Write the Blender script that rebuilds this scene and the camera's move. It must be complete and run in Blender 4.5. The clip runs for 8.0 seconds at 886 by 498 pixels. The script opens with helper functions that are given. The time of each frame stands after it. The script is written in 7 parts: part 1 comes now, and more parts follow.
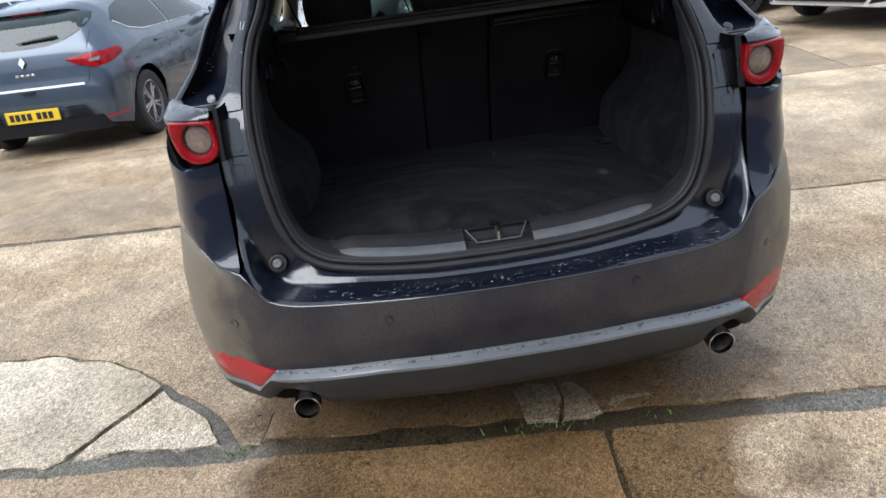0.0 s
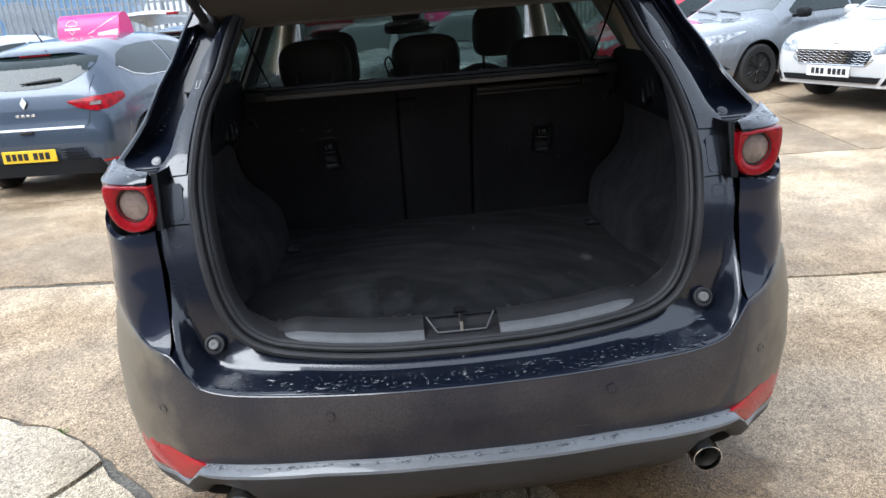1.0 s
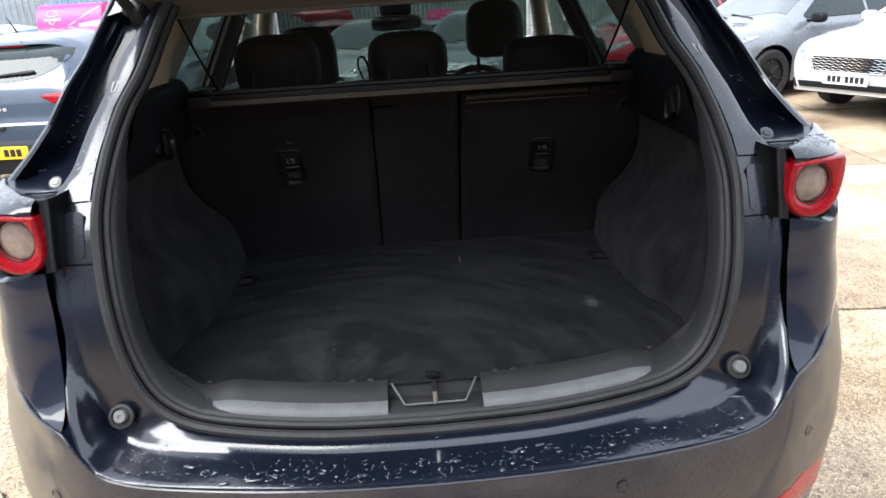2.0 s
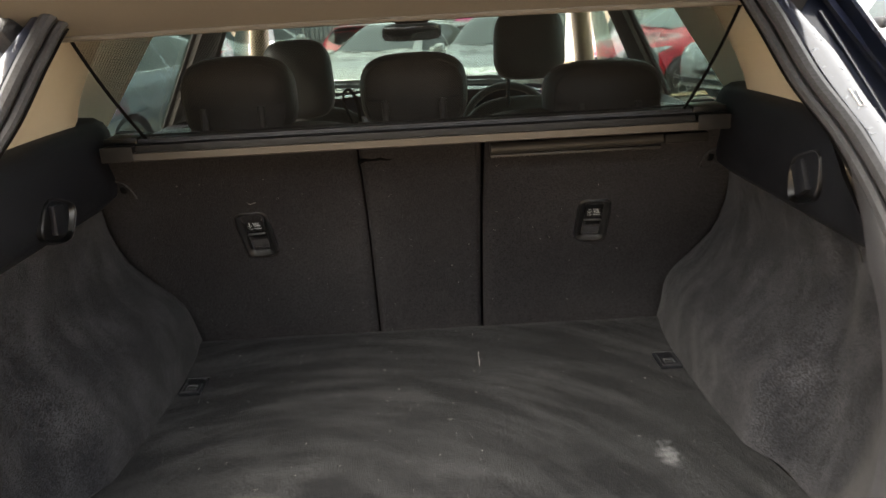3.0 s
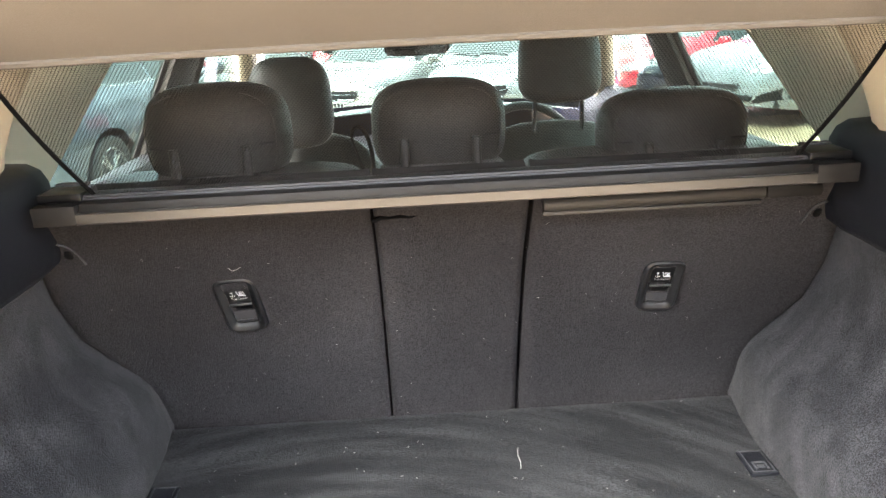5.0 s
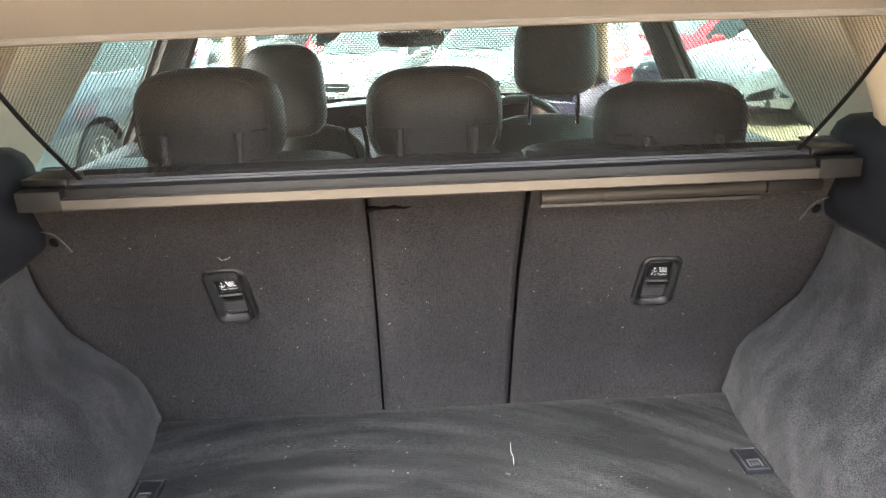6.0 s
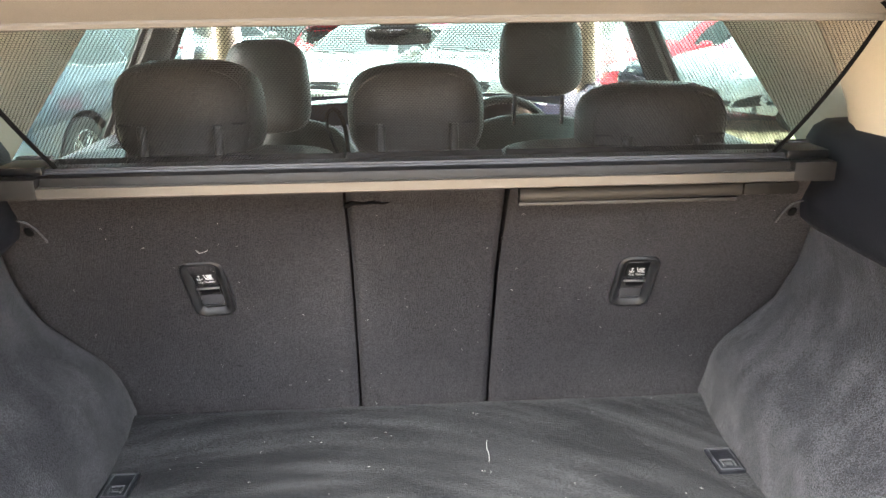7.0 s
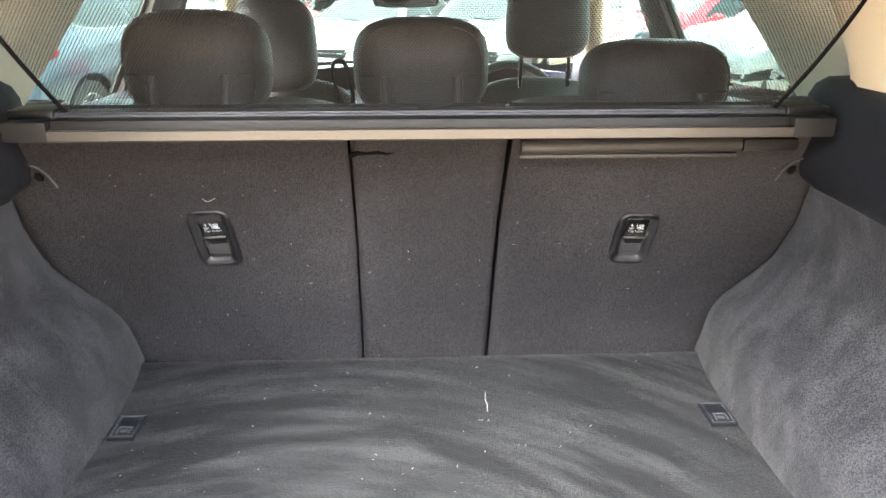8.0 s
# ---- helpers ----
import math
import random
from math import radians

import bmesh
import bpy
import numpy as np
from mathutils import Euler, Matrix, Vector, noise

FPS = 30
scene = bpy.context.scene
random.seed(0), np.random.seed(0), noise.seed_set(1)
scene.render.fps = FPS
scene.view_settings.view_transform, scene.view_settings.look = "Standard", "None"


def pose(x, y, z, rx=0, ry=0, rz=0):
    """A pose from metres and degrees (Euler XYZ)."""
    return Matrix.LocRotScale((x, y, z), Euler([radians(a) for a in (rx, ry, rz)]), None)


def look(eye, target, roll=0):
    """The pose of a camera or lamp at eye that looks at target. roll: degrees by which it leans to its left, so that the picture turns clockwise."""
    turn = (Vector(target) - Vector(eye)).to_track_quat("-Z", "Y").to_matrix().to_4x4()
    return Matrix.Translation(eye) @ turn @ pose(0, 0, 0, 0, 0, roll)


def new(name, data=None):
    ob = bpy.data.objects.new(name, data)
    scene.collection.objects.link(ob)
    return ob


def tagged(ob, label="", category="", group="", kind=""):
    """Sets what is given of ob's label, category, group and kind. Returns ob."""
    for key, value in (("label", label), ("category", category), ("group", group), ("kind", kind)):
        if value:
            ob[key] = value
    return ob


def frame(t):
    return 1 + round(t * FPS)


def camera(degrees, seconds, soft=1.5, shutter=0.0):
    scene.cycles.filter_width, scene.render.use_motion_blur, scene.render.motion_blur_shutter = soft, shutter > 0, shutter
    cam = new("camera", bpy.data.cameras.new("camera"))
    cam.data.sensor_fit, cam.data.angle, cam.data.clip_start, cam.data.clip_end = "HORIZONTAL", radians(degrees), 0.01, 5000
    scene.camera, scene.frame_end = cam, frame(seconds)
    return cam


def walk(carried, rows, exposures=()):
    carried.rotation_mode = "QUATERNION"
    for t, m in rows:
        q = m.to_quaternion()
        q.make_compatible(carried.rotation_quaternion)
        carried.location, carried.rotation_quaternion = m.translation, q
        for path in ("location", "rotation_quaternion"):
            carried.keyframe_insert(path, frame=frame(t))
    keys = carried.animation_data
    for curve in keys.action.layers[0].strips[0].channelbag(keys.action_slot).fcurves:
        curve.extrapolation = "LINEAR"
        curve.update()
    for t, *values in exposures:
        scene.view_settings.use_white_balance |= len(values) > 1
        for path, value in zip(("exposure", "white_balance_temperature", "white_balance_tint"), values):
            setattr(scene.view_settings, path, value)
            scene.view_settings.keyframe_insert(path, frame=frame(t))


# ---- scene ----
cam = camera(63.8, 8.0, shutter=0.2)
PATH = [
    (0, (-0.231, -1.71, 1.444), (-0.155, 0.122, 0.646), -7.6),
    (0.2, (-0.205, -1.691, 1.444), (-0.125, 0.16, 0.691), -7.0),
    (0.5, (-0.159, -1.623, 1.462), (-0.078, 0.247, 0.758), -6.2),
    (1, (-0.091, -1.521, 1.441), (-0.02, 0.367, 0.785), -4.7),
    (1.5, (-0.027, -1.414, 1.43), (0.041, 0.478, 0.787), -3.9),
    (1.7, (-0.028, -1.312, 1.412), (0.04, 0.58, 0.766), -3.7),
    (2.8, (0.054, -0.696, 1.437), (0.129, 1.18, 0.747), -3.3),
    (3, (0.042, -0.573, 1.439), (0.044, 1.316, 0.783), -3.2),
    (3.5, (-0.009, -0.416, 1.421), (0.002, 1.474, 0.768), -3.5),
    (4, (-0.034, -0.358, 1.45), (0.003, 1.539, 0.817), -5.1),
    (4.5, (-0.023, -0.282, 1.452), (-0.002, 1.616, 0.821), -3.6),
    (6, (-0.033, -0.223, 1.439), (0.028, 1.667, 0.787), -2.0),
    (6.5, (-0.031, -0.224, 1.435), (0.051, 1.667, 0.789), -1.2),
    (7, (-0.019, -0.227, 1.433), (0.077, 1.662, 0.782), -0.7),
    (7.5, (-0.012, -0.247, 1.425), (0.088, 1.636, 0.759), -0.3),
    (8, (-0.015, -0.257, 1.407), (0.064, 1.607, 0.686), 0.1),
]
EXPOSURES = [(0, 0.24, 5800, 8), (1.0, 0.56, 5700, 8), (1.7, 0.74, 5900, 9), (2.8, 2.7, 7000, 10), (3.1, 3.18, 7450, 10), (3.5, 3.95, 7350, 10), (4.5, 4.72, 6550, 10), (6.0, 5.02, 6650, 10), (7.0, 5.08, 6550, 10), (8.0, 5.28, 6550, 10)]
walk(cam, [(t, look(eye, target, roll)) for t, eye, target, roll in PATH], EXPOSURES)

# ---------------------------------------------------------------- light
SUN_UP, SUN_AROUND = 52, 228
world = bpy.data.worlds.new("overcast_sky")
scene.world = world
world.use_nodes = True
wn, wl = world.node_tree.nodes, world.node_tree.links
sky = wn.new("ShaderNodeTexSky")
sky.sky_type = "NISHITA"
sky.sun_disc = False
sky.sun_elevation, sky.sun_rotation = radians(SUN_UP), radians(SUN_AROUND)
sky.air_density, sky.dust_density, sky.ozone_density = 1.0, 3.0, 1.0
cloud = wn.new("ShaderNodeMix")
cloud.data_type = "RGBA"
cloud.inputs[0].default_value = 0.82
cloud.inputs[7].default_value = (7.6, 7.9, 8.3, 1)
wl.new(sky.outputs[0], cloud.inputs[6])
wl.new(cloud.outputs[2], wn["Background"].inputs[0])
wn["Background"].inputs[1].default_value = 0.165
sun = new("sun", bpy.data.lights.new("sun", "SUN"))
sun.data.energy, sun.data.angle, sun.data.color = 2.7, radians(44), (1.0, 0.96, 0.9)
sun.matrix_world = look((0, 0, 30), Vector((0, 0, 30)) - Vector((math.sin(radians(SUN_AROUND)) * math.cos(radians(SUN_UP)), math.cos(radians(SUN_AROUND)) * math.cos(radians(SUN_UP)), math.sin(radians(SUN_UP)))))


# ---------------------------------------------------------------- materials
def material(name, color, rough=0.5, metal=0.0, vary=0.15, scale=12.0, fine=180.0, bump=0.0, coat=0.0, second=None, spread=(0.4, 0.62), rough_vary=0.1, bump_scale=None, per_object=0.0, stretch=None, shine=0.5, coat_ior=1.5, coat_rough=0.03):
    """A principled surface with colour that varies at a coarse and a fine scale, and fine relief."""
    m = bpy.data.materials.new(name)
    m.use_nodes = True
    n, l = m.node_tree.nodes, m.node_tree.links
    b = n["Principled BSDF"]
    co = n.new("ShaderNodeTexCoord")
    source = co.outputs["Object"]
    if stretch:
        mp = n.new("ShaderNodeMapping")
        mp.inputs["Scale"].default_value = stretch
        l.new(source, mp.inputs[0])
        source = mp.outputs[0]
    big, small = n.new("ShaderNodeTexNoise"), n.new("ShaderNodeTexNoise")
    big.inputs["Scale"].default_value, big.inputs["Detail"].default_value = scale, 5
    small.inputs["Scale"].default_value, small.inputs["Detail"].default_value = fine, 3
    l.new(source, big.inputs["Vector"])
    l.new(source, small.inputs["Vector"])
    ramp = n.new("ShaderNodeValToRGB")
    ramp.color_ramp.elements[0].position, ramp.color_ramp.elements[1].position = spread
    two = second or [c * (1 + vary) for c in color]
    ramp.color_ramp.elements[0].color = (*color, 1)
    ramp.color_ramp.elements[1].color = (*two, 1)
    l.new(big.outputs[0], ramp.inputs[0])
    grain = n.new("ShaderNodeMapRange")
    grain.inputs["From Min"].default_value, grain.inputs["From Max"].default_value = 0.37, 0.63
    grain.inputs["To Min"].default_value, grain.inputs["To Max"].default_value = 1 - vary, 1 + vary
    l.new(small.outputs[0], grain.inputs["Value"])
    value = grain.outputs[0]
    if per_object:
        info, mul = n.new("ShaderNodeObjectInfo"), n.new("ShaderNodeMath")
        spreader = n.new("ShaderNodeMapRange")
        spreader.inputs["To Min"].default_value, spreader.inputs["To Max"].default_value = 1 - per_object, 1 + per_object
        l.new(info.outputs["Random"], spreader.inputs["Value"])
        mul.operation = "MULTIPLY"
        l.new(value, mul.inputs[0])
        l.new(spreader.outputs[0], mul.inputs[1])
        value = mul.outputs[0]
    mix = n.new("ShaderNodeVectorMath")
    mix.operation = "SCALE"
    l.new(ramp.outputs[0], mix.inputs[0])
    l.new(value, mix.inputs["Scale"])
    l.new(mix.outputs[0], b.inputs["Base Color"])
    rr = n.new("ShaderNodeMapRange")
    rr.inputs["To Min"].default_value, rr.inputs["To Max"].default_value = max(rough - rough_vary, 0.02), min(rough + rough_vary, 1)
    l.new(big.outputs[0], rr.inputs["Value"])
    l.new(rr.outputs[0], b.inputs["Roughness"])
    b.inputs["Metallic"].default_value = metal
    b.inputs["Specular IOR Level"].default_value = shine
    b.inputs["Coat Weight"].default_value = coat
    b.inputs["Coat Roughness"].default_value = coat_rough
    b.inputs["Coat IOR"].default_value = coat_ior
    if bump:
        bp = n.new("ShaderNodeBump")
        bp.inputs["Strength"].default_value, bp.inputs["Distance"].default_value = min(bump, 1), 0.002 if bump < 1 else 0.004
        height = small
        if bump_scale:
            height = n.new("ShaderNodeTexNoise")
            height.inputs["Scale"].default_value, height.inputs["Detail"].default_value = bump_scale, 4
            l.new(source, height.inputs["Vector"])
        l.new(height.outputs[0], bp.inputs["Height"])
        l.new(bp.outputs[0], b.inputs["Normal"])
    return m


def glass(name, tint, rough=0.0):
    """A window pane: sees through with a tint, and mirrors by its index."""
    m = bpy.data.materials.new(name)
    m.use_nodes = True
    n, l = m.node_tree.nodes, m.node_tree.links
    n.remove(n["Principled BSDF"])
    see, shine, mix, fr = n.new("ShaderNodeBsdfTransparent"), n.new("ShaderNodeBsdfGlossy"), n.new("ShaderNodeMixShader"), n.new("ShaderNodeLayerWeight")
    see.inputs[0].default_value = (*tint, 1)
    shine.inputs["Roughness"].default_value = rough
    steep, gloss = n.new("ShaderNodeMath"), n.new("ShaderNodeMath")
    steep.operation, gloss.operation = "POWER", "MULTIPLY_ADD"
    steep.inputs[1].default_value, gloss.inputs[1].default_value, gloss.inputs[2].default_value = 5.0, 0.9, 0.04
    l.new(fr.outputs["Facing"], steep.inputs[0])
    l.new(steep.outputs[0], gloss.inputs[0])
    l.new(gloss.outputs[0], mix.inputs[0])
    l.new(see.outputs[0], mix.inputs[1])
    l.new(shine.outputs[0], mix.inputs[2])
    l.new(mix.outputs[0], n["Material Output"].inputs[0])
    return m


navy = material("navy_paint", (0.0066, 0.0092, 0.0205), 0.4, 0.0, 0.15, 3, 900, coat=1.0, shine=0.15, coat_ior=1.44, coat_rough=0.06)
# the same navy with a darker base and a stronger, softer coat
navy_deep = material("navy_paint_deep", (0.0036, 0.0055, 0.0120), 0.4, 0.0, 0.2, 4, 500, coat=1.0, shine=0.15, coat_ior=1.6, coat_rough=0.13)
# gutter copy of the navy, shade put in by dark base and weak coat
navy_shaded = material("shaded_gutter_paint", (0.0046, 0.0066, 0.0135), 0.35, 0.0, 0.2, 6, 300, coat=0.5, shine=0.12, coat_rough=0.1)
def road_dirt(m, tan):
    """Dried splash, thickening from the car's corners towards its wheels, with a ragged edge."""
    n, l = m.node_tree.nodes, m.node_tree.links
    b = n["Principled BSDF"]
    base = b.inputs["Base Color"].links[0].from_socket
    split, side, rag, edge, reach, mix = n.new("ShaderNodeSeparateXYZ"), n.new("ShaderNodeMath"), n.new("ShaderNodeTexNoise"), n.new("ShaderNodeMath"), n.new("ShaderNodeMapRange"), n.new("ShaderNodeMix")
    co = n["Texture Coordinate"].outputs["Object"]
    l.new(co, split.inputs[0])
    side.operation, edge.operation = "ABSOLUTE", "MULTIPLY_ADD"
    l.new(split.outputs["X"], side.inputs[0])
    rag.inputs["Scale"].default_value, rag.inputs["Detail"].default_value = 7, 8
    l.new(co, rag.inputs["Vector"])
    l.new(rag.outputs[0], edge.inputs[0])
    edge.inputs[1].default_value = 0.30
    l.new(side.outputs[0], edge.inputs[2])
    reach.inputs["From Min"].default_value, reach.inputs["From Max"].default_value = 0.86, 0.97
    reach.inputs["To Max"].default_value = 0.75
    l.new(edge.outputs[0], reach.inputs["Value"])
    mix.data_type = "RGBA"
    mix.inputs[7].default_value = (*tan, 1)
    l.new(reach.outputs[0], mix.inputs[0])
    l.new(base, mix.inputs[6])
    l.new(mix.outputs[2], b.inputs["Base Color"])
    dull = n.new("ShaderNodeMapRange")
    dull.inputs["From Max"].default_value = 0.75
    dull.inputs["To Min"].default_value, dull.inputs["To Max"].default_value = b.inputs["Coat Weight"].default_value, 0.05
    l.new(reach.outputs[0], dull.inputs["Value"])
    l.new(dull.outputs[0], b.inputs["Coat Weight"])
    return m


dusty = road_dirt(material("dusty_dark_paint", (0.0150, 0.0156, 0.0235), 0.42, 0.0, 0.25, 5, 220, second=(0.0330, 0.0305, 0.0345), coat=0.55, rough_vary=0.15, shine=0.25), (0.20, 0.17, 0.122))
# bumper bevel: paler copy of the grey plastic, sky reflection put into its colour
skylit_plastic = material("wet_skylit_grey_plastic", (0.085, 0.090, 0.098), 0.38, 0, 0.2, 9, 500, bump=0.2, coat=0.6, shine=0.5)
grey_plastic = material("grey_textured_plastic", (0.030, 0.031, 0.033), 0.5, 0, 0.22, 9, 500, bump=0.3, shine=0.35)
rubber = material("black_rubber", (0.021, 0.021, 0.0225), 0.55, 0, 0.25, 14, 300, shine=0.3)
trim_dark = material("dark_trim_plastic", (0.01628, 0.01628, 0.01776), 0.5, 0, 0.2, 14, 500, bump=0.3, shine=0.3)
black_plastic = material("black_grained_plastic", (0.0044, 0.0049, 0.0065), 0.5, 0, 0.25, 10, 500, bump=0.35, shine=0.25)
sill_plastic = material("sill_plastic", (0.078, 0.080, 0.085), 0.55, 0, 0.2, 20, 500, bump=0.3)
def carpet_material(name, dark, light, scale, fine, arcs=False, swirl=0.9, nap=0.05):
    """Brushed pile: swirling strokes where the nap lies another way, over a fine fleck."""
    m = material(name, dark, 0.95, 0, 0.6, scale, fine, second=light, spread=(0.40, 0.70), bump=0.9, shine=nap)
    n, l = m.node_tree.nodes, m.node_tree.links
    strokes = n.new("ShaderNodeTexNoise")
    strokes.inputs["Scale"].default_value, strokes.inputs["Detail"].default_value, strokes.inputs["Distortion"].default_value = scale * 0.8, 7, swirl
    spin = n.new("ShaderNodeMapping")
    spin.inputs["Rotation"].default_value, spin.inputs["Scale"].default_value = (0, 0, 0.5), (1.0, 2.0, 1.3)
    l.new(n["Texture Coordinate"].outputs["Object"], spin.inputs[0])
    l.new(spin.outputs[0], strokes.inputs["Vector"])
    l.new(strokes.outputs[0], n["Color Ramp"].inputs[0])
    if arcs:
        # curved strokes left by a brush
        ring, place, patch, swing = n.new("ShaderNodeTexNoise"), n.new("ShaderNodeMapping"), n.new("ShaderNodeTexNoise"), n.new("ShaderNodeMapRange")
        place.inputs["Location"].default_value = (0.22, -0.10, 0)
        l.new(n["Texture Coordinate"].outputs["Object"], place.inputs[0])
        apart, radius, turn, polar = n.new("ShaderNodeSeparateXYZ"), n.new("ShaderNodeVectorMath"), n.new("ShaderNodeMath"), n.new("ShaderNodeCombineXYZ")
        l.new(place.outputs[0], apart.inputs[0])
        radius.operation, turn.operation = "LENGTH", "ARCTAN2"
        l.new(place.outputs[0], radius.inputs[0])
        l.new(apart.outputs["X"], turn.inputs[0])
        l.new(apart.outputs["Y"], turn.inputs[1])
        l.new(radius.outputs["Value"], polar.inputs["X"])
        l.new(turn.outputs[0], polar.inputs["Y"])
        long = n.new("ShaderNodeMapping")
        long.inputs["Scale"].default_value = (29.0, 2.3, 1.0)
        l.new(polar.outputs[0], long.inputs[0])
        l.new(long.outputs[0], ring.inputs["Vector"])
        ring.inputs["Scale"].default_value, ring.inputs["Detail"].default_value, ring.inputs["Roughness"].default_value = 1.0, 3.0, 0.55
        patch.inputs["Scale"].default_value, patch.inputs["Detail"].default_value = 3.2, 3
        l.new(n["Texture Coordinate"].outputs["Object"], patch.inputs["Vector"])
        swing.inputs["From Min"].default_value, swing.inputs["From Max"].default_value = 0.38, 0.62
        swing.inputs["To Min"].default_value, swing.inputs["To Max"].default_value = 0.30, 0.95
        l.new(patch.outputs[0], swing.inputs["Value"])
        both_ways = n.new("ShaderNodeMath")
        both_ways.operation = "MULTIPLY_ADD"
        spread_out = n.new("ShaderNodeMapRange")
        spread_out.inputs["From Min"].default_value, spread_out.inputs["From Max"].default_value = 0.30, 0.72
        spread_out.inputs["To Min"].default_value, spread_out.inputs["To Max"].default_value = -0.33, 0.38
        l.new(ring.outputs["Fac"], spread_out.inputs["Value"])
        l.new(spread_out.outputs[0], both_ways.inputs[0])
        l.new(swing.outputs[0], both_ways.inputs[1])
        calm = n.new("ShaderNodeMapRange")
        calm.inputs["To Min"].default_value, calm.inputs["To Max"].default_value = 0.36, 0.66
        l.new(strokes.outputs[0], calm.inputs["Value"])
        l.new(calm.outputs[0], both_ways.inputs[2])
        l.new(both_ways.outputs[0], n["Color Ramp"].inputs[0])
        # one pale dried spot
        where, off, far, spot, blend, ragged, wob = n.new("ShaderNodeNewGeometry"), n.new("ShaderNodeMapping"), n.new("ShaderNodeVectorMath"), n.new("ShaderNodeMapRange"), n.new("ShaderNodeMix"), n.new("ShaderNodeTexNoise"), n.new("ShaderNodeMath")
        off.inputs["Location"].default_value, off.inputs["Scale"].default_value = (-0.408 * 34, -0.452 * 17, 0), (34, 17, 0)
        l.new(where.outputs["Position"], off.inputs[0])
        far.operation, wob.operation = "LENGTH", "MULTIPLY_ADD"
        l.new(off.outputs[0], far.inputs[0])
        ragged.inputs["Scale"].default_value, ragged.inputs["Detail"].default_value = 70, 5
        l.new(where.outputs["Position"], ragged.inputs["Vector"])
        l.new(ragged.outputs[0], wob.inputs[0])
        wob.inputs[1].default_value = 1.5
        l.new(far.outputs["Value"], wob.inputs[2])
        spot.inputs["From Min"].default_value, spot.inputs["From Max"].default_value = 1.45, 0.8
        spot.inputs["To Max"].default_value = 0.8
        l.new(wob.outputs[0], spot.inputs["Value"])
        blend.data_type = "RGBA"
        l.new(spot.outputs[0], blend.inputs[0])
        l.new(n["Principled BSDF"].inputs["Base Color"].links[0].from_socket, blend.inputs[6])
        blend.inputs[7].default_value = (0.085, 0.088, 0.092, 1)
        l.new(blend.outputs[2], n["Principled BSDF"].inputs["Base Color"])
    sheen = n["Principled BSDF"]
    sheen.inputs["Sheen Weight"].default_value, sheen.inputs["Sheen Roughness"].default_value = nap, 0.5
    return m


carpet = carpet_material("black_boot_carpet", (0.0046, 0.0048, 0.0056), (0.0168, 0.0172, 0.0183), 7, 420, True, nap=0.032)
side_carpet = carpet_material("charcoal_side_carpet", (0.0095, 0.0096, 0.0112), (0.0235, 0.0235, 0.0258), 11, 420, swirl=0.25)
seat_cloth = material("charcoal_seat_backing", (0.0180, 0.0171, 0.0182), 0.9, 0, 0.5, 3, 430, second=(0.0250, 0.0239, 0.0252), bump=0.9, shine=0.06)
leather = material("black_leather", (0.0400, 0.0385, 0.0365), 0.42, 0, 0.3, 9, 300, bump=0.35, shine=0.3)
cream = material("cream_pillar_trim", (0.300, 0.252, 0.178), 0.75, 0, 0.06, 5, 900, bump=0.15)
pocket_plastic = material("pocket_plastic", (0.0072, 0.0073, 0.0078), 0.4, 0, 0.15, 10, 400, shine=0.35)
pale_trim = material("pale_quarter_trim", (0.58, 0.54, 0.43), 0.7, 0, 0.06, 5, 900, bump=0.15)
pillar_grey = material("grey_pillar_trim", (0.034, 0.031, 0.028), 0.6, 0, 0.12, 6, 600, bump=0.2, shine=0.3)
taupe = material("taupe_fabric", (0.060, 0.0528, 0.0435), 0.85, 0, 0.1, 4, 1000, bump=0.3)
alloy_strip = material("satin_grey_strip", (0.03848, 0.03478, 0.02960), 0.38, 0.35, 0.06, 6, 700)
pale_stop = material("pale_stop_rubber", (0.13, 0.13, 0.128), 0.55, 0, 0.2, 60, 700, bump=0.2)
grey_cap = material("grey_cap_plastic", (0.01036, 0.00999, 0.00962), 0.5, 0, 0.08, 8, 700, bump=0.15)
trim_brown = material("warm_dark_trim", (0.0176, 0.0158, 0.0140), 0.5, 0, 0.12, 8, 600, bump=0.15, shine=0.3)
bar_dark = material("dark_bar_plastic", (0.00629, 0.00592, 0.00562), 0.5, 0, 0.12, 8, 700, bump=0.15, shine=0.2)
net_black = material("black_net", (0.0085, 0.0081, 0.0076), 0.8, 0, 0.2, 20, 400, shine=0.12)
chrome = material("chrome", (0.75, 0.75, 0.75), 0.12, 1.0, 0.05, 10, 300)
steel = material("brushed_steel", (0.5, 0.49, 0.47), 0.3, 1.0, 0.1, 10, 400)
bore_grey = material("scorched_steel", (0.05, 0.045, 0.038), 0.55, 0.5, 0.4, 30, 300, shine=0.3)
hollow_black = material("hollow_black_steel", (0.003, 0.0028, 0.0026), 0.8, 0.0, 0.3, 20, 300, shine=0.1)
red_lens = material("red_lens", (0.19, 0.0022, 0.006), 0.25, 0, 0.25, 30, 300, second=(0.26, 0.0035, 0.009), coat=0.3, shine=0.2)
car_lens = material("bright_red_lens", (0.34, 0.004, 0.012), 0.3, 0, 0.3, 22, 200, second=(0.16, 0.002, 0.006), coat=0.15, shine=0.12)
red_reflector = material("red_reflector", (0.30, 0.005, 0.011), 0.3, 0, 0.15, 40, 500, coat=0.35)
clear_lens = material("pale_lamp_lens", (0.085, 0.066, 0.060), 0.2, 0.1, 0.15, 14, 90, second=(0.20, 0.15, 0.13), coat=1.0)
faded_print = material("faded_white_print", (0.42, 0.42, 0.41), 0.6, 0, 0.1)
white_print = material("white_print", (0.75, 0.75, 0.75), 0.6, 0, 0.05)
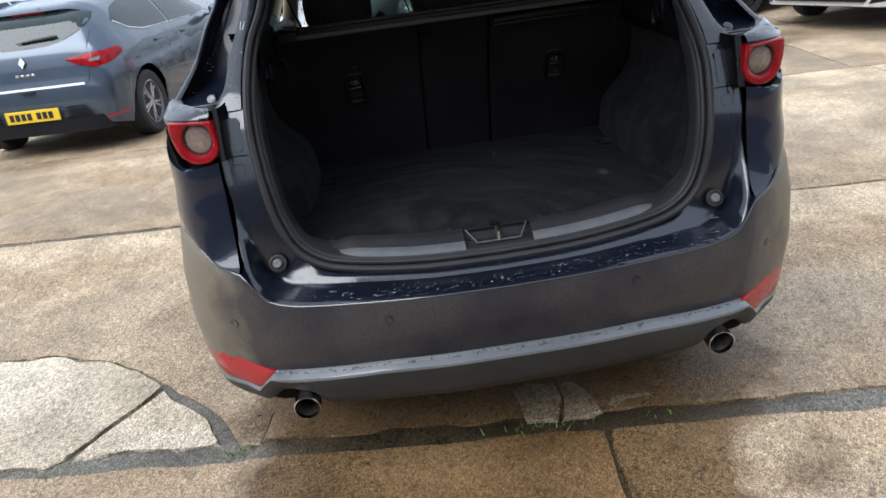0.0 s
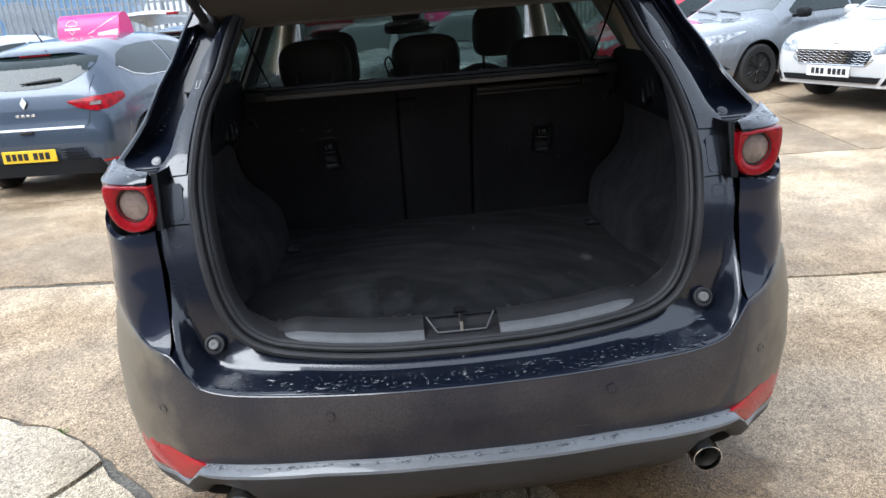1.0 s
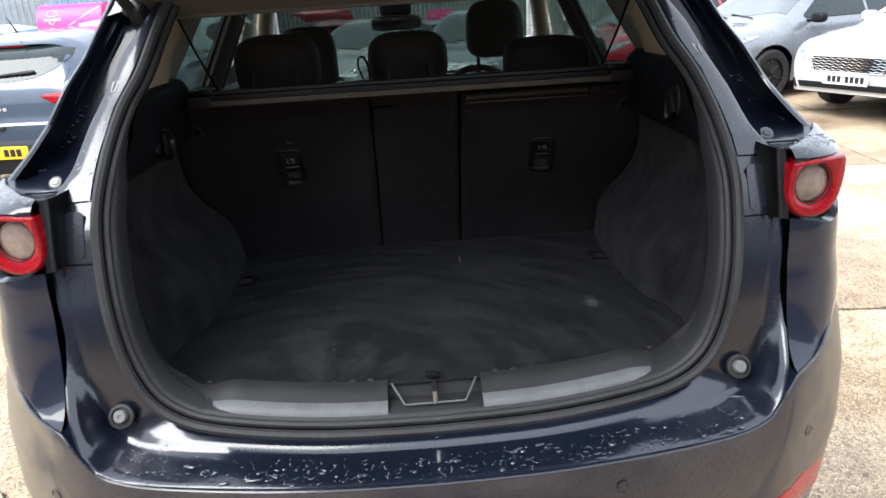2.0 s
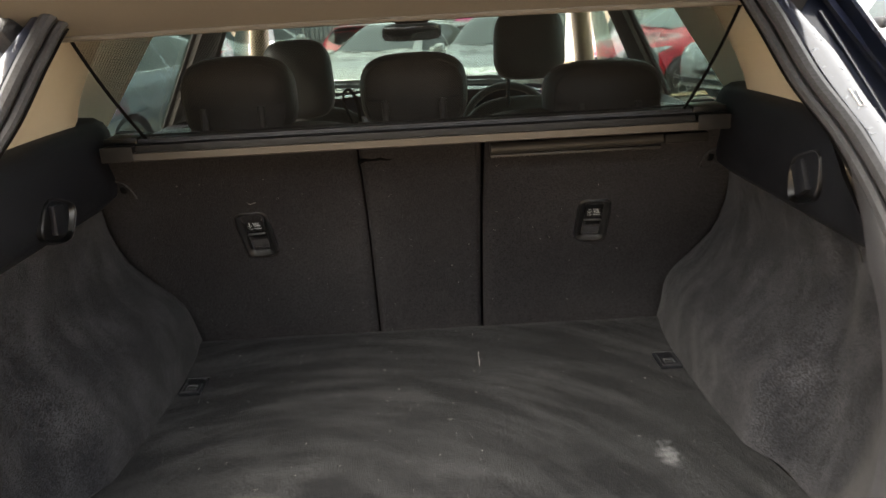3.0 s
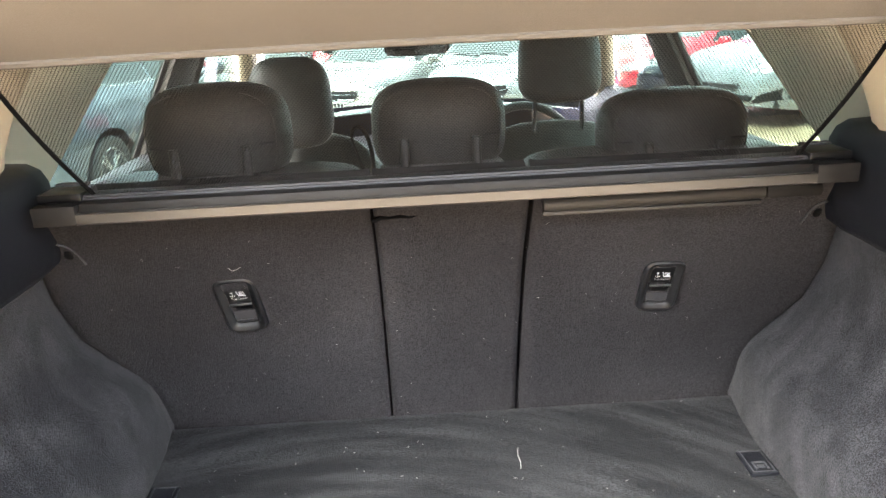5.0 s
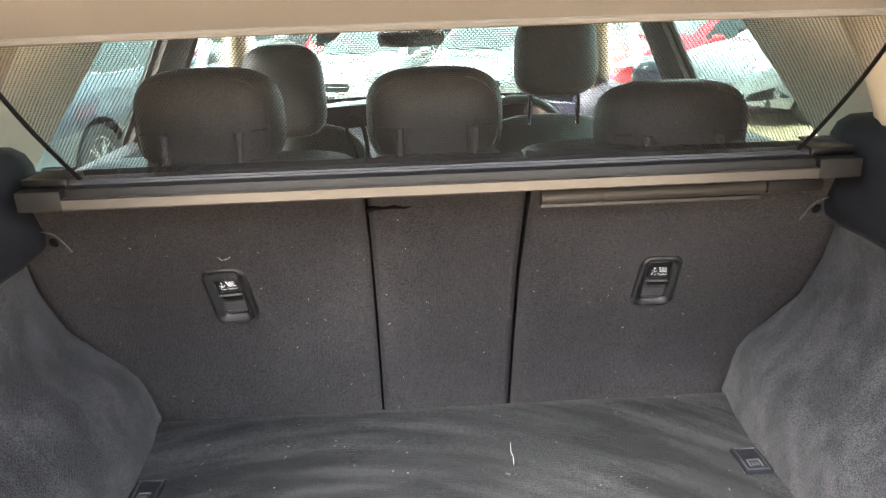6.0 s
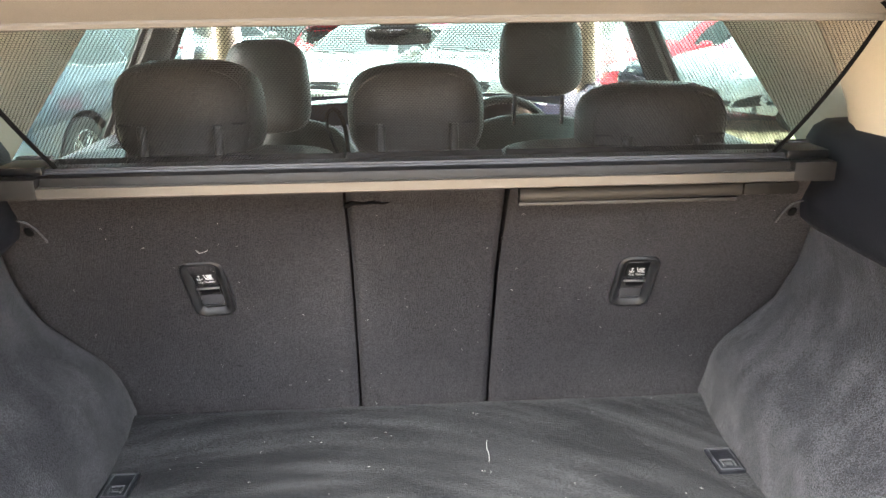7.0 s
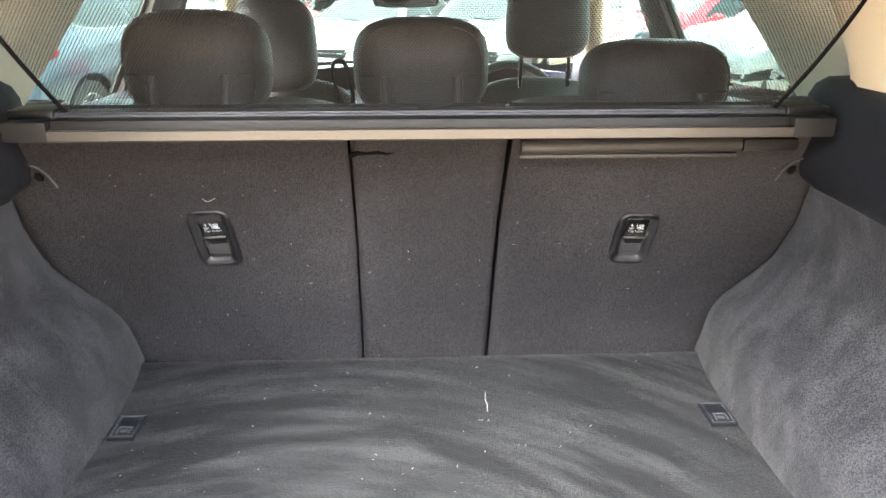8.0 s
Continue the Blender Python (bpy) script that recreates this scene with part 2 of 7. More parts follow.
lint_white = material("pale_lint", (0.25160, 0.24790, 0.23680), 0.9, 0, 0.1)
car_glass = glass("green_tinted_glass", (0.100, 0.136, 0.122))
side_glass = glass("green_tinted_side_glass", (0.132, 0.192, 0.168))
dark_glass = material("dark_window_glass", (0.012, 0.02, 0.02), 0.04, 0, 0.2, 2, 40, coat=0.0, rough_vary=0.02, shine=0.40)
screen_glass = material("wet_windscreen_glass", (0.055, 0.065, 0.066), 0.05, 0, 0.25, 2, 40, coat=1.0, coat_ior=1.9, rough_vary=0.02)
tyre = material("tyre_rubber", (0.016, 0.016, 0.016), 0.75, 0, 0.25, 20, 200, bump=0.3)
rim_silver = material("silver_alloy", (0.45, 0.45, 0.46), 0.3, 0.8, 0.1)
gloss_black = material("gloss_black_plastic", (0.00192, 0.00200, 0.00222), 0.3, 0, 0.15, 10, 400, shine=0.35)
rim_black = material("black_alloy", (0.01, 0.01, 0.011), 0.25, 0.2, 0.1, coat=0.5)
white_paint = material("white_car_paint", (0.52, 0.52, 0.515), 0.25, 0, 0.03, 3, 100, coat=1.0)
silver_paint = material("silver_car_paint", (0.42, 0.44, 0.45), 0.3, 0.5, 0.05, 3, 900, coat=1.0)
bluegrey_paint = material("blue_grey_car_paint", (0.058, 0.076, 0.106), 0.25, 0.35, 0.08, 2, 900, coat=1.0, shine=0.3, coat_ior=1.4)
grey_paint = material("grey_car_paint", (0.20, 0.215, 0.235), 0.28, 0.3, 0.06, 2, 900, coat=1.0)
red_paint = material("red_car_paint", (0.5, 0.012, 0.03), 0.28, 0.1, 0.05, 2, 900, coat=1.0)
pink_vinyl = material("magenta_vinyl", (0.68, 0.02, 0.20), 0.35, 0, 0.06, 3, 100)
yellow_plate = material("yellow_plate", (0.75, 0.5, 0.02), 0.4, 0, 0.05)
white_plate = material("white_plate", (0.75, 0.75, 0.73), 0.4, 0, 0.05)
cord_black = material("black_cord", (0.002, 0.002, 0.002), 0.9, 0, 0.1, shine=0.05)
ink = material("black_ink", (0.012, 0.012, 0.014), 0.5, 0, 0.05)
head_lens = material("headlamp_lens", (0.5, 0.52, 0.54), 0.12, 0.4, 0.3, 14, 60, second=(0.16, 0.17, 0.18), coat=1.0)
galvanised = material("galvanised_steel", (0.30, 0.32, 0.34), 0.5, 0.6, 0.15, 3, 60)
def concrete_material(name, dark, light, stain, wet):
    """Worn concrete with exposed stones, stains and damp patches."""
    m = material(name, dark, 0.6, 0, 0.55, 1.3, 240, second=light, spread=(0.38, 0.62), bump=1.0, bump_scale=120, per_object=0.06, shine=0.28)
    n, l = m.node_tree.nodes, m.node_tree.links
    co = n["Texture Coordinate"].outputs["Object"]
    stones, mid, damp = n.new("ShaderNodeTexVoronoi"), n.new("ShaderNodeTexNoise"), n.new("ShaderNodeTexNoise")
    stones.inputs["Scale"].default_value = 135
    mid.inputs["Scale"].default_value, mid.inputs["Detail"].default_value, mid.inputs["Roughness"].default_value = 5, 9, 0.72
    damp.inputs["Scale"].default_value, damp.inputs["Detail"].default_value = 0.8, 6
    for t in (stones, mid, damp):
        l.new(co, t.inputs["Vector"])
    pick = n.new("ShaderNodeMapRange")
    pick.inputs["To Min"].default_value, pick.inputs["To Max"].default_value = 0.50, 1.58
    l.new(stones.outputs["Color"], pick.inputs["Value"])
    # larger stones, a few of them pale or dark
    pebbles, odd = n.new("ShaderNodeTexVoronoi"), n.new("ShaderNodeValToRGB")
    pebbles.inputs["Scale"].default_value = 70
    l.new(co, pebbles.inputs["Vector"])
    l.new(pebbles.outputs["Color"], odd.inputs[0])
    ramp = odd.color_ramp
    ramp.elements[0].position, ramp.elements[0].color = 0.10, (0.60, 0.60, 0.60, 1)
    ramp.elements[1].position, ramp.elements[1].color = 0.20, (0.97, 0.97, 0.97, 1)
    for place, tone in ((0.84, 1.0), (0.93, 1.30)):
        stop = ramp.elements.new(place)
        stop.color = (tone, tone, tone, 1)
    blot = n.new("ShaderNodeMapRange")
    blot.inputs["From Min"].default_value, blot.inputs["From Max"].default_value = 0.32, 0.68
    blot.inputs["To Min"].default_value, blot.inputs["To Max"].default_value = 1 - stain, 1 + stain * 0.8
    l.new(mid.outputs[0], blot.inputs["Value"])
    soak = n.new("ShaderNodeMapRange")
    soak.inputs["From Min"].default_value, soak.inputs["From Max"].default_value = 0.42, 0.60
    soak.inputs["To Min"].default_value, soak.inputs["To Max"].default_value = 1.0, 1 - wet
    l.new(damp.outputs[0], soak.inputs["Value"])
    b = n["Principled BSDF"]
    base = b.inputs["Base Color"].links[0].from_socket
    # water run off the parked car, with the car's shade painted into its darkening
    where, shift, far, drip_shade = n.new("ShaderNodeNewGeometry"), n.new("ShaderNodeMapping"), n.new("ShaderNodeVectorMath"), n.new("ShaderNodeMapRange")
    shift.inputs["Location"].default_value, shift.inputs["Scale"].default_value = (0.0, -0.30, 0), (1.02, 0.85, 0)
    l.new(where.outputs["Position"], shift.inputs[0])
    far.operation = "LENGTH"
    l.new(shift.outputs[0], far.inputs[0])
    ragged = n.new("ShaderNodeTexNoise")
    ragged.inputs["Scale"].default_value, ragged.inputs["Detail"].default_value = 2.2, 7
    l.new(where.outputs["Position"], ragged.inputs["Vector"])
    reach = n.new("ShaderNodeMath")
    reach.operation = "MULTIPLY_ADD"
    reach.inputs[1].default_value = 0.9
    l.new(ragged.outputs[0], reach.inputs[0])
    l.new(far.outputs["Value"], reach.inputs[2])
    drip_shade.inputs["From Min"].default_value, drip_shade.inputs["From Max"].default_value = 1.30, 1.44
    drip_shade.inputs["To Min"].default_value, drip_shade.inputs["To Max"].default_value = 0.42, 1.0
    l.new(reach.outputs[0], drip_shade.inputs["Value"])
    # pits where stones have come out
    pitted, pit = n.new("ShaderNodeTexNoise"), n.new("ShaderNodeMapRange")
    pitted.inputs["Scale"].default_value, pitted.inputs["Detail"].default_value, pitted.inputs["Roughness"].default_value = 42, 5, 0.7
    l.new(co, pitted.inputs["Vector"])
    pit.inputs["From Min"].default_value, pit.inputs["From Max"].default_value = 0.29, 0.36
    pit.inputs["To Min"].default_value, pit.inputs["To Max"].default_value = 0.45, 1.0
    l.new(pitted.outputs[0], pit.inputs["Value"])
    for src in (pick, odd, blot, soak, pit):
        mul = n.new("ShaderNodeVectorMath")
        mul.operation = "SCALE"
        l.new(base, mul.inputs[0])
        l.new(src.outputs[0], mul.inputs["Scale"])
        base = mul.outputs[0]
    soaked_shade, dry = n.new("ShaderNodeMix"), n.new("ShaderNodeMapRange")
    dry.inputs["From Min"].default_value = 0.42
    l.new(drip_shade.outputs[0], dry.inputs["Value"])
    soaked_shade.data_type = "RGBA"
    soaked_shade.inputs[6].default_value, soaked_shade.inputs[7].default_value = (0.37, 0.305, 0.215, 1), (1, 1, 1, 1)
    l.new(dry.outputs[0], soaked_shade.inputs[0])
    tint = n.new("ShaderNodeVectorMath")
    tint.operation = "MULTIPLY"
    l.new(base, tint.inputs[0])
    l.new(soaked_shade.outputs[2], tint.inputs[1])
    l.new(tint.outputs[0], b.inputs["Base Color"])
    shine = n.new("ShaderNodeMapRange")
    shine.inputs["From Min"].default_value, shine.inputs["From Max"].default_value = 0.42, 0.60
    shine.inputs["To Min"].default_value, shine.inputs["To Max"].default_value = 0.75, 0.75 - 1.1 * wet
    l.new(damp.outputs[0], shine.inputs["Value"])
    sleek = n.new("ShaderNodeMath")
    sleek.operation = "MULTIPLY"
    l.new(shine.outputs[0], sleek.inputs[0])
    l.new(drip_shade.outputs[0], sleek.inputs[1])
    l.new(sleek.outputs[0], b.inputs["Roughness"])
    return m


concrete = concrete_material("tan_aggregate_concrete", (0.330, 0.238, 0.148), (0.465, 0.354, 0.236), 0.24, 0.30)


def worn_bands(m, pale, bands):
    """Paler, worn concrete along the slab joints; bands as (from u, to u, from v, to v) in the slabs' own directions."""
    n, l = m.node_tree.nodes, m.node_tree.links
    b = n["Principled BSDF"]
    base = b.inputs["Base Color"].links[0].from_socket
    where, turned, split, rag, wob = n.new("ShaderNodeNewGeometry"), n.new("ShaderNodeMapping"), n.new("ShaderNodeSeparateXYZ"), n.new("ShaderNodeTexNoise"), n.new("ShaderNodeMath")
    turned.inputs["Rotation"].default_value = (0, 0, radians(6.5))
    l.new(where.outputs["Position"], turned.inputs[0])
    l.new(turned.outputs[0], split.inputs[0])
    rag.inputs["Scale"].default_value, rag.inputs["Detail"].default_value, rag.inputs["Roughness"].default_value = 1.7, 8, 0.62
    l.new(where.outputs["Position"], rag.inputs["Vector"])
    wob.operation = "MULTIPLY_ADD"
    wob.inputs[1].default_value = 0.9
    l.new(rag.outputs[0], wob.inputs[0])
    l.new(split.outputs["Y"], wob.inputs[2])
    total = None
    def step(socket, low, high):
        r = n.new("ShaderNodeMapRange")
        r.interpolation_type = "SMOOTHSTEP"
        r.inputs["From Min"].default_value, r.inputs["From Max"].default_value = low, high
        l.new(socket, r.inputs["Value"])
        return r.outputs[0]
    def times(p, q, how="MULTIPLY"):
        k = n.new("ShaderNodeMath")
        k.operation = how
        l.new(p, k.inputs[0])
        l.new(q, k.inputs[1])
        return k.outputs[0]
    for u0, u1, v0, v1 in bands:
        f = times(step(wob.outputs[0], v0 + 0.40, v0 + 0.52), step(split.outputs["Y"], v1 + 0.001, v1 - 0.001))
        f = times(f, times(step(split.outputs["X"], u0 - 0.01, u0 + 0.01), step(split.outputs["X"], u1 + 0.01, u1 - 0.01)))
        total = f if total is None else times(total, f, "MAXIMUM")
    gain, mul = n.new("ShaderNodeMix"), n.new("ShaderNodeVectorMath")
    gain.data_type = "RGBA"
    gain.inputs[6].default_value, gain.inputs[7].default_value = (1, 1, 1, 1), (*pale, 1)
    l.new(total, gain.inputs[0])
    mul.operation = "MULTIPLY"
    l.new(base, mul.inputs[0])
    l.new(gain.outputs[2], mul.inputs[1])
    l.new(mul.outputs[0], b.inputs["Base Color"])
    return m


worn_bands(concrete, (1.20, 1.24, 1.27), ((-20, 0, 2.0, 2.37), (0, 20, 1.47, 1.88), (1.0, 20, 3.0, 4.55), (-20, 0, 3.95, 4.3)))
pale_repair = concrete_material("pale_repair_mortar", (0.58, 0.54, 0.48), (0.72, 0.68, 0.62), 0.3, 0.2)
pale_concrete = concrete_material("pale_concrete", (0.45, 0.37, 0.265), (0.57, 0.485, 0.375), 0.24, 0.22)
joint_dirt = concrete_material("dark_joint_dirt", (0.105, 0.095, 0.080), (0.165, 0.150, 0.125), 0.3, 0.2)
weed_green = material("weed_green", (0.10, 0.19, 0.03), 0.7, 0, 0.3, 30, 200)
water_bead = material("water_bead", (0.035, 0.042, 0.055), 0.04, 0.0, 0.05, coat=1.0)
mural_blue = material("mural_painted_wall", (0.16, 0.27, 0.42), 0.8, 0, 0.12, 0.35, 8, second=(0.42, 0.44, 0.45), spread=(0.45, 0.55))
pale_wall = material("pale_painted_wall", (0.50, 0.54, 0.54), 0.8, 0, 0.1, 0.5, 8, second=(0.60, 0.62, 0.61))
dark_cladding = material("dark_grey_cladding", (0.10, 0.105, 0.115), 0.6, 0, 0.15, 0.6, 12, second=(0.14, 0.14, 0.145))
mural_orange = material("mural_orange_paint", (0.6, 0.24, 0.06), 0.8, 0, 0.2, 1, 9)


# ---------------------------------------------------------------- mesh tools
def link(name, bm, mat, smooth=True):
    me = bpy.data.meshes.new(name)
    bm.to_mesh(me)
    bm.free()
    for p in me.polygons:
        p.use_smooth = smooth
    me.set_sharp_from_angle(angle=radians(40))
    me.materials.append(mat)
    return new(name, me)


def part(name, bm, mat, parent, label="", smooth=True):
    ob = link(name, bm, mat, smooth)
    ob.parent = parent
    if label:
        tagged(ob, label)
    return ob


def thing(name, label, category, at=None, group="", kind=""):
    ob = new(name)
    ob.empty_display_size = 0.1
    if at is not None:
        ob.matrix_world = at
    return tagged(ob, label, category, group, kind)


def grid(bm, rows, close=False):
    """Quads between rows of points of equal length."""
    vs = [[bm.verts.new(p) for p in row] for row in rows]
    out = []
    for a, b in zip(vs, vs[1:]):
        n = len(a)
        for i in range(n if close else n - 1):
            j = (i + 1) % n
            out.append(bm.faces.new((a[i], a[j], b[j], b[i])))
    return vs, out


def fan(bm, ring, flip=False):
    ring = [v for v in ring]
    return bm.faces.new(ring[::-1] if flip else ring)


def plate(bm, rows, off):
    """A sheet through rows of points with a back, moved by off, and closed edges."""
    off = Vector(off)
    front, _ = grid(bm, rows)
    back, _ = grid(bm, [[Vector(p) + off for p in row] for row in rows])
    edge = lambda v: v[0] + [r[-1] for r in v[1:]] + v[-1][-2::-1] + [r[0] for r in v[-2:0:-1]]
    a, b = edge(front), edge(back)
    for i in range(len(a)):
        j = (i + 1) % len(a)
        bm.faces.new((a[i], b[i], b[j], a[j]))
    bmesh.ops.recalc_face_normals(bm, faces=bm.faces[:])
    return bm


def tube(bm, path, radius, seg=8, flat=1.0, caps=True):
    """A round bar along a path of points."""
    path = [Vector(p) for p in path]
    rings = []
    side = None
    for i, p in enumerate(path):
        d = (path[min(i + 1, len(path) - 1)] - path[max(i - 1, 0)]).normalized()
        if side is None:
            side = d.orthogonal().normalized()
        side = (side - d * side.dot(d)).normalized()
        up = d.cross(side)
        r = radius[i] if isinstance(radius, (list, tuple)) else radius
        rings.append([p + (side * math.cos(a) + up * math.sin(a) * flat) * r for a in (2 * math.pi * k / seg for k in range(seg))])
    vs, _ = grid(bm, rings, True)
    if caps:
        fan(bm, vs[0], True)
        fan(bm, vs[-1])
    return bm


def lathe(bm, profile, m=Matrix.Identity(4), seg=24, caps=True):
    """Turns (radius, height) pairs about the local z axis."""
    rings = [[m @ Vector((r * math.cos(2 * math.pi * k / seg), r * math.sin(2 * math.pi * k / seg), h)) for k in range(seg)] for r, h in profile]
    vs, _ = grid(bm, rings, True)
    if caps and profile[0][0] > 0.0005:
        fan(bm, vs[0], True)
    if caps and profile[-1][0] > 0.0005:
        fan(bm, vs[-1])
    return bm


def rbox(bm, m, size, bevel=0.004, seg=2):
    """A box of that size at the pose m, with rounded edges."""
    made = bmesh.ops.create_cube(bm, size=1.0, matrix=m @ Matrix.Diagonal((*size, 1)))
    if bevel:
        es = list({e for v in made["verts"] for e in v.link_edges})
        bmesh.ops.bevel(bm, geom=es, offset=bevel, segments=seg, affect="EDGES", profile=0.6)
    return bm


def pad(bm, m, size, power=4.0, nu=28, nv=16, bulge=0.0):
    """A cushion: a super-ellipsoid of that size."""
    def sp(v):
        return math.copysign(abs(v) ** (2 / power), v)
    rows = []
    for j in range(nv + 1):
        b = -math.pi / 2 + math.pi * j / nv
        b = max(min(b, math.pi / 2 - 0.01), -math.pi / 2 + 0.01)
        row = []
        for i in range(nu):
            a = 2 * math.pi * i / nu
            p = Vector((size[0] / 2 * sp(math.cos(a)) * sp(math.cos(b)), size[1] / 2 * sp(math.sin(a)) * sp(math.cos(b)), size[2] / 2 * sp(math.sin(b))))
            p.y += bulge * (p.x / size[0]) ** 2
            row.append(m @ p)
        rows.append(row)
    vs, _ = grid(bm, rows, True)
    fan(bm, vs[0], True)
    fan(bm, vs[-1])
    return bm


def extrude_outline(bm, pts, m, depth, bevel=0.0):
    """A plate with that outline (x, y), depth thick along local z."""
    top = [bm.verts.new(m @ Vector((x, y, depth))) for x, y in pts]
    low = [bm.verts.new(m @ Vector((x, y, 0))) for x, y in pts]
    f = [bm.faces.new(top), bm.faces.new(low[::-1])]
    n = len(pts)
    for i in range(n):
        f.append(bm.faces.new((low[i], low[(i + 1) % n], top[(i + 1) % n], top[i])))
    if bevel:
        es = [e for e in f[0].edges]
        bmesh.ops.bevel(bm, geom=es, offset=bevel, segments=1, affect="EDGES")
    bmesh.ops.recalc_face_normals(bm, faces=[x for x in bm.faces])
    return bm


def curve(points, n):
    """n + 1 points along a smooth line through the given ones."""
    p = [Vector(q) for q in points]
    seg = [(b - a).length for a, b in zip(p, p[1:])]
    total, out, i, gone = sum(seg), [], 0, 0.0
    for k in range(n + 1):
        s = total * k / n
        while i < len(seg) - 1 and s > gone + seg[i]:
            gone += seg[i]
            i += 1
        t = min(max((s - gone) / max(seg[i], 1e-9), 0), 1)
        a, b, c, d = p[max(i - 1, 0)], p[i], p[i + 1], p[min(i + 2, len(p) - 1)]
        out.append(0.5 * ((2 * b) + (c - a) * t + (2 * a - 5 * b + 4 * c - d) * t * t + (3 * b - a - 3 * c + d) * t ** 3))
    return out


def at(xs, ys, v):
    return float(np.interp(v, xs, ys))


def mirrored(p):
    return Vector((-p[0], p[1], p[2]))


# ---------------------------------------------------------------- ground
ROW_TURN = radians(-6.5)


def on_ground(u, v):
    """From the slabs' own directions to the world."""
    return (u * math.cos(ROW_TURN) - v * math.sin(ROW_TURN), u * math.sin(ROW_TURN) + v * math.cos(ROW_TURN))


def fall(x, y):
    """The yard drops gently beyond the parked row ahead."""
    g = min(max((x + 5.5) / 3.0, 0), 1)
    return -0.052 * min(max(y - 9.5, 0), 15) * g * g * (3 - 2 * g)


def build_ground():
    bm = bmesh.new()
    xs = [-400, -120, -40, -15] + [-8 + k for k in range(24)] + [20, 40, 120, 400]
    ys = [-400, -120, -40, -15, -6, 0, 6] + [9 + k for k in range(18)] + [40, 120, 400]
    grid(bm, [[(x, y, fall(x, y) - 0.009) for x in xs] for y in ys])
    far = bmesh.new()
    grid(far, [[(x, y, fall(x, y) + 0.004) for x in [-5.4 + 0.7 * k for k in range(34)]] for y in [9.6 + 0.7 * k for k in range(24)]])
    tagged(link("road", far, concrete), "wet tan concrete of the lower yard", "pavement", kind="structure")
    tagged(link("ground", bm, joint_dirt), "dark damp dirt and tarmac between the concrete slabs of the yard", "ground", kind="structure")


def slab(parent, pts, mat, z=0.0, name="slab", rough_edge=0.007):
    """One cast slab with uneven edges, pts its outline in the world."""
    rng = random.Random(round(pts[0][0] * 91 + pts[0][1] * 37, 3))
    line = []
    for (x0, y0), (x1, y1) in zip(pts, pts[1:] + pts[:1]):
        n = max(1, int(math.hypot(x1 - x0, y1 - y0) / 0.045))
        n = min(n, 100)
        for k in range(n):
            t = k / n
            j = 0.0 if k == 0 else rough_edge
            px, py = x0 + (x1 - x0) * t, y0 + (y1 - y0) * t
            wave = 0.0 if k == 0 else rough_edge * (2.4 * noise.noise((px * 4.5, py * 4.5, 3.0)) + 1.5 * noise.noise((px * 13, py * 13, 7.0)))
            line.append((px + rng.uniform(-j, j) + wave * 0.4, py + rng.uniform(-j, j) + wave))
    bm = bmesh.new()
    mid = (sum(p[0] for p in line) / len(line), sum(p[1] for p in line) / len(line))
    extrude_outline(bm, [(x - mid[0], y - mid[1]) for x, y in line], Matrix.Translation((0, 0, -0.03)), 0.03 + z, 0.006)
    ob = part(name, bm, mat, parent, smooth=False)
    ob.location = (mid[0], mid[1], 0)
    return ob


def build_slabs():
    yard = thing("pavement", "wet tan concrete yard in large cracked slabs", "pavement", kind="structure")
    rng = random.Random(5)
    joints = [-9.0, -5.6, -2.6, 0.115, 2.03, 4.55, 7.2, 9.0]
    for r, (v0, v1) in enumerate(zip(joints, joints[1:])):
        u = -16.0 + rng.uniform(0, 2)
        if r == 2:
            u = 0.265 - 4.4 * 4
        if r in (3, 4):
            u = -0.86 - 4.2 * 4
        while u < 15:
            step = 4.4 if r == 2 else 4.2 if r in (3, 4) else rng.uniform(3.6, 5.2)
            u1 = u + step
            low, high = v0 + (0.05 if r == 3 else 0.012), v1 - (0.045 if r == 2 else 0.012)
            a = 0.008
            if r == 3 and u < -0.9 < u1 + 0.3:
                u = u1
                continue
            # the long joint steps over under the car
            if r == 3:
                high = (2.37 if u + u1 < 0 else 1.88) - 0.012
            if r == 4:
                low = (2.37 if u + u1 < 0 else 1.88) + 0.012
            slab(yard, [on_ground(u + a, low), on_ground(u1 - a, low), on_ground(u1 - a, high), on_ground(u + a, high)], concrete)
            u = u1
    # the broken corner beside the rear bumper
    slab(yard, [(-4.9, 0.72), (-4.9, 1.3), (-2.42, 1.12), (-1.83, 1.072), (-1.53, 0.917), (-1.272, 0.69), (-1.392, 0.50), (-1.50, 0.325), (-1.72, 0.325), (-2.4, 0.42)], pale_concrete, 0.004, rough_edge=0.017)
    slab(yard, [(-1.258, 0.672), (-1.055, 0.43), (-0.965, 0.27), (-1.475, 0.315), (-1.37, 0.49)], pale_concrete, 0.001, rough_edge=0.012)
    slab(yard, [(-4.9, 1.36), (-4.9, 2.902), (-0.58, 2.41), (-0.829, 0.245), (-0.90, 0.26), (-1.015, 0.455), (-1.24, 0.702), (-1.52, 0.934), (-1.83, 1.092), (-2.42, 1.155)], concrete, -0.002)
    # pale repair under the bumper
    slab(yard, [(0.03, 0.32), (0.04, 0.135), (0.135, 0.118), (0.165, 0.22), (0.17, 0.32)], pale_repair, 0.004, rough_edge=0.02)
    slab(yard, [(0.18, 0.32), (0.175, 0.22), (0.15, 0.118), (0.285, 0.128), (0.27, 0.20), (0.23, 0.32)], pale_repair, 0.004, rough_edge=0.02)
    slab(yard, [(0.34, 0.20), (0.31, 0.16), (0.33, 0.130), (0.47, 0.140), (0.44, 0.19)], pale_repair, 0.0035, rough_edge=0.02)


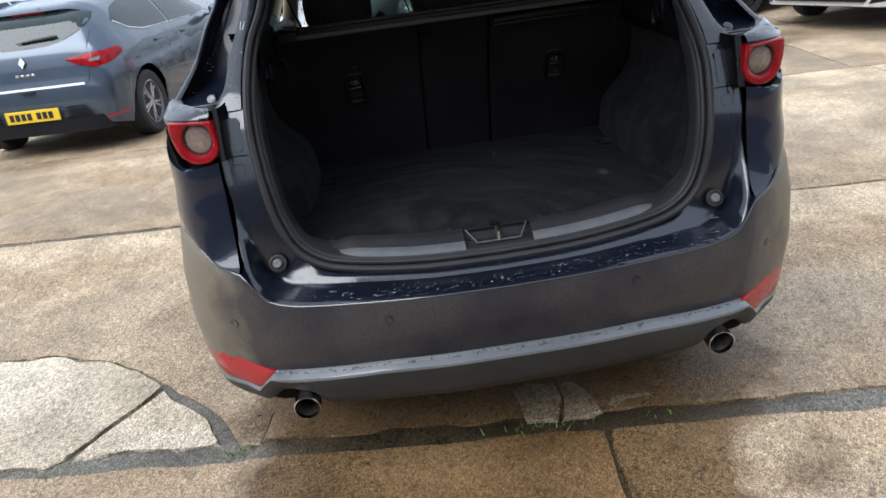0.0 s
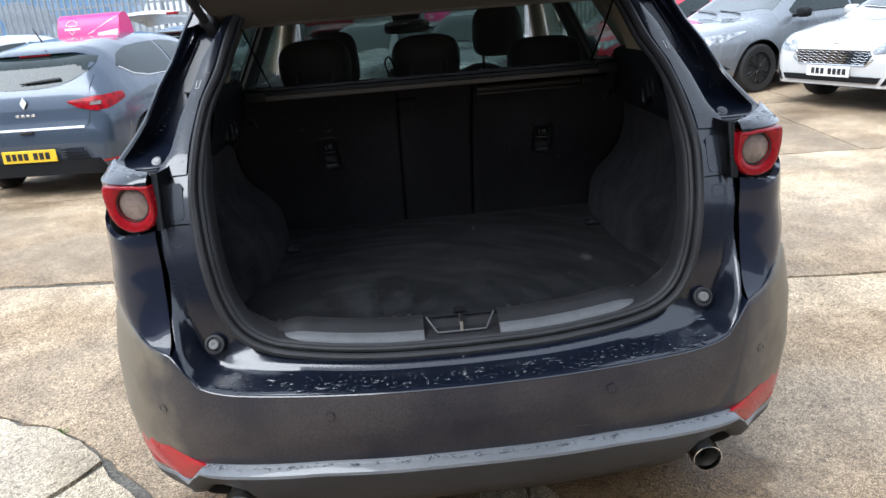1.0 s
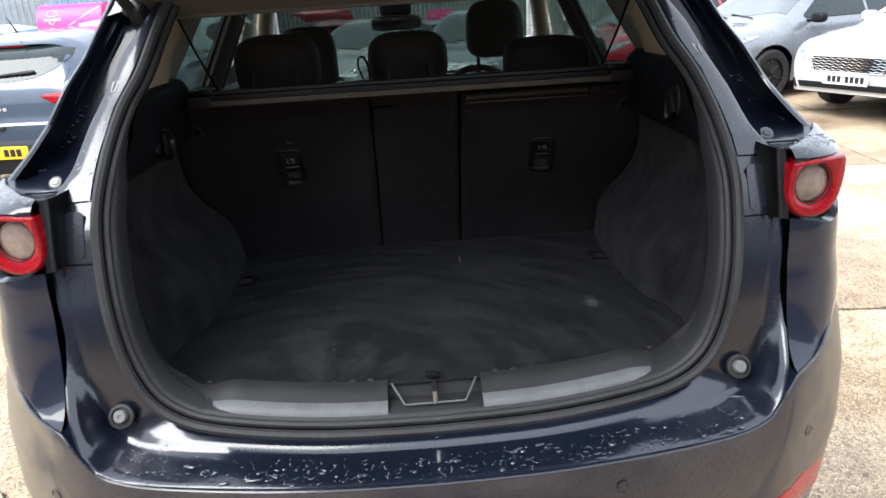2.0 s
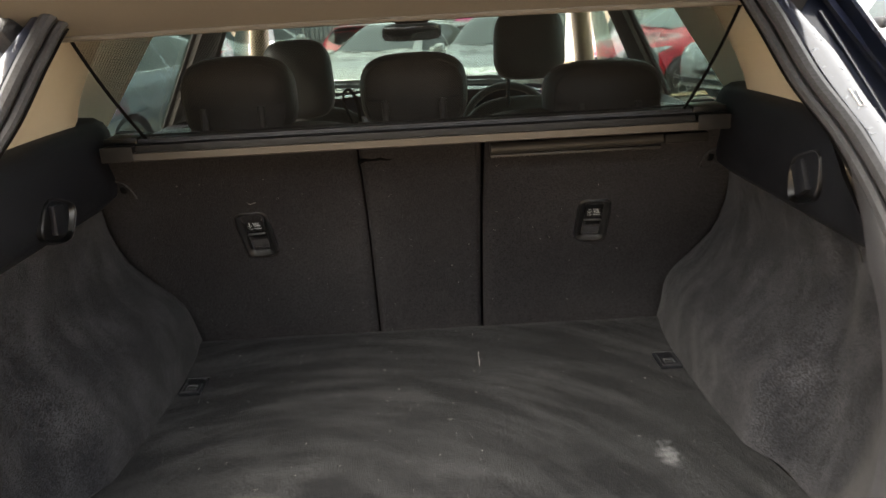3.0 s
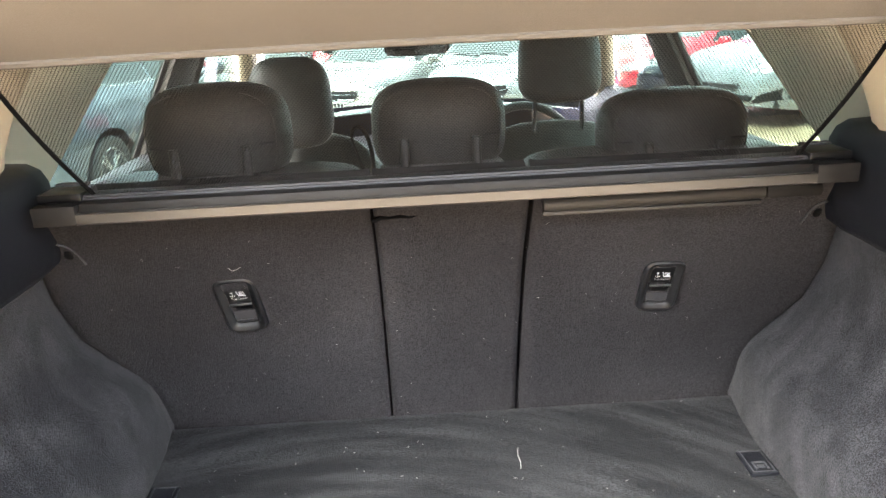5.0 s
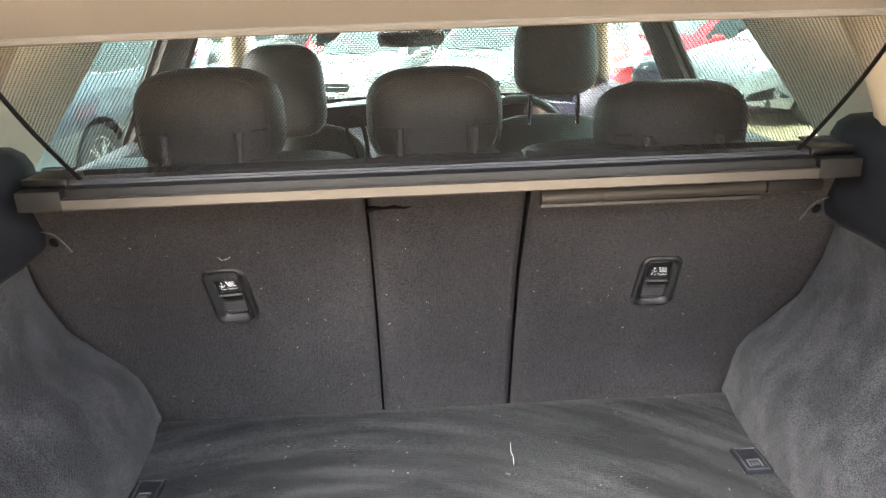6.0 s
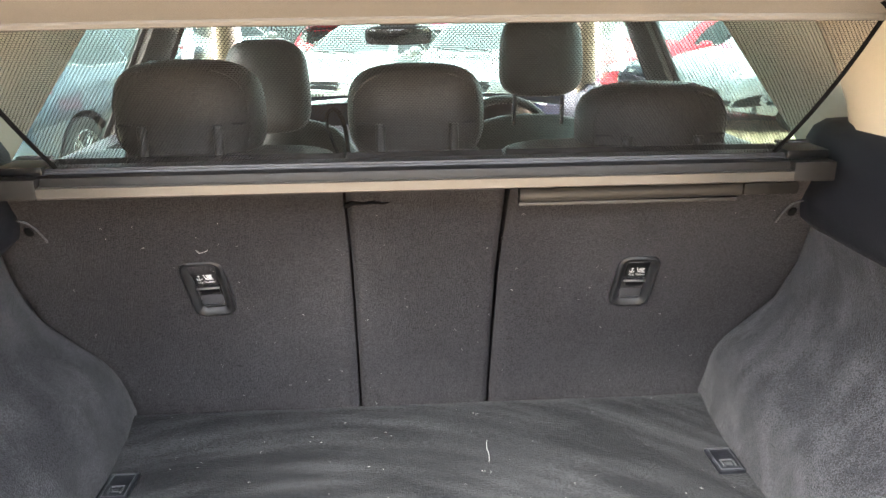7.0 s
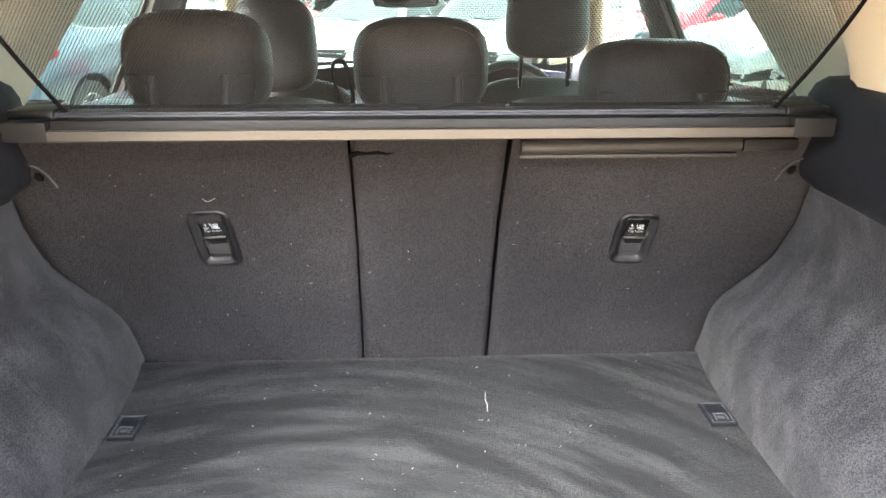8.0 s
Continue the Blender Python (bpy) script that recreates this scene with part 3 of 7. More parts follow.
def tufts():
    bm = bmesh.new()
    rng = random.Random(9)
    for cx, cy, n, spread in ((-0.90, 0.215, 26, 0.035), (0.04, 0.105, 20, 0.06), (0.17, 0.10, 12, 0.05), (-1.53, 0.925, 22, 0.03), (-1.45, 0.24, 16, 0.07), (0.42, 0.075, 10, 0.04), (-2.6, 4.45, 22, 0.12)):
        for _ in range(n):
            x, y = cx + rng.gauss(0, spread), cy + rng.gauss(0, spread * 0.4)
            a, h = rng.uniform(0, 6.28), rng.uniform(0.008, 0.028)
            d = Vector((math.cos(a), math.sin(a), 0)) * 0.0025
            lean = Vector((rng.uniform(-0.012, 0.012), rng.uniform(-0.012, 0.012), h))
            p = Vector((x, y, -0.008))
            v = [bm.verts.new(q) for q in (p - d, p + d, p + lean * 0.6 + d * 0.7, p + lean, p + lean * 0.6 - d * 0.7)]
            bm.faces.new(v)
    tagged(link("weeds", bm, weed_green), "small green weeds and moss in the slab joints", "weeds", kind="stuff")


build_ground()
build_slabs()
tufts()

# ---------------------------------------------------------------- the dark blue car
APERTURE_Z = [0.30, 0.60, 0.68, 0.90, 1.05, 1.13, 1.29, 1.45, 1.58, 1.75]
APERTURE_Y = [0.03, 0.04, 0.07, 0.11, 0.17, 0.23, 0.40, 0.55, 0.68, 0.85]
PLAN = [(0, -0.11), (0.2, -0.103), (0.4, -0.078), (0.55, -0.045), (0.66, -0.005), (0.75, 0.055), (0.83, 0.13), (0.88, 0.235), (0.905, 0.36), (0.917, 0.50), (0.92, 0.58)]
QUARTER = [(0.701, 0.150, 0), (0.703, 0.108, 0), (0.76, 0.112, 0), (0.81, 0.134, 0), (0.848, 0.18, 0), (0.873, 0.24, 0), (0.893, 0.34, 0), (0.903, 0.45, 0), (0.908, 0.58, 0)]
FLARE_Z = [0.20, 0.26, 0.34, 0.45, 0.60, 0.72, 0.80, 0.90, 1.05]
FLARE_X = [0.0, 0.008, 0.022, 0.030, 0.025, 0.014, 0.004, -0.006, -0.010]
SHIFT_Z = [0.2, 0.3, 0.35, 0.57, 0.72, 0.8, 0.9, 1.04, 1.12]
SHIFT_Y = [0.10, 0.03, 0.025, 0.0, 0.0, 0.03, 0.06, 0.08, 0.12]
SEAL = [(0, 0.617), (0.2, 0.622), (0.37, 0.640), (0.48, 0.665), (0.55, 0.71), (0.59, 0.785), (0.612, 0.89), (0.625, 1.0), (0.628, 1.08), (0.622, 1.17), (0.607, 1.25), (0.577, 1.32), (0.55, 1.41), (0.52, 1.47), (0.42, 1.53), (0.25, 1.555), (0, 1.56)]


def y_open(z):
    return at(APERTURE_Z, APERTURE_Y, z)


def y_rear(x, z):
    """The body's rear surface."""
    return at([p[0] for p in PLAN], [p[1] for p in PLAN], min(abs(x), 0.92)) + at(SHIFT_Z, SHIFT_Y, z)


def flare(x, z):
    """How far the flank swells outward at that height, towards the wheel arch."""
    g = min(max((abs(x) - 0.76) / 0.12, 0), 1)
    return at(FLARE_Z, FLARE_X, z) * g * g * (3 - 2 * g)


def both(points):
    """A half line from the middle, made whole: left end to right end."""
    return [mirrored(p) for p in points[:0:-1]] + [Vector(p) for p in points]


def plan_line(n=40):
    pts = curve([(x, y, 0) for x, y in PLAN], n)
    out = []
    for i, p in enumerate(pts):
        d = pts[min(i + 1, n)] - pts[max(i - 1, 0)]
        out.append((p, Vector((d.y, -d.x, 0)).normalized()))
    return out


def body_row(z, off, n=40):
    """The rear outline at height z (a number or a function of x), pushed out by off."""
    row = []
    for p, nm in plan_line(n):
        zz = z(p) if callable(z) else z
        o = off(p) if callable(off) else off
        q = p + nm * o
        row.append(Vector((q.x + flare(q.x, zz), q.y + at(SHIFT_Z, SHIFT_Y, zz), zz)))
    return both(row)


def lip_z(p):
    line = lambda x: at([0, 0.45, 0.55, 0.60, 0.635, 0.655, 0.67, 0.683, 0.70, 0.755, 0.785, 0.80, 0.815, 0.83, 0.92], [0.618, 0.618, 0.617, 0.621, 0.630, 0.648, 0.675, 0.700, 0.705, 0.716, 0.735, 0.752, 0.775, 0.784, 0.790], x)
    soft = 0.022 if p.x < 0.63 else 0.010
    return sum(line(p.x + soft * k / 2) for k in (-2, -1, 0, 1, 2)) / 5


def grey_z(p):
    return at([0, 0.35, 0.60, 0.67, 0.72, 0.92], [0.437, 0.432, 0.410, 0.402, 0.335, 0.315], p.x)


def suv_outside(car):
    # upper bumper
    bm = bmesh.new()
    rows = [body_row(lambda p, t=t: grey_z(p) + (lip_z(p) - grey_z(p)) * t, o) for t, o in ((0, -0.02), (0.0, 0.0), (0.12, 0.004), (0.4, 0.008), (0.7, 0.006), (0.92, 0.002), (0.985, 0.0), (1.0, -0.005))]
    edge_row = rows[-1]
    grid(bm, rows)
    bumper = part("rear_bumper", bm, dusty, car, "dusty dark rear bumper cover with road dirt towards the wheels")
    # painted ledge on top of the bumper corners, and the return along the lip
    bm = bmesh.new()
    def inward(p, f):
        wide = min(1, max(0, (abs(p.x) - 0.52) / 0.1))
        side = min(1, max(0, (abs(p.x) - 0.80) / 0.10))
        scoop = min(1, max(0, (abs(p.x) - 0.66) / 0.03))
        rise = max(0, 0.790 - p.z) * f ** 1.5 * scoop * (1 - side)
        return p + Vector((-math.copysign(1, p.x) * (0.012 * min(1, abs(p.x) / 0.5) + 0.03 * side) * f, (0.012 + 0.045 * wide * (1 - scoop)) * f + max(0.012, at([q[0] for q in QUARTER[1:]], [q[1] for q in QUARTER[1:]], abs(p.x)) - 0.006 - p.y) * scoop * (1 - side) * f ** 0.85, -0.004 * f + rise))
    grid(bm, [[inward(p, f) for p in edge_row if abs(p.x) < 0.712] for f in (0.0, 0.06, 0.2, 0.45, 0.7, 0.9, 1.0)])
    part("bumper_ledge", bm, navy, bumper, "glossy dark blue ledge along the bumper top")
    bm = bmesh.new()
    tube(bm, body_row(lambda p: lip_z(p) - 0.001, -0.002)[12:-12], 0.0032, 6)
    part("bumper_edge", bm, navy_deep, bumper)
    # scuffs in the dust
    rng = random.Random(21)
    for x, z, length, turn in ((0.135, 0.545, 0.05, -1.1), (0.165, 0.51, 0.035, -0.7), (-0.33, 0.485, 0.035, 0.1), (-0.35, 0.465, 0.03, -0.5), (0.10, 0.585, 0.06, 0.15), (0.41, 0.50, 0.04, 0.3), (0.24, 0.475, 0.05, -0.1), (-0.12, 0.52, 0.04, 0.4)):
        bm = bmesh.new()
        pts = []
        for k in range(6):
            px, pz = x + length * k / 5 * math.cos(turn) + rng.uniform(-0.003, 0.003), z + length * k / 5 * math.sin(turn) + rng.uniform(-0.003, 0.003)
            pts.append((px, y_rear(px, pz) - 0.0078, pz))
        tube(bm, pts, [0.0003, 0.0007, 0.0005, 0.0008, 0.0005, 0.0002], 5)
        part("scuff", bm, rubber if rng.random() < 0.6 else grey_plastic, bumper)
    # lower bumper
    bm = bmesh.new()
    def cut(p):
        g = max(0, 1 - abs(p.x - 0.612) / 0.085)
        return 1 - 0.45 * min(1, g * 1.6)
    tuck = lambda p, o: o * (1 - 0.9 * min(max((p.x - 0.66) / 0.12, 0), 1)) if o > 0 else o
    rows = [body_row(lambda p, d=d: grey_z(p) + d * (1 - 0.5 * min(max((p.x - 0.62) / 0.08, 0), 1)) * (cut(p) if d < -0.03 else 1), lambda p, o=o: tuck(p, o)) for d, o in ((0.006, -0.010), (0.004, -0.001), (-0.001, 0.010), (-0.013, 0.029), (-0.020, 0.0315), (-0.024, 0.0310), (-0.05, 0.024), (-0.10, 0.012), (-0.135, -0.004), (-0.155, -0.035), (-0.165, -0.10))]
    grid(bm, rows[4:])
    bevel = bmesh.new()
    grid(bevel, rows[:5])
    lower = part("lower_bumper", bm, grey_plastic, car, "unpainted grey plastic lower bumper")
    part("bumper_bevel", bevel, skylit_plastic, lower, "wet grey upper edge of the lower bumper, coloured paler for skylight")
    for s in (-1, 1):
        # reflector
        bm = bmesh.new()
        rows = []
        for v in range(5):
            row = []
            for u in range(9):
                f = u / 8
                x = 0.668 + 0.232 * f
                top = 0.405 + 0.045 * f
                low = 0.404 - 0.072 * min(1, f * 3.2) + 0.035 * max(0, f - 0.35)
                z = low + (top - low) * v / 4
                x2 = x * (1 - 0.02 * (v == 0))
                row.append((s * (x2 + flare(x2, z) * 1.1), y_rear(x2, z) - 0.010 - 0.005 * math.sin(math.pi * v / 4), z))
            rows.append(row)
        plate(bm, rows, (0, 0.012, 0))
        part("reflector", bm, red_reflector, lower, "red rear fog reflector in the bumper corner")
        # parking sensors
        for x, z in ((0.326, 0.568), (0.75, 0.552)):
            bm = bmesh.new()
            out = Vector((s * (x - 0.1) * 0.8, -0.9, 0)).normalized() if x > 0.5 else Vector((s * 0.1, -1, 0)).normalized()
            m = Matrix.Translation((s * x, y_rear(x, z) - 0.0085, z)) @ out.to_track_quat("Z", "Y").to_matrix().to_4x4()
            lathe(bm, [(0.0115, 0), (0.0115, 0.0025), (0.0095, 0.003), (0.009, 0.0015), (0.0, 0.0018)], m, 20)
            part("parking_sensor", bm, dusty, bumper)
        # shut line between bumper and wheel-arch panel
        bm = bmesh.new()
        line = body_row(lambda p: lip_z(p), 0.0, 160)
        foot = body_row(lambda p: grey_z(p), 0.0, 160)
        k = min(range(len(line)), key=lambda i: abs(line[i].x - s * 0.805))
        tube(bm, [line[k].lerp(foot[k], f) + Vector((s * 0.005 * math.sin(math.pi * f), -0.006 * math.sin(math.pi * f), 0)) for f in np.linspace(0.04, 0.86, 14)], 0.0022, 6)
        part("shut_line", bm, cord_black, bumper)
        # exhaust tip
        bm = bmesh.new()
        m = Matrix.Translation((s * 0.597, -0.012, 0.288)) @ pose(0, 0, 0, 90 + 4, 0, 0)
        lathe(bm, [(0.036, -0.16), (0.038, 0.0), (0.0375, 0.008), (0.0352, 0.009), (0.0345, 0.004), (0.034, -0.02)], m, 28, caps=False)
        tip = part("exhaust_tip", bm, chrome, car, "polished round exhaust tip")
        bm = bmesh.new()
        lathe(bm, [(0.0338, -0.004), (0.0336, -0.012), (0.033, -0.05), (0.032, -0.11), (0.0, -0.11)], m, 24, caps=False)
        part("exhaust_bore", bm, bore_grey, tip, "sooty inside of the exhaust")
        # exhaust cut-out behind the tip: a black pad, its shade put into the colour
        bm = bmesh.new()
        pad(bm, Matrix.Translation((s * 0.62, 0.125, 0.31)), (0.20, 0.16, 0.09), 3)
        part("exhaust_recess", bm, hollow_black, lower)
        # quarter panel
        bm = bmesh.new()
        rows = []
        base = curve(QUARTER[1:], 44)
        # it swells out at its foot to the lip of the bumper
        foot_line = [q for q in body_row(lip_z, -0.004, 200) if q.x > 0.694]
        foot_line = sorted(foot_line, key=lambda q: q.y + q.x)
        foot_line = curve([tuple(foot_line[round(k * (len(foot_line) - 1) / 11)]) for k in range(12)], 44)
        for v in np.linspace(0, 1, 12)[:-1]:
            row = []
            for p, q in zip(base, foot_line):
                z = q.z - 0.004 + (0.876 - q.z) * v ** 1.5
                h = 1 - (1 - v) ** 2.6
                over = Vector((p.x + flare(p.x, z), p.y + at([0.74, 0.90, 1.05], [-0.016, 0.0, 0.016], z), z))
                row.append(Vector((s * (q.x * (1 - h) + over.x * h), q.y * (1 - h) + over.y * h, z)))
            rows.append(row)
        for t, o in ((0.0, 0.002), (0.3, 0.004), (0.6, 0.001), (0.85, 0.0), (1.0, 0.002), (1.0, 0.03)):
            row = []
            for p in base:
                low = 0.872
                top = at([0.69, 0.80, 0.86, 0.92], [0.985, 0.965, 0.985, 1.06], p.x)
                z = low + (top - low) * t
                row.append(Vector((s * (p.x + flare(p.x, z)), p.y + o + at([0.74, 0.90, 1.05], [-0.016, 0.0, 0.016], z), z)))
            rows.append(row)
        grid(bm, rows)
        part("quarter_panel", bm, navy, car, "glossy dark blue rear quarter panel")
        # body side with wheel arches
        bm = bmesh.new()
        rows = []
        for f, xo in ((0.0, 0.86), (0.12, 0.93), (0.35, 0.942), (0.6, 0.925), (0.8, 0.908), (0.93, 0.895), (1.0, 0.86)):
            row = []
            for k in range(97):
                y = 0.56 + 3.84 * k / 96
                low = 0.27
                for yc in (0.95, 3.65):
                    if abs(y - yc) < 0.385:
                        low = max(low, 0.34 + math.sqrt(0.385 ** 2 - (y - yc) ** 2))
                nose = at([3.6, 4.1, 4.4], [0, 0.08, 0.3], y)
                top = at([0.56, 1.0, 3.2, 4.4], [1.10, 1.08, 1.04, 0.84], y)
                row.append((s * (xo - nose), y, low + (top - low) * f))
            rows.append(row)
        grid(bm, rows)
        part("body_side", bm, navy, car)
        # wheels
        for yc in (0.95, 3.65):
            wheel(car, s, yc, 0.345, 0.84, rim_silver)
        # tail lamp
        tail_lamp(car, s)
    aperture_panel(car)
    roof_and_front(car)


def wheel(parent, s, y, r, x, rim_mat, spokes=5, width=0.2):
    """A tyre with an alloy rim; s is the side it faces."""
    m = Matrix.Translation((s * (x - width / 2), y, r)) @ pose(0, 0, 0, 0, 90 * s, 0)
    bm = bmesh.new()
    h = width / 2
    lathe(bm, [(r * 0.66, -h * 0.9), (r * 0.9, -h), (r * 0.985, -h * 0.8), (r, -h * 0.3), (r, h * 0.3), (r * 0.985, h * 0.8), (r * 0.9, h), (r * 0.68, h * 0.92), (r * 0.66, h * 0.6)], m, 40)
    w = part("wheel", bm, tyre, parent)
    bm = bmesh.new()
    lathe(bm, [(r * 0.63, h * 0.35), (r * 0.62, h * 0.1), (r * 0.6, -h * 0.5), (0.02, -h * 0.55)], m, 36)
    part("rim_barrel", bm, hollow_black, w)
    bm = bmesh.new()
    lathe(bm, [(r * 0.66, h * 0.3), (r * 0.68, h * 0.85), (r * 0.645, h * 0.88), (r * 0.625, h * 0.4)], m, 36, caps=False)
    lathe(bm, [(r * 0.13, h * 0.2), (r * 0.14, h * 0.66), (r * 0.1, h * 0.72), (0.0, h * 0.72)], m, 20)
    for k in range(spokes):
        for d in (-0.16, 0.16):
            a = 2 * math.pi * k / spokes
            rbox(bm, m @ pose(0, 0, 0, 0, 0, math.degrees(a)) @ pose(r * 0.37, 0, h * 0.6, 0, 8, math.degrees(d) * 0.9) @ Matrix.Translation((0, r * d * 0.35, 0)), (r * 0.56, r * 0.06, h * 0.2), 0.004, 1)
            rbox(bm, m @ pose(0, 0, 0, 0, 0, math.degrees(a)) @ pose(r * 0.54, 0, h * 0.66, 0, 0, math.degrees(d) * 2.6) @ Matrix.Translation((0, r * d * 0.5, 0)), (r * 0.2, r * 0.045, h * 0.14), 0.003, 1)
    part("rim", bm, rim_mat, w)
    return w


def tail_lamp(car, s):
    """A D-shaped red lamp with a recessed round pale centre, under a painted cap."""
    face = Matrix.Translation((s * 0.739, 0.116, 1.050)) @ Vector((s * 0.16, -1, 0.03)).to_track_quat("Z", "Y").to_matrix().to_4x4() @ Matrix.Diagonal((0.92, 0.95, 1, 1))
    # local x runs across; flip keeps the outer side outward
    flip = 1 if (face.to_3x3() @ Vector((1, 0, 0))).x * s > 0 else -1
    line = [(-0.052, 0.045), (-0.058, -0.022), (-0.045, -0.052), (-0.012, -0.068), (0.03, -0.064), (0.062, -0.038), (0.077, 0.004), (0.080, 0.040), (0.074, 0.050)]
    rim = curve([(x, y, 0) for x, y in line], 30) + curve([(0.074, 0.050, 0), (0.03, 0.049, 0), (-0.052, 0.045, 0)], 12)[1:-1]
    def ring(scale, lift):
        out = []
        for p in rim:
            q = Vector((p.x * scale, p.y * scale, 0))
            back = 0.9 * max(0, q.x - 0.035) ** 1.5
            out.append(face @ Vector((flip * q.x, q.y, lift - back)))
        return out
    bm = bmesh.new()
    grid(bm, [ring(1.0, -0.07), ring(1.0, -0.004), ring(0.985, 0.002), ring(0.94, 0.006), ring(0.86, 0.007)], True)
    circle = lambda r, lift: [face @ Vector((flip * r * math.cos(math.atan2(p.y, p.x)), r * math.sin(math.atan2(p.y, p.x)), lift)) for p in rim]
    grid(bm, [ring(0.86, 0.007), circle(0.050, 0.004), circle(0.044, 0.002), circle(0.041, -0.004), circle(0.040, -0.012)], True)
    bmesh.ops.remove_doubles(bm, verts=bm.verts[:], dist=0.0002)
    bmesh.ops.recalc_face_normals(bm, faces=bm.faces[:])
    lamp = part("tail_lamp", bm, red_lens, car, "red tail lamp with a round pale centre")
    bm = bmesh.new()
    lathe(bm, [(0.0405, -0.012), (0.0385, -0.006), (0.026, -0.003), (0.012, -0.0015), (0.0, -0.001)], face, 32)
    part("lamp_centre", bm, clear_lens, lamp, "pale round lens")
    bm = bmesh.new()
    tube(bm, [face @ Vector((0.041 * math.cos(a), 0.041 * math.sin(a), -0.001)) for a in np.linspace(0, 2 * math.pi, 33)], 0.0018, 6, caps=False)
    part("lamp_bezel", bm, grey_cap, lamp)
    # painted cap over the lamp, running up to the pillar
    low = curve([(0.698, 0.112, 1.099), (0.745, 0.118, 1.100), (0.79, 0.142, 1.100), (0.831, 0.196, 1.100), (0.846, 0.26, 1.102)], 20)
    high = curve([(0.694, 0.132, 1.119), (0.735, 0.165, 1.122), (0.778, 0.214, 1.126), (0.802, 0.245, 1.130), (0.818, 0.276, 1.136)], 20)
    bm = bmesh.new()
    rows = []
    for f, lift in ((0, -0.008), (0.0, 0.0), (0.12, 0.002), (0.4, 0.0035), (0.7, 0.003), (0.93, 0.001), (1.0, 0.0)):
        rows.append([Vector((s * (p.x + (q.x - p.x) * f), p.y + (q.y - p.y) * f - 0.4 * lift, p.z + (q.z - p.z) * f + (lift if lift > 0 else 2 * lift))) for p, q in zip(low, high)])
    rows.append([Vector((s * q.x, q.y + 0.004, q.z - 0.006)) for q in high])
    grid(bm, rows)
    part("lamp_cap", bm, navy_deep, lamp, "glossy dark blue cap above the lamp")
    bm = bmesh.new()
    grid(bm, [[Vector((s * (q.x + (0.672 + 0.13 * k / 20 - q.x) * f), q.y + 0.002 + (0.245 - q.y) * f, q.z - 0.005 + (1.103 - q.z) * f)) for k, q in enumerate(high)] for f in (0, 0.5, 1)])
    part("lamp_shelf", bm, rim_black, lamp)
    # black inner side of the lamp
    bm = bmesh.new()
    rows = []
    for f in np.linspace(0, 1, 6):
        z = 0.988 + 0.128 * f
        rows.append([(s * x, y + 0.035 * f, z) for x, y in ((0.690, 0.100), (0.682, 0.104), (0.676, 0.116), (0.673, 0.15), (0.672, 0.21))])
    grid(bm, rows)
    part("lamp_housing", bm, gloss_black, lamp, "black side of the lamp housing")
    # shoulder of the body behind the lamp
    bm = bmesh.new()
    inner = curve([(0.816, 0.278, 1.126), (0.800, 0.36, 1.14), (0.79, 0.50, 1.145), (0.80, 0.70, 1.13), (0.83, 1.20, 1.10)], 20)
    outer = curve([(0.845, 0.262, 1.092), (0.856, 0.36, 1.086), (0.866, 0.50, 1.078), (0.87, 0.70, 1.07), (0.875, 1.20, 1.06)], 20)
    rows = []
    for f in np.linspace(0, 1, 6):
        rows.append([Vector((s * (a.x + (b.x - a.x) * f), a.y + (b.y - a.y) * f, a.z + (b.z - a.z) * f + 0.006 * math.sin(math.pi * f))) for a, b in zip(inner, outer)])
    rows.append([Vector((s * 0.012, 0.0, -0.05)) + Vector((s * b.x, b.y, b.z)) for b in outer])
    grid(bm, rows)
    part("body_shoulder", bm, navy, car, "glossy dark blue shoulder behind the lamp")


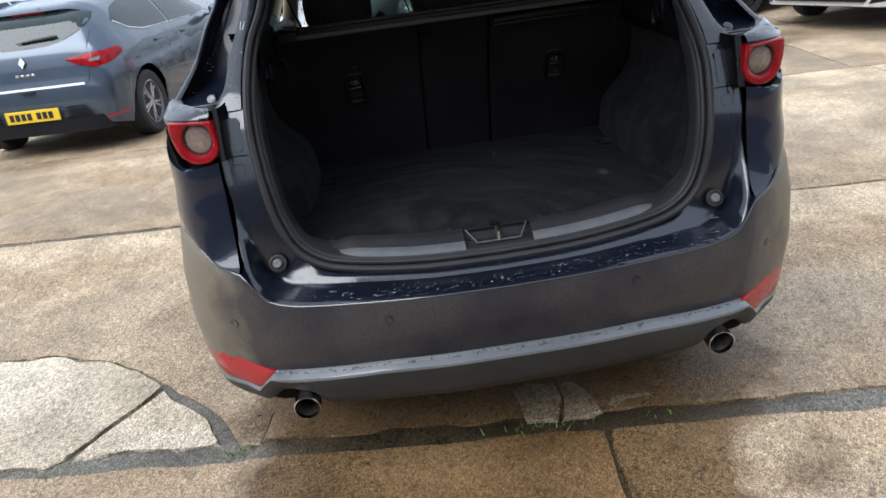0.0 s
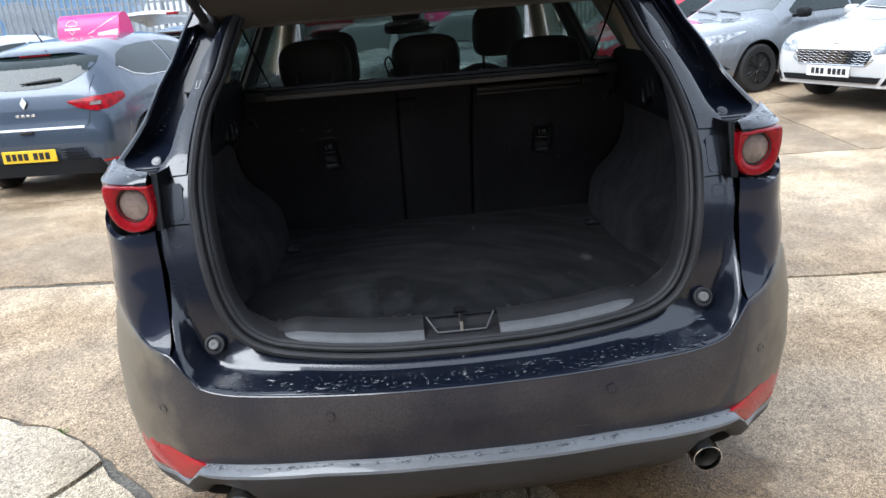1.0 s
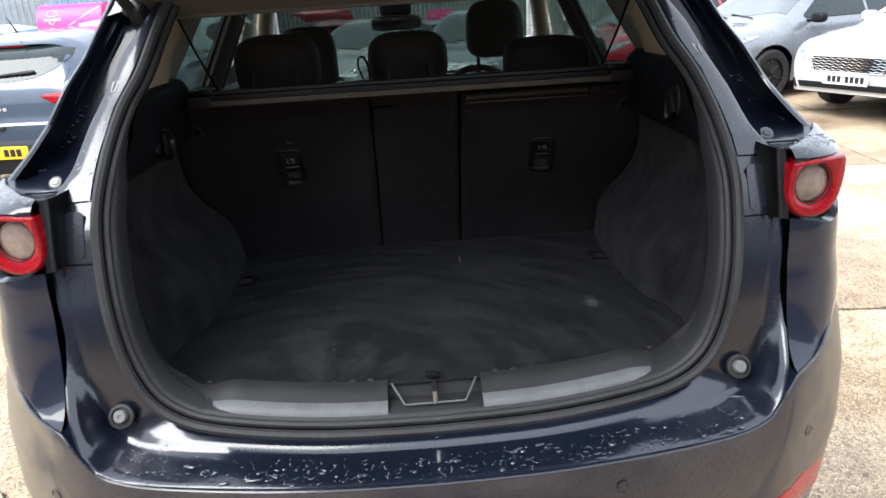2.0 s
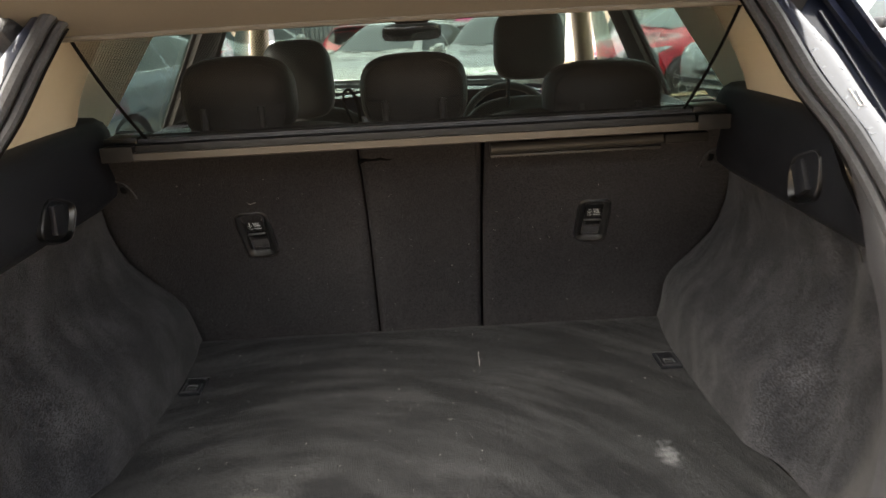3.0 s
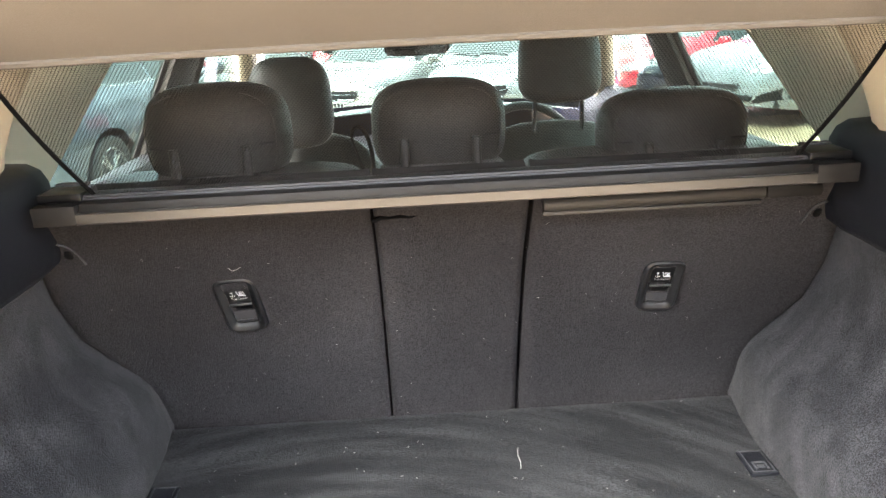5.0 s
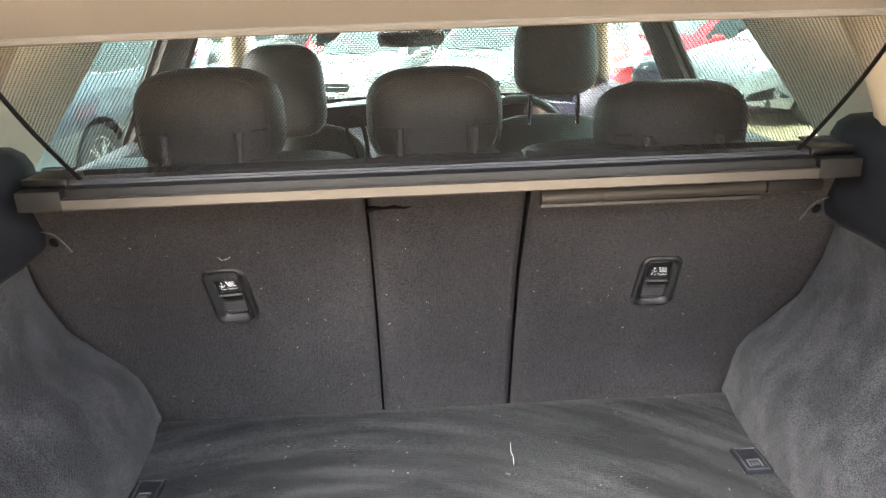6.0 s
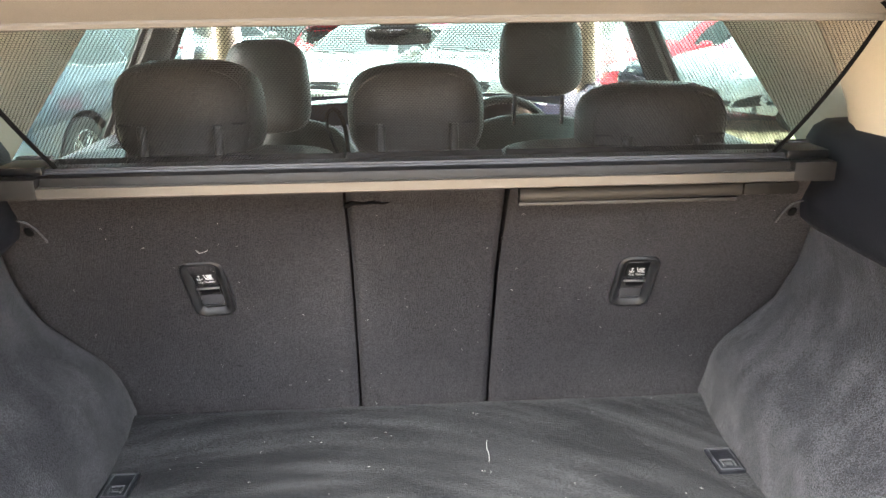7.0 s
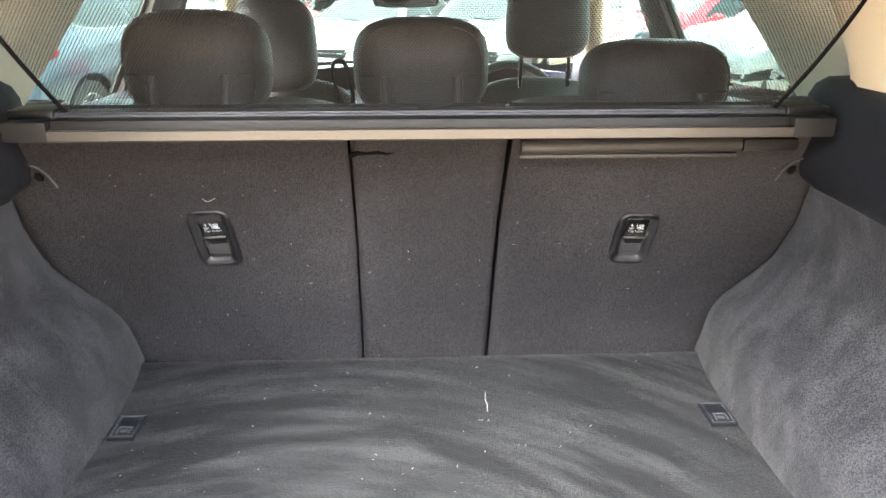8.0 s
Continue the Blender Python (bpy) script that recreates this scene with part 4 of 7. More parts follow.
def aperture_panel(car):
    """The painted frame round the boot opening, its seal and its trim lip."""
    outer = [(0, -0.098, 0.617), (0.2, -0.092, 0.617), (0.42, -0.065, 0.618), (0.56, -0.040, 0.619), (0.648, -0.010, 0.646), (0.683, 0.035, 0.755), (0.690, 0.090, 0.88), (0.704, 0.150, 0.985), (0.694, 0.195, 1.085), (0.728, 0.245, 1.145), (0.745, 0.321, 1.215), (0.722, 0.40, 1.29), (0.694, 0.455, 1.345), (0.660, 0.545, 1.44), (0.60, 0.62, 1.56), (0.42, 0.66, 1.61), (0, 0.67, 1.62)]
    # pair each key of the seal with its key of the outer line
    pairs = [(Vector((x, y_open(z), z)), Vector(o)) for (x, z), o in zip(SEAL, outer)]
    n = 6
    def spline(list_of, i, t):
        p = list_of
        a, b, c, d = p[max(i - 1, 0)], p[i], p[i + 1], p[min(i + 2, len(p) - 1)]
        return 0.5 * ((2 * b) + (c - a) * t + (2 * a - 5 * b + 4 * c - d) * t * t + (3 * b - a - 3 * c + d) * t ** 3)
    A, B = [], []
    pa, pb = [p[0] for p in pairs], [p[1] for p in pairs]
    for i in range(len(pairs) - 1):
        for k in range(n):
            A.append(spline(pa, i, k / n))
            B.append(spline(pb, i, k / n))
    A.append(pa[-1])
    B.append(pb[-1])
    bm = bmesh.new()
    rows = []
    flat = [(0.0, 0.0), (0.03, 0.0), (0.2, 0.0), (0.45, 0.0), (0.58, 0.0), (0.66, 0.0), (0.72, 0.001), (0.80, 0.002), (0.90, 0.0), (0.96, 0.0), (1.0, 0.0)]
    ledge = [(0.0, 0.004), (0.04, -0.006), (0.12, -0.010), (0.20, -0.010), (0.235, -0.008), (0.285, 0.003), (0.34, 0.004), (0.60, 0.001), (0.90, 0.001), (0.97, 0.003), (1.0, 0.008)]
    near = [(p, q) for p, q in zip(A, B) if p.z < 1.095]
    for j in range(11):
        row = []
        for p0, q0 in near:
            l = min(max((0.71 - p0.z) / 0.08, 0), 1)
            l = l * l * (3 - 2 * l)
            m = 1 - l
            f = flat[j][0] * m + ledge[j][0] * l
            p = p0.lerp(q0, f)
            step = min(max((f - 0.72) / 0.28, 0), 1)
            sweep = min(max((0.87 - p0.z) / 0.11, 0), 1)
            deep = (p0.y + 0.004 + (q0.y - p0.y) * step * step * (3 - 2 * step)) * sweep + (y_open(p.z) + 0.004) * (1 - sweep)
            p.y = p.y * (1 - m) + deep * m
            row.append(p + Vector((0, flat[j][1] * m, -ledge[j][1] * l)))
        rows.append(both(row))
    # the side panels turn down into the channel beside the lamp and the quarter panel
    rows.append([p + Vector((math.copysign(0.003, p.x), 0.05 * min(max((p.z - 0.78) / 0.07, 0), 1), 0)) for p in rows[-1]])
    grid(bm, rows)
    frame_part = part("boot_aperture", bm, navy_deep, car, "glossy dark blue painted boot opening frame, beaded with rain")
    # header over the opening
    bm = bmesh.new()
    top = [(p, q) for p, q in zip(A, B) if p.z > 1.46]
    grid(bm, [both([p.lerp(q, f) for p, q in top][::-1]) for f in np.linspace(0, 1, 5)])
    part("header_frame", bm, navy_deep, frame_part)
    # upper pillars: bright face, deep rain gutter and the outer edge
    for s in (-1, 1):
        rows = []
        for z in (1.094, 1.102, 1.108, 1.114, 1.122, 1.130, 1.14, 1.155, 1.18, 1.217, 1.25, 1.29, 1.32, 1.345, 1.38, 1.42, 1.475):
            yo = y_open(z)
            ox = at([1.10, 1.112, 1.128, 1.17, 1.215, 1.29, 1.345, 1.44, 1.56], [0.770, 0.785, 0.816, 0.782, 0.752, 0.722, 0.694, 0.66, 0.60], z)
            oy = at([1.10, 1.112, 1.128, 1.17, 1.215, 1.29, 1.345, 1.44, 1.56], [0.212, 0.222, 0.271, 0.305, 0.338, 0.40, 0.455, 0.545, 0.62], z)
            ix = at([1.10, 1.108, 1.122, 1.14, 1.158, 1.217, 1.288, 1.345, 1.376, 1.475], [0.700, 0.698, 0.687, 0.675, 0.668, 0.655, 0.629, 0.610, 0.592, 0.535], z)
            d = at([1.10, 1.108, 1.122, 1.14, 1.155, 1.20, 1.30, 1.40, 1.475], [0.0, 0.012, 0.040, 0.085, 0.10, 0.095, 0.08, 0.06, 0.03], z)
            sx = at([q[1] for q in SEAL[5:14]], [q[0] for q in SEAL[5:14]], z)
            wide = at([1.10, 1.128, 1.20, 1.40], [0.006, 0.016, 0.012, 0.011], z)
            low = max(yo, oy)
            mid = (ix + ox) / 2
            rows.append([(s * x, y, z) for x, y in ((sx, yo + 0.006), (sx + 0.004, yo), ((sx + ix) / 2, yo - 0.002), (ix - 0.003, yo), (ix, yo + 0.003), (ix + 0.004, yo + 0.55 * d), (ix + 0.010, yo + d), (mid, (yo + low) / 2 + d), (ox - wide - 0.008, low + d * 0.9), (ox - wide - 0.002, low + 0.4 * d), (ox - wide, oy + 0.003), (ox - wide * 0.5, oy - 0.001), (ox, oy + 0.002), (ox + 0.004, oy + 0.02))])
        bm = bmesh.new()
        grid(bm, [r[:5] for r in rows])
        gutter = part("rear_pillar", bm, navy_deep, car, "glossy dark blue rear pillar with a deep rain gutter")
        bm = bmesh.new()
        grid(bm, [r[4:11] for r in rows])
        part("rain_gutter", bm, navy_shaded, gutter)
        bm = bmesh.new()
        grid(bm, [r[10:] for r in rows])
        part("pillar_edge", bm, navy_deep, gutter)
        bm = bmesh.new()
        tube(bm, [(s * x, y, z) for x, y, z in ((0.708, 0.418, 1.205), (0.686, 0.465, 1.27), (0.660, 0.512, 1.335), (0.634, 0.553, 1.395))], 0.0022, 6)
        part("gutter_seam", bm, navy, gutter)
        bm = bmesh.new()
        tube(bm, [(s * x, y_open(z) - 0.003, z) for x, z in ((0.618, 1.296), (0.621, 1.277), (0.614, 1.278), (0.608, 1.297))], 0.0009, 5)
        part("paint_mark", bm, white_plate, gutter, "small pale mark")
        bm = bmesh.new()
        rbox(bm, Matrix.Translation((s * 0.715, 0.222, 1.1125)) @ pose(0, 0, 0, 25, 0, 0), (0.085, 0.007, 0.006), 0.002, 1)
        part("joint_ridge", bm, navy_deep, gutter)
    # outer return of the pillar, towards the side glass
    for s in (-1, 1):
        bm = bmesh.new()
        line = [Vector(q) for q in ((0.816, 0.273, 1.128), (0.782, 0.307, 1.17), (0.752, 0.34, 1.215), (0.722, 0.402, 1.29), (0.694, 0.457, 1.345), (0.66, 0.547, 1.44), (0.60, 0.622, 1.56))]
        grid(bm, [[Vector((s * (p.x + dx), p.y + dy, p.z + dz)) for p in line] for dx, dy, dz in ((0, 0.004, 0), (0.003, 0.012, 0.0), (0.008, 0.05, 0.0), (0.02, 0.40, -0.01))])
        part("rear_pillar_skin", bm, navy, car)
        for x, z, r in ((0.712, 1.121, 0.014),):
            bm = bmesh.new()
            m = Matrix.Translation((s * x, 0.258, z)) @ Vector((0, -0.75, 0.65)).to_track_quat("Z", "Y").to_matrix().to_4x4()
            lathe(bm, [(r, -0.004), (r, 0.003), (r * 0.75, 0.005), (r * 0.5, 0.0045), (r * 0.45, 0.006), (0, 0.006)], m, 20)
            part("grommet", bm, navy_deep, frame_part)
        # round blanking mark and access cover
        bm = bmesh.new()
        m = Matrix.Translation((s * 0.659, y_open(0.950) + 0.004, 0.950)) @ Vector((0, -1, 0.40)).to_track_quat("Z", "Y").to_matrix().to_4x4()
        tube(bm, [m @ Vector((0.0165 * math.cos(a), 0.0165 * math.sin(a), 0.0)) for a in np.linspace(0, 2 * math.pi, 33)], 0.0009, 6, caps=False)
        part("blanking_plug", bm, navy_deep, frame_part)
        bm = bmesh.new()
        m = Matrix.Translation((s * 0.658, y_open(1.036) + 0.0035, 1.036)) @ Vector((0, -1, 0.40)).to_track_quat("Z", "Y").to_matrix().to_4x4()
        rim = []
        for cx, cy, a0 in ((0.009, 0.036, 0), (-0.009, 0.036, 90), (-0.009, -0.036, 180), (0.009, -0.036, 270)):
            rim += [(cx + 0.009 * math.cos(radians(a0 + 15 * k)), cy + 0.009 * math.sin(radians(a0 + 15 * k))) for k in range(7)]
        extrude_outline(bm, rim, m, 0.0016, 0.0008)
        part("access_cover", bm, navy_deep, frame_part)
        # shut line under the lamp bracket
        bm = bmesh.new()
        tube(bm, [(s * x, y_open(0.984) + 0.0038, 0.984 + 0.03 * (x - 0.63)) for x in (0.628, 0.655, 0.68, 0.703)], 0.0016, 6)
        part("shut_line", bm, cord_black, frame_part)
        # rubber stop
        bm = bmesh.new()
        m = Matrix.Translation((s * 0.602, 0.068, 0.700)) @ Vector((0, -1, 0.45)).to_track_quat("Z", "Y").to_matrix().to_4x4()
        lathe(bm, [(0.024, -0.004), (0.0235, 0.004), (0.018, 0.005), (0.0175, 0.001), (0.0155, 0.001)], m, 24)
        stop = part("stop_cup", bm, rubber, car, "rubber closing stop of the tailgate")
        bm = bmesh.new()
        lathe(bm, [(0.0125, -0.002), (0.0125, 0.009), (0.0105, 0.0115), (0.004, 0.0115), (0.0035, 0.0095), (0, 0.0095)], m, 20)
        part("stop_pad", bm, pale_stop, stop, "grey round rubber pad")
        # black plate added to block light through the gap between frame, lamp and quarter panel
        bm = bmesh.new()
        plate(bm, [[(s * x, y_open(z) + 0.048 - 0.01 * min(max((0.84 - z) / 0.08, 0), 1), z) for x in (0.66, 0.70, 0.735)] for z in (0.66, 0.70, 0.76, 0.82, 0.88, 0.95, 1.02, 1.09)], (0, 0.006, 0))
        part("gap_backing", bm, cord_black, frame_part)
    # weather seal, two rubber beads
    ring = both(A)
    centre = Vector((0, 0.4, 1.05))
    def inset(p, d, dy):
        v = Vector((centre.x - p.x * 0.8, 0, centre.z - p.z))
        v = v.normalized() if abs(p.x) > 0.45 or p.z > 1.3 else Vector((0, 0, 1))
        return p + v * d + Vector((0, dy, 0))
    bm = bmesh.new()
    tube(bm, [inset(p, 0.012, -0.004) for p in ring], 0.0105, 8)
    seal = part("weather_seal", bm, rubber, car, "black rubber weather seal round the boot opening")
    bm = bmesh.new()
    grid(bm, [[inset(p, d, dy) for p in ring] for d, dy in ((-0.006, 0.012), (0.012, 0.016), (0.034, 0.026))])
    part("seal_flange", bm, cord_black, seal)
    bm = bmesh.new()
    tube(bm, [inset(p, 0.027, 0.010) for p in ring], 0.008, 8)
    part("seal_lip", bm, rubber, seal)
    # trim lip inside the seal
    bm = bmesh.new()
    def slim(p):
        return 1 - 0.8 * min(max((p.z - 1.10) / 0.12, 0), 1)
    steps = ((0.002, 0.002), (0.008, 0.004), (0.014, 0.012), (0.018, 0.052))
    low = [p for p in ring if p.z < 0.72]
    cut = [k for k, p in enumerate(ring) if p.z < 0.72]
    upper = ring[cut[-1]:] + ring[1:cut[0] + 1] if ring[0].z > 1 else ring[cut[-1]:]
    grid(bm, [[inset(p, 0.028 + d * slim(p), 0.008 + dy * slim(p)) for p in low] for d, dy in steps])
    part("sill_edge", bm, trim_dark, car, "grey plastic edge of the boot sill")
    bm = bmesh.new()
    grid(bm, [[inset(p, 0.028 + d * slim(p), 0.008 + dy * slim(p)) for p in upper] for d, dy in steps])
    part("trim_lip", bm, trim_dark, car, "dark grey trim lip inside the seal")
    return A, B


def roof_and_front(car):
    # roof skin
    bm = bmesh.new()
    rows = []
    for k in range(25):
        y = 0.62 + 1.85 * k / 24
        h = at([0.62, 0.9, 1.5, 2.0, 2.47], [1.62, 1.66, 1.685, 1.675, 1.60], y)
        rows.append([(x, y, h - 0.05 * abs(x / 0.6) ** 2.2 - (0.05 if abs(x) > 0.61 else 0)) for x in np.linspace(-0.63, 0.63, 21)])
    grid(bm, rows)
    part("roof", bm, navy, car)
    # headliner
    bm = bmesh.new()
    plate(bm, [[(x, 0.60 + 1.82 * k / 12, at([0.6, 1.2, 2.42], [1.50, 1.545, 1.50], 0.60 + 1.82 * k / 12) - 0.04 * (abs(x) / 0.58) ** 3) for x in np.linspace(-0.585, 0.585, 13)] for k in range(13)], (0, 0, 0.012))
    part("headliner", bm, taupe, car, "taupe cloth headliner")
    # bonnet
    bm = bmesh.new()
    rows = []
    for k in range(17):
        f = k / 16
        y = 3.22 + 1.2 * f
        w = 0.80 - 0.12 * f * f
        rows.append([(w * x, y, 1.0 - 0.09 * f - 0.06 * f ** 4 - 0.05 * abs(x) ** 2.5) for x in np.linspace(-1, 1, 17)])
    grid(bm, rows)
    part("bonnet", bm, navy, car, "wet dark blue bonnet")
    bm = bmesh.new()
    rows = []
    for z, y in ((0.90, 4.36), (0.8, 4.46), (0.6, 4.50), (0.4, 4.49), (0.26, 4.42)):
        rows.append([(0.86 * x, y - 0.32 * abs(x) ** 3, z) for x in np.linspace(-1, 1, 17)])
    grid(bm, rows)
    part("front_bumper", bm, navy, car)
    # windscreen and windows
    bm = bmesh.new()
    grid(bm, [[(x * (0.70 - 0.13 * f), 3.26 - 0.82 * f - 0.16 * x * x, 0.985 + 0.535 * f) for x in np.linspace(-1, 1, 15)] for f in np.linspace(0, 1, 7)])
    pane = part("windscreen", bm, car_glass, car, "green-tinted windscreen")
    pane.visible_shadow = False
    for s in (-1, 1):
        def side(y, z):
            return Vector((s * (0.845 - (z - 1.10) * 0.50), y, z))
        for name, corners in (("rear_door_window", ((1.12, 1.08), (1.90, 1.08), (1.90, 1.52), (1.36, 1.52))), ("front_door_window", ((2.10, 1.10), (2.98, 1.08), (2.32, 1.50), (2.06, 1.50)))):
            bm = bmesh.new()
            q = [side(*c) for c in corners]
            grid(bm, [[q[0].lerp(q[1], u / 6).lerp(q[3].lerp(q[2], u / 6), v / 5) for u in range(7)] for v in range(6)])
            pane = part(name, bm, side_glass, car, "green-tinted side window")
            pane.visible_shadow = False
        # outer quarter with its small fixed window
        bm = bmesh.new()
        rows = []
        for v in range(7):
            z = 1.09 + 0.45 * v / 6
            y0 = at([1.09, 1.20, 1.30, 1.44, 1.56], [0.42, 0.40, 0.46, 0.57, 0.66], z)
            y1 = 1.12 + 0.28 * v / 6
            rows.append([side(y0 + (y1 - y0) * u / 8, z) + Vector((s * (0.012 - 0.05 * (1 - u / 8) ** 3), 0, 0)) for u in range(9)])
        plate(bm, rows, (-s * 0.012, 0, 0))
        outer_quarter = part("rear_quarter_pillar", bm, navy, car, "dark blue body pillar behind the rear door")
        bm = bmesh.new()
        plate(bm, [[side(a + (b - a) * u / 4, z) + Vector((s * 0.017, 0, 0)) for u in range(5)] for z, a, b in ((1.13, 0.86, 1.10), (1.25, 0.86, 1.18), (1.36, 0.95, 1.25))], (-s * 0.004, 0, 0))
        part("quarter_window", bm, dark_glass, outer_quarter)
        # door tops, pillars and rail
        bm = bmesh.new()
        for y0, y1, y2, y3 in ((1.77, 2.05, 2.02, 1.79) if s < 0 else (1.88, 2.11, 2.08, 1.90),):
            q = [side(y0, 1.09), side(y1, 1.09), side(y2, 1.52), side(y3, 1.52)]
            plate(bm, [[q[0].lerp(q[1], u / 3).lerp(q[3].lerp(q[2], u / 3), v / 4) + Vector((-s * 0.02 * math.sin(math.pi * u / 3), 0, 0)) for u in range(4)] for v in range(5)], (-s * 0.025, 0, -0.005))
        part("centre_pillar", bm, pillar_grey, car, "dark grey centre pillar trim")
        bm = bmesh.new()
        tube(bm, [(s * 0.80, 3.02, 1.05), (s * 0.745, 2.82, 1.20), (s * 0.68, 2.58, 1.37), (s * 0.62, 2.38, 1.50)], [0.05, 0.045, 0.042, 0.042], 10)
        part("windscreen_pillar", bm, cream, car, "cream windscreen pillar trim")
        bm = bmesh.new()
        tube(bm, [(s * 0.625, y, z) for y, z in ((0.66, 1.53), (0.9, 1.545), (1.5, 1.56), (2.0, 1.55), (2.42, 1.52))], 0.05, 10)
        part("roof_rail", bm, navy, car)
        bm = bmesh.new()
        grid(bm, [[(s * x, y, z) for y in np.linspace(1.15, 3.2, 20)] for x, z in ((0.85, 1.04), (0.845, 1.09), (0.82, 1.105), (0.77, 1.10), (0.75, 1.04), (0.74, 0.7))])
        part("door_top", bm, black_plastic, car, "black door top trim")
        bm = bmesh.new()
        b0 = 1.77 if s < 0 else 1.88
        tube(bm, [side(b0, 1.10), side(b0 + 0.01, 1.3), side(b0 + 0.02, 1.5)], 0.010, 6)
        part("door_frame", bm, grey_cap, car, "grey door window frame")
        bm = bmesh.new()
        tube(bm, [side(2.12, 1.10), side(2.10, 1.3), side(2.07, 1.5)], 0.026, 6)
        part("door_frame", bm, grey_cap, car, "grey door window frame")
        # door mirror
        bm = bmesh.new()
        pad(bm, Matrix.Translation((s * 0.98, 2.78, 1.12)), (0.2, 0.12, 0.14), 3)
        tube(bm, [(s * 0.86, 2.80, 1.06), (s * 0.93, 2.79, 1.08)], 0.025, 8)
        part("door_mirror", bm, navy, car)
    # floor pan that closes the underside
    bm = bmesh.new()
    rbox(bm, Matrix.Translation((0, 2.2, 0.36)), (1.3, 4.2, 0.16), 0.03)
    part("underbody", bm, rubber, car)


def tailgate(car):
    """The raised tailgate with its struts."""
    bm = bmesh.new()
    path = [(0.60, 1.60), (0.42, 1.72), (0.15, 1.86), (-0.15, 1.99), (-0.40, 2.07), (-0.52, 2.06)]
    rows = []
    for i, (y, z) in enumerate(path):
        w = (0.52, 0.60, 0.66, 0.68, 0.64, 0.58)[i]
        rows.append([(x * w, y - 0.05 * (1 - x * x) * (i / 5), z + 0.05 * (1 - x * x)) for x in np.linspace(-1, 1, 13)])
    plate(bm, rows, (0, 0.03, 0.06))
    gate = part("tailgate", bm, navy, car, "raised dark blue tailgate, open overhead")
    for s in (-1, 1):
        bm = bmesh.new()
        tube(bm, [(s * 0.605, 0.56, 1.425), (s * 0.63, 0.33, 1.60)], 0.013, 10)
        tube(bm, [(s * 0.63, 0.33, 1.60), (s * 0.645, 0.06, 1.80)], 0.009, 10)
        part("gas_strut", bm, rubber, gate, "black gas strut")
        bm = bmesh.new()
        rbox(bm, Matrix.Translation((s * 0.592, 0.565, 1.425)) @ pose(0, 0, 0, 40, 0, 12 * s), (0.035, 0.05, 0.06), 0.008)
        pad(bm, Matrix.Translation((s * 0.61, 0.545, 1.435)), (0.03, 0.03, 0.03), 2, 12, 8)
        part("strut_bracket", bm, rubber, gate)


# ---- boot and cabin
def x_floor(y):
    return at([0.10, 0.16, 0.22, 0.34, 0.42, 0.47, 0.60, 0.80, 0.92, 1.02], [0.44, 0.51, 0.56, 0.575, 0.56, 0.535, 0.525, 0.522, 0.53, 0.545], y)


ARCH = [(0.011, 0.685), (0.017, 0.735), (0.018, 0.770), (0.022, 0.797), (0.035, 0.825), (0.055, 0.848), (0.076, 0.868), (0.102, 0.905), (0.119, 0.945), (0.126, 1.0), (0.121, 1.045), (0.108, 1.092)]
RECESS_Z, RECESS_X = [0.685, 0.74, 0.785, 0.828, 0.868, 0.905, 0.96, 1.03, 1.092], [0.0, 0.026, 0.040, 0.052, 0.060, 0.067, 0.072, 0.07, 0.06]
MOUTH_X = [0.445, 0.530, 0.553, 0.568, 0.576, 0.580, 0.585, 0.588, 0.588]


def left_ease(z):
    return 0.015 * min(max((z - 0.74) / 0.10, 0), 1)


